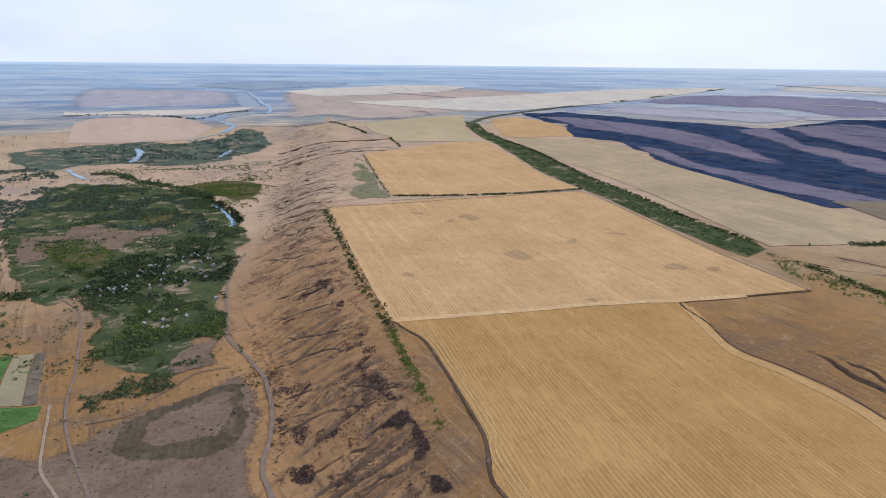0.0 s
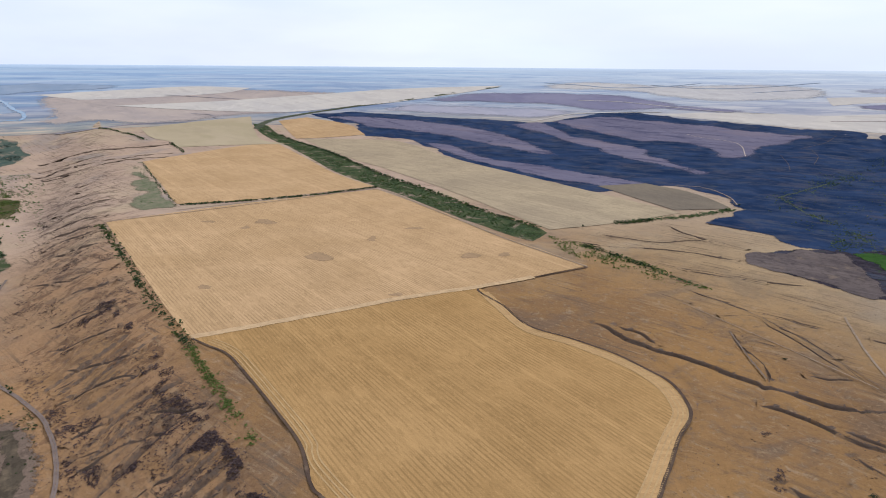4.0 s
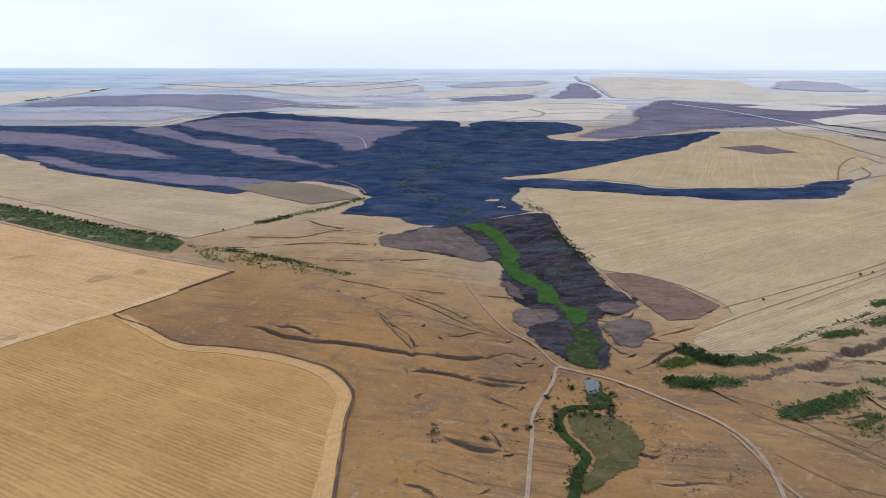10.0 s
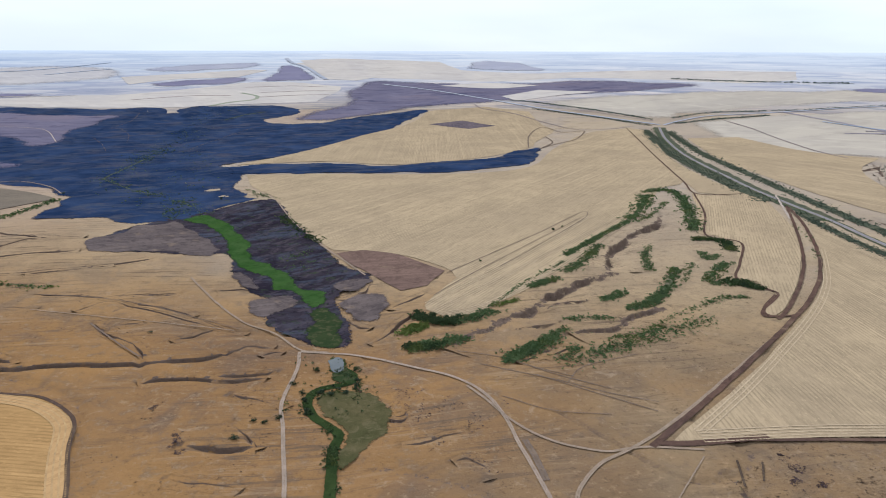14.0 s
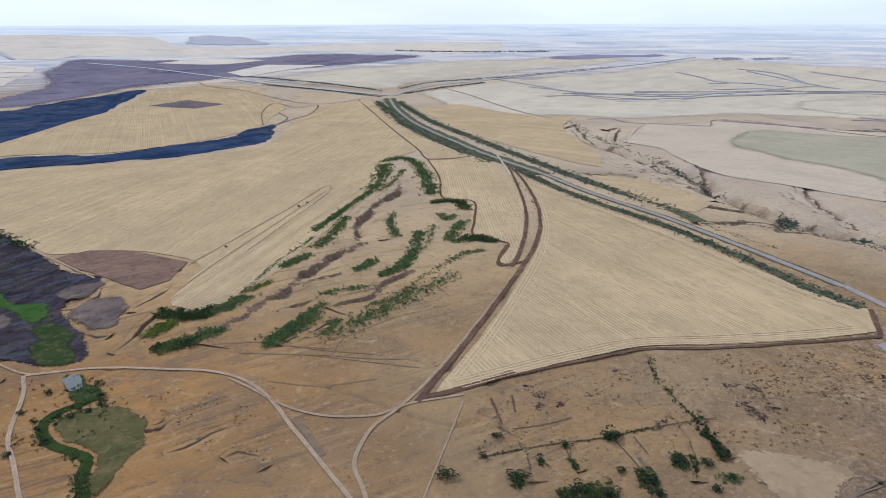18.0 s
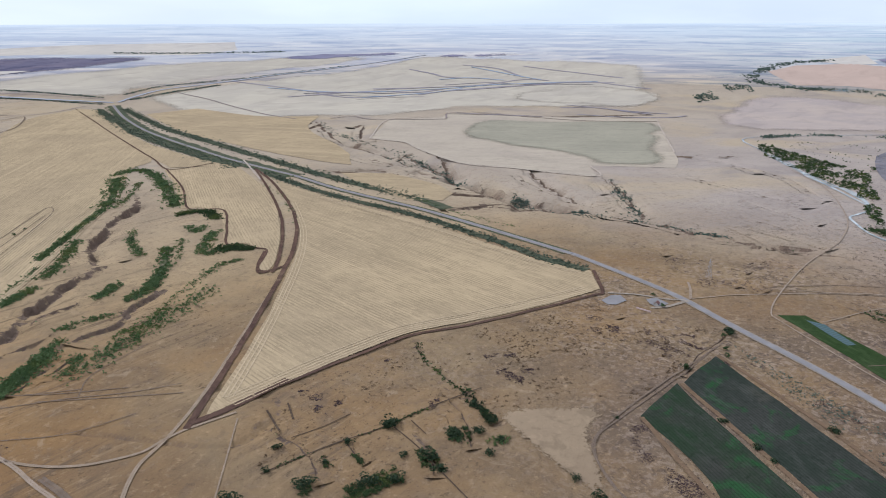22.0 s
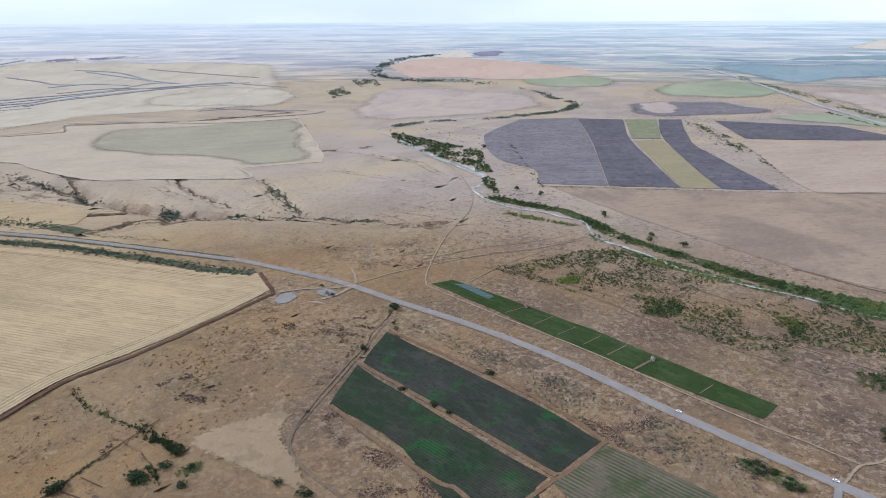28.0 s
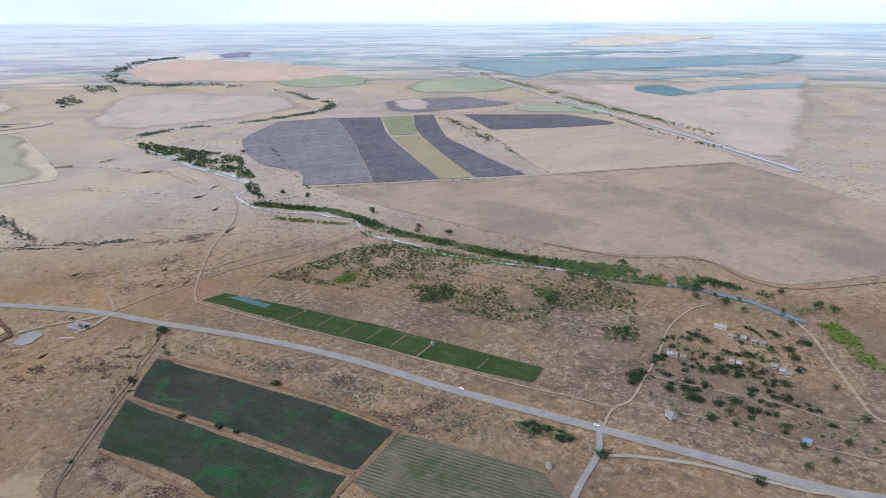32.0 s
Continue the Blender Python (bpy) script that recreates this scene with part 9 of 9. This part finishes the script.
wood("dry_heather", [(167, 440), (179, 440), (173, 422), (164, 422)], 50, (1.0, 2.8), 'heather', 'patch of dark dry heather')
wood("dry_heather", [(249, 479), (261, 479), (260, 471), (247, 471)], 40, (1.0, 2.8), 'heather', 'patch of dark dry heather')
wood("dry_heather", [(186, 436), (193, 435), (189, 428), (183, 428)], 40, (1.0, 2.8), 'heather', 'patch of dark dry heather')
wood("dry_heather", [(246, 394), (256, 393), (250, 386), (244, 385)], 60, (1.0, 2.8), 'heather', 'patch of dark dry heather')
wood("dry_heather", [(327, 431), (340, 427), (336, 423), (326, 426)], 50, (1.0, 2.8), 'heather', 'patch of dark dry heather')
wood("dry_heather", [(320, 406), (328, 402), (326, 395), (316, 398)], 60, (1.0, 2.8), 'heather', 'patch of dark dry heather')
wood("dry_heather", [(328, 395), (331, 381), (324, 374), (323, 387)], 60, (1.0, 2.8), 'heather', 'patch of dark dry heather')
wood("dry_heather", [(342, 422), (354, 419), (348, 414), (341, 417)], 40, (1.0, 2.8), 'heather', 'patch of dark dry heather')
wood("dry_heather", [(464, 447), (474, 429), (464, 423), (457, 439)], 60, (1.0, 2.8), 'heather', 'patch of dark dry heather')
wood("dry_heather", [(468, 420), (471, 407), (459, 395), (455, 405)], 90, (1.0, 2.8), 'heather', 'patch of dark dry heather')
wood("dry_heather", [(508, 365), (515, 353), (495, 341), (491, 351)], 120, (1.0, 2.8), 'heather', 'patch of dark dry heather')
wood("dry_heather", [(461, 377), (490, 365), (473, 346), (452, 356)], 100, (1.0, 2.8), 'heather', 'patch of dark dry heather')
wood("dry_heather", [(325, 399), (333, 380), (322, 376), (317, 387)], 120, (1.0, 2.8), 'heather', 'patch of dark dry heather')
wood("dry_heather", [(338, 393), (348, 389), (344, 379), (335, 383)], 80, (1.0, 2.8), 'heather', 'patch of dark dry heather')
wood("dry_tufts", [(172, 482), (272, 491), (489, 455), (523, 385), (420, 297), (330, 342), (245, 355), (170, 380), (106, 388)], 700, (1.2, 3.8), 'rusty', 'rusty dry tufts on the slope')
wood("dry_tufts", [(476, 478), (548, 339), (436, 306), (373, 306), (308, 395), (348, 474)], 804, (1.0, 3.4), 'rusty', 'dark rusty tufts on the slope')
wood("dry_tufts", [(665, 529), (763, 433), (674, 368), (621, 429)], 598, (1.0, 2.7), 'heather', 'dark tufts beside the highway')
wood("dry_tufts", [(366, 285), (329, 181), (331, 127), (289, 208), (307, 275)], 1838, (0.7, 2.0), 'heather', 'weedy rough ground')
wood("dry_tufts", [(513, 305), (485, 112), (427, -35), (389, 15), (424, 95)], 2988, (0.6, 1.8), 'heather', 'weedy rough ground beside the highway')
wood("dry_tufts", [(711, 337), (841, 174), (761, -43), (672, -115), (546, -93), (582, 69), (651, 273)], 3678, (0.6, 1.9), 'heather', 'weedy dry grassland')
wood("dry_heather", [(503, 350), (516, 340), (504, 324), (494, 336)], 70, (1.0, 2.4), 'heather', 'patch of dark dry heather')
wood("dry_heather", [(464, 426), (476, 417), (466, 399), (456, 410)], 70, (1.0, 2.4), 'heather', 'patch of dark dry heather')
wood("dry_heather", [(487, 394), (500, 385), (489, 368), (479, 379)], 70, (1.0, 2.4), 'heather', 'patch of dark dry heather')
wood("dry_heather", [(462, 361), (473, 351), (464, 336), (454, 347)], 70, (1.0, 2.4), 'heather', 'patch of dark dry heather')
wood("dry_heather", [(444, 428), (455, 419), (445, 402), (436, 413)], 70, (1.0, 2.4), 'heather', 'patch of dark dry heather')
wood("dry_heather", [(476, 351), (488, 341), (478, 326), (468, 337)], 70, (1.0, 2.4), 'heather', 'patch of dark dry heather')
wood("dry_heather", [(488, 322), (500, 312), (490, 298), (480, 309)], 70, (1.0, 2.4), 'heather', 'patch of dark dry heather')
wood("dry_tufts", [(-353, 424), (-288, 576), (-227, 536), (-174, 386), (-271, 301)], 299, (0.8, 2.5), 'rusty', 'tufts on the dry slope')
wood("dry_tufts", [(-929, 800), (-661, 967), (-452, 853), (-298, 647), (-453, 507), (-642, 445), (-728, 602)], 436, (0.9, 2.7), 'rusty', 'tufts on the dry slope')
wood("dry_tufts", [(-132, 526), (-34, 525), (-1, 414), (-98, 392)], 345, (0.8, 2.4), 'heather', 'tufts on the dry slope')
wood("dry_tufts", [(-493, 1068), (-331, 933), (-271, 854), (-272, 761), (-325, 800), (-427, 912)], 299, (0.9, 2.7), 'heather', 'tufts on the scorched bank')
belt("hedge", [(108, 381), (149, 384), (170, 384), (201, 383), (241, 387)], 60, 2.5, (1.2, 2.6), 'dark', 'thin broken hedge')
belt("hedge", [(170, 385), (168, 354)], 30, 3, (1.5, 3.5), 'dark', 'dark hedge')
belt("hedge", [(150, 376), (147, 361)], 16, 2.5, (1.5, 3), 'dark', 'dark hedge')
belt("hedge", [(284, 394), (277, 366), (272, 344)], 40, 4, (1.5, 3.5), 'dark', 'dark hedge in the gully')
wood("thicket", [(147, 338), (184, 337), (183, 322), (141, 322)], 90, (2.5, 5), 'dark', 'dense dark thicket')
wood("thicket", [(236, 358), (253, 348), (241, 332), (230, 341)], 40, (2, 4.5), 'dark', 'dense dark thicket')
wood("thicket", [(206, 349), (218, 339), (210, 320), (197, 325)], 45, (2, 4.5), 'dark', 'dense dark thicket')
wood("thicket", [(125, 360), (135, 357), (128, 342), (121, 347)], 25, (2, 4), 'dark', 'dark thicket')
wood("thicket", [(254, 331), (272, 325), (265, 318), (251, 322)], 25, (2, 3.5), 'mid', 'green thicket')
for spot in [(83, 365), (128, 352), (162, 331), (179, 325), (205, 381), (209, 334), (207, 320), (237, 346), (239, 347), (208, 383), (275, 240), (546, 339), (521, -90), (388, -152), (405, -57)]:
    lone_tree(*spot, 'bush', 7, 'large dark green bush on the dry slope')
for spot in [(148, 369), (171, 379), (196, 346), (254, 340), (263, 324), (271, 370), (112, 382), (127, 402), (271, 346), (255, 342), (263, 324), (275, 263), (272, 371), (245, 315), (468, 199), (547, 341)]:
    lone_tree(*spot, 'bush', 4.5, 'dark green bush on the dry slope')
for spot in [(457, 320), (412, 251), (404, 218), (400, 203), (455, 315), (413, 250), (403, 217), (398, 202), (466, 197), (351, 298), (430, -9), (528, -173), (-209, 553), (-175, 557), (-166, 539), (-220, 521), (-202, 498), (-404, 595), (-228, 453), (-218, 453), (-210, 463), (-230, 425)]:
    lone_tree(*spot, 'bush', 3.5, 'small dark green bush on dry ground')
for spot in [(462, -138), (468, -153), (501, -114), (489, -127), (539, -162), (533, -147), (429, -192), (415, -208), (404, -186), (453, -188), (559, -202), (548, -192), (516, -247), (468, -248), (436, -224), (591, -194), (577, -217)]:
    lone_tree(*spot, 'tree', 6, 'green garden tree in the village')
for spot in [(1060, 366), (890, 154), (889, 107), (725, -271), (684, -296), (676, -306), (789, -111), (979, 237), (1422, 632), (1070, 413), (1067, 367), (988, 239), (912, 154), (888, 110)]:
    lone_tree(*spot, 'tree', 8, 'tall dark riverside tree')
for spot in [(-209, 553), (-173, 557), (-95, 897), (3, 1079), (16, 1102), (-642, 1224), (-968, 1202), (-947, 774)]:
    lone_tree(*spot, 'tree', 5, 'lone dark green tree')
trees_in([(510, -120), (557, -180), (504, -217), (458, -232), (427, -198), (449, -152)], 34, 'bush', 4, 'dark green garden bush in the village')
trees_in([(593, -115), (624, -161), (554, -161), (511, -124), (527, -100)], 16, 'bush', 3.5, 'green bush beside the village track')
trees_in([(739, -155), (747, -205), (664, -273), (634, -252), (680, -184)], 18, 'tree', 6, 'willow tree on the river bank')
trees_in([(-150, 701), (-114, 681), (-90, 690), (-88, 667), (-112, 662), (-147, 681)], 22, 'tree', 6.5, 'dark green tree at the mouth of the ravine')
trees_in([(-208, 510), (-185, 528), (-163, 533), (-161, 517), (-192, 496), (-190, 469), (-196, 472)], 14, 'bush', 3.5, 'dark bush beside the creek')
trees_in([(442, -3), (427, -39), (417, -31), (429, 1)], 12, 'bush', 4, 'green bush in a roadside thicket')
for spot in [(558, 440), (542, 414), (543, 337), (533, 337), (456, 318), (514, 320), (502, 311)]:
    lone_tree(*spot, 'tree', 5.5, 'dark green roadside tree')
for spot in [(519, -88), (513, -91), (524, -95), (508, -88), (556, -115), (501, -115), (501, -129), (488, -133), (486, -134), (459, -140), (488, -162), (473, -172), (481, -150), (495, -203), (504, -193), (520, -210), (531, -177), (570, -194), (533, -167), (545, -173), (557, -165), (543, -165), (536, -157), (596, -166), (602, -157), (596, -151), (538, -198), (581, -232), (597, -252), (565, -232), (544, -229)]:
    lone_tree(*spot, 'bush', 6, 'green garden bush in the village')
for spot in [(627, -210), (623, -213), (618, -215), (611, -217), (621, -229), (616, -231), (611, -233), (576, -175), (574, -178), (570, -180), (570, -184), (567, -188), (566, -193), (565, -198), (561, -154), (568, -160), (555, -144), (575, -143), (560, -122), (554, -119), (536, -191), (527, -194), (525, -204)]:
    lone_tree(*spot, 'bush', 3.5, 'low dark hedge bush in the village')
for spot in [(480, 49), (441, -54)]:
    car(*spot, -1.85, 'white passenger car on the asphalt highway')
for spot in [(654, 441)]:
    pylon(*spot, 'grey steel lattice power pylon on the plain')
for spot in [(521, 420)]:
    low_wall(*spot, -1.3, 'low pinkish concrete wall beside the yard')
for spot in [(542, 421)]:
    cottage(*spot, (5, 4), 0.4, 'small white roadside kiosk')
for spot in [(625, -185)]:
    cottage(*spot, (11, 3.6), 1.3, 'long grey barn with a metal roof')
for spot in [(461, -110)]:
    cottage(*spot, (7.5, 5.5), 0.3, 'pale cottage with a grey metal roof')
for spot in [(605, -189), (602, -200), (595, -207), (593, -214), (561, -131), (557, -137), (553, -177), (550, -182), (562, -127), (548, -210), (540, -214), (535, -217)]:
    cottage(*spot, (4.0, 3.0), 1.2, 'small old village cottage with a weathered roof')
for spot in [(436, -197)]:
    cottage(*spot, (5, 4), 1.2, 'small cottage with a blue metal roof')
for spot in [(389, -19), *[(611, 221), (555, 83)]]:
    cottage(*spot, (3.2, 2.4), 0.7, 'small weathered shed beside a field')
cottages_in([(-1004, -344), (-1073, -304), (-1153, -258), (-1183, -176), (-1063, -151), (-993, -197), (-968, -250), (-954, -315)], 26, (5, 3.6), 0.5, 'white cottage half hidden among garden trees')
cottages_in([(-1004, -344), (-1073, -304), (-1153, -258), (-1183, -176), (-1063, -151), (-993, -197), (-968, -250), (-954, -315)], 34, (5.4, 3.8), 0.5, 'weathered grey cottage half hidden among garden trees')
cottages_in([(-852, -237), (-926, -213), (-932, -144), (-846, -134), (-824, -194)], 8, (5, 3.8), 0.5, 'white cottage half hidden among garden trees')
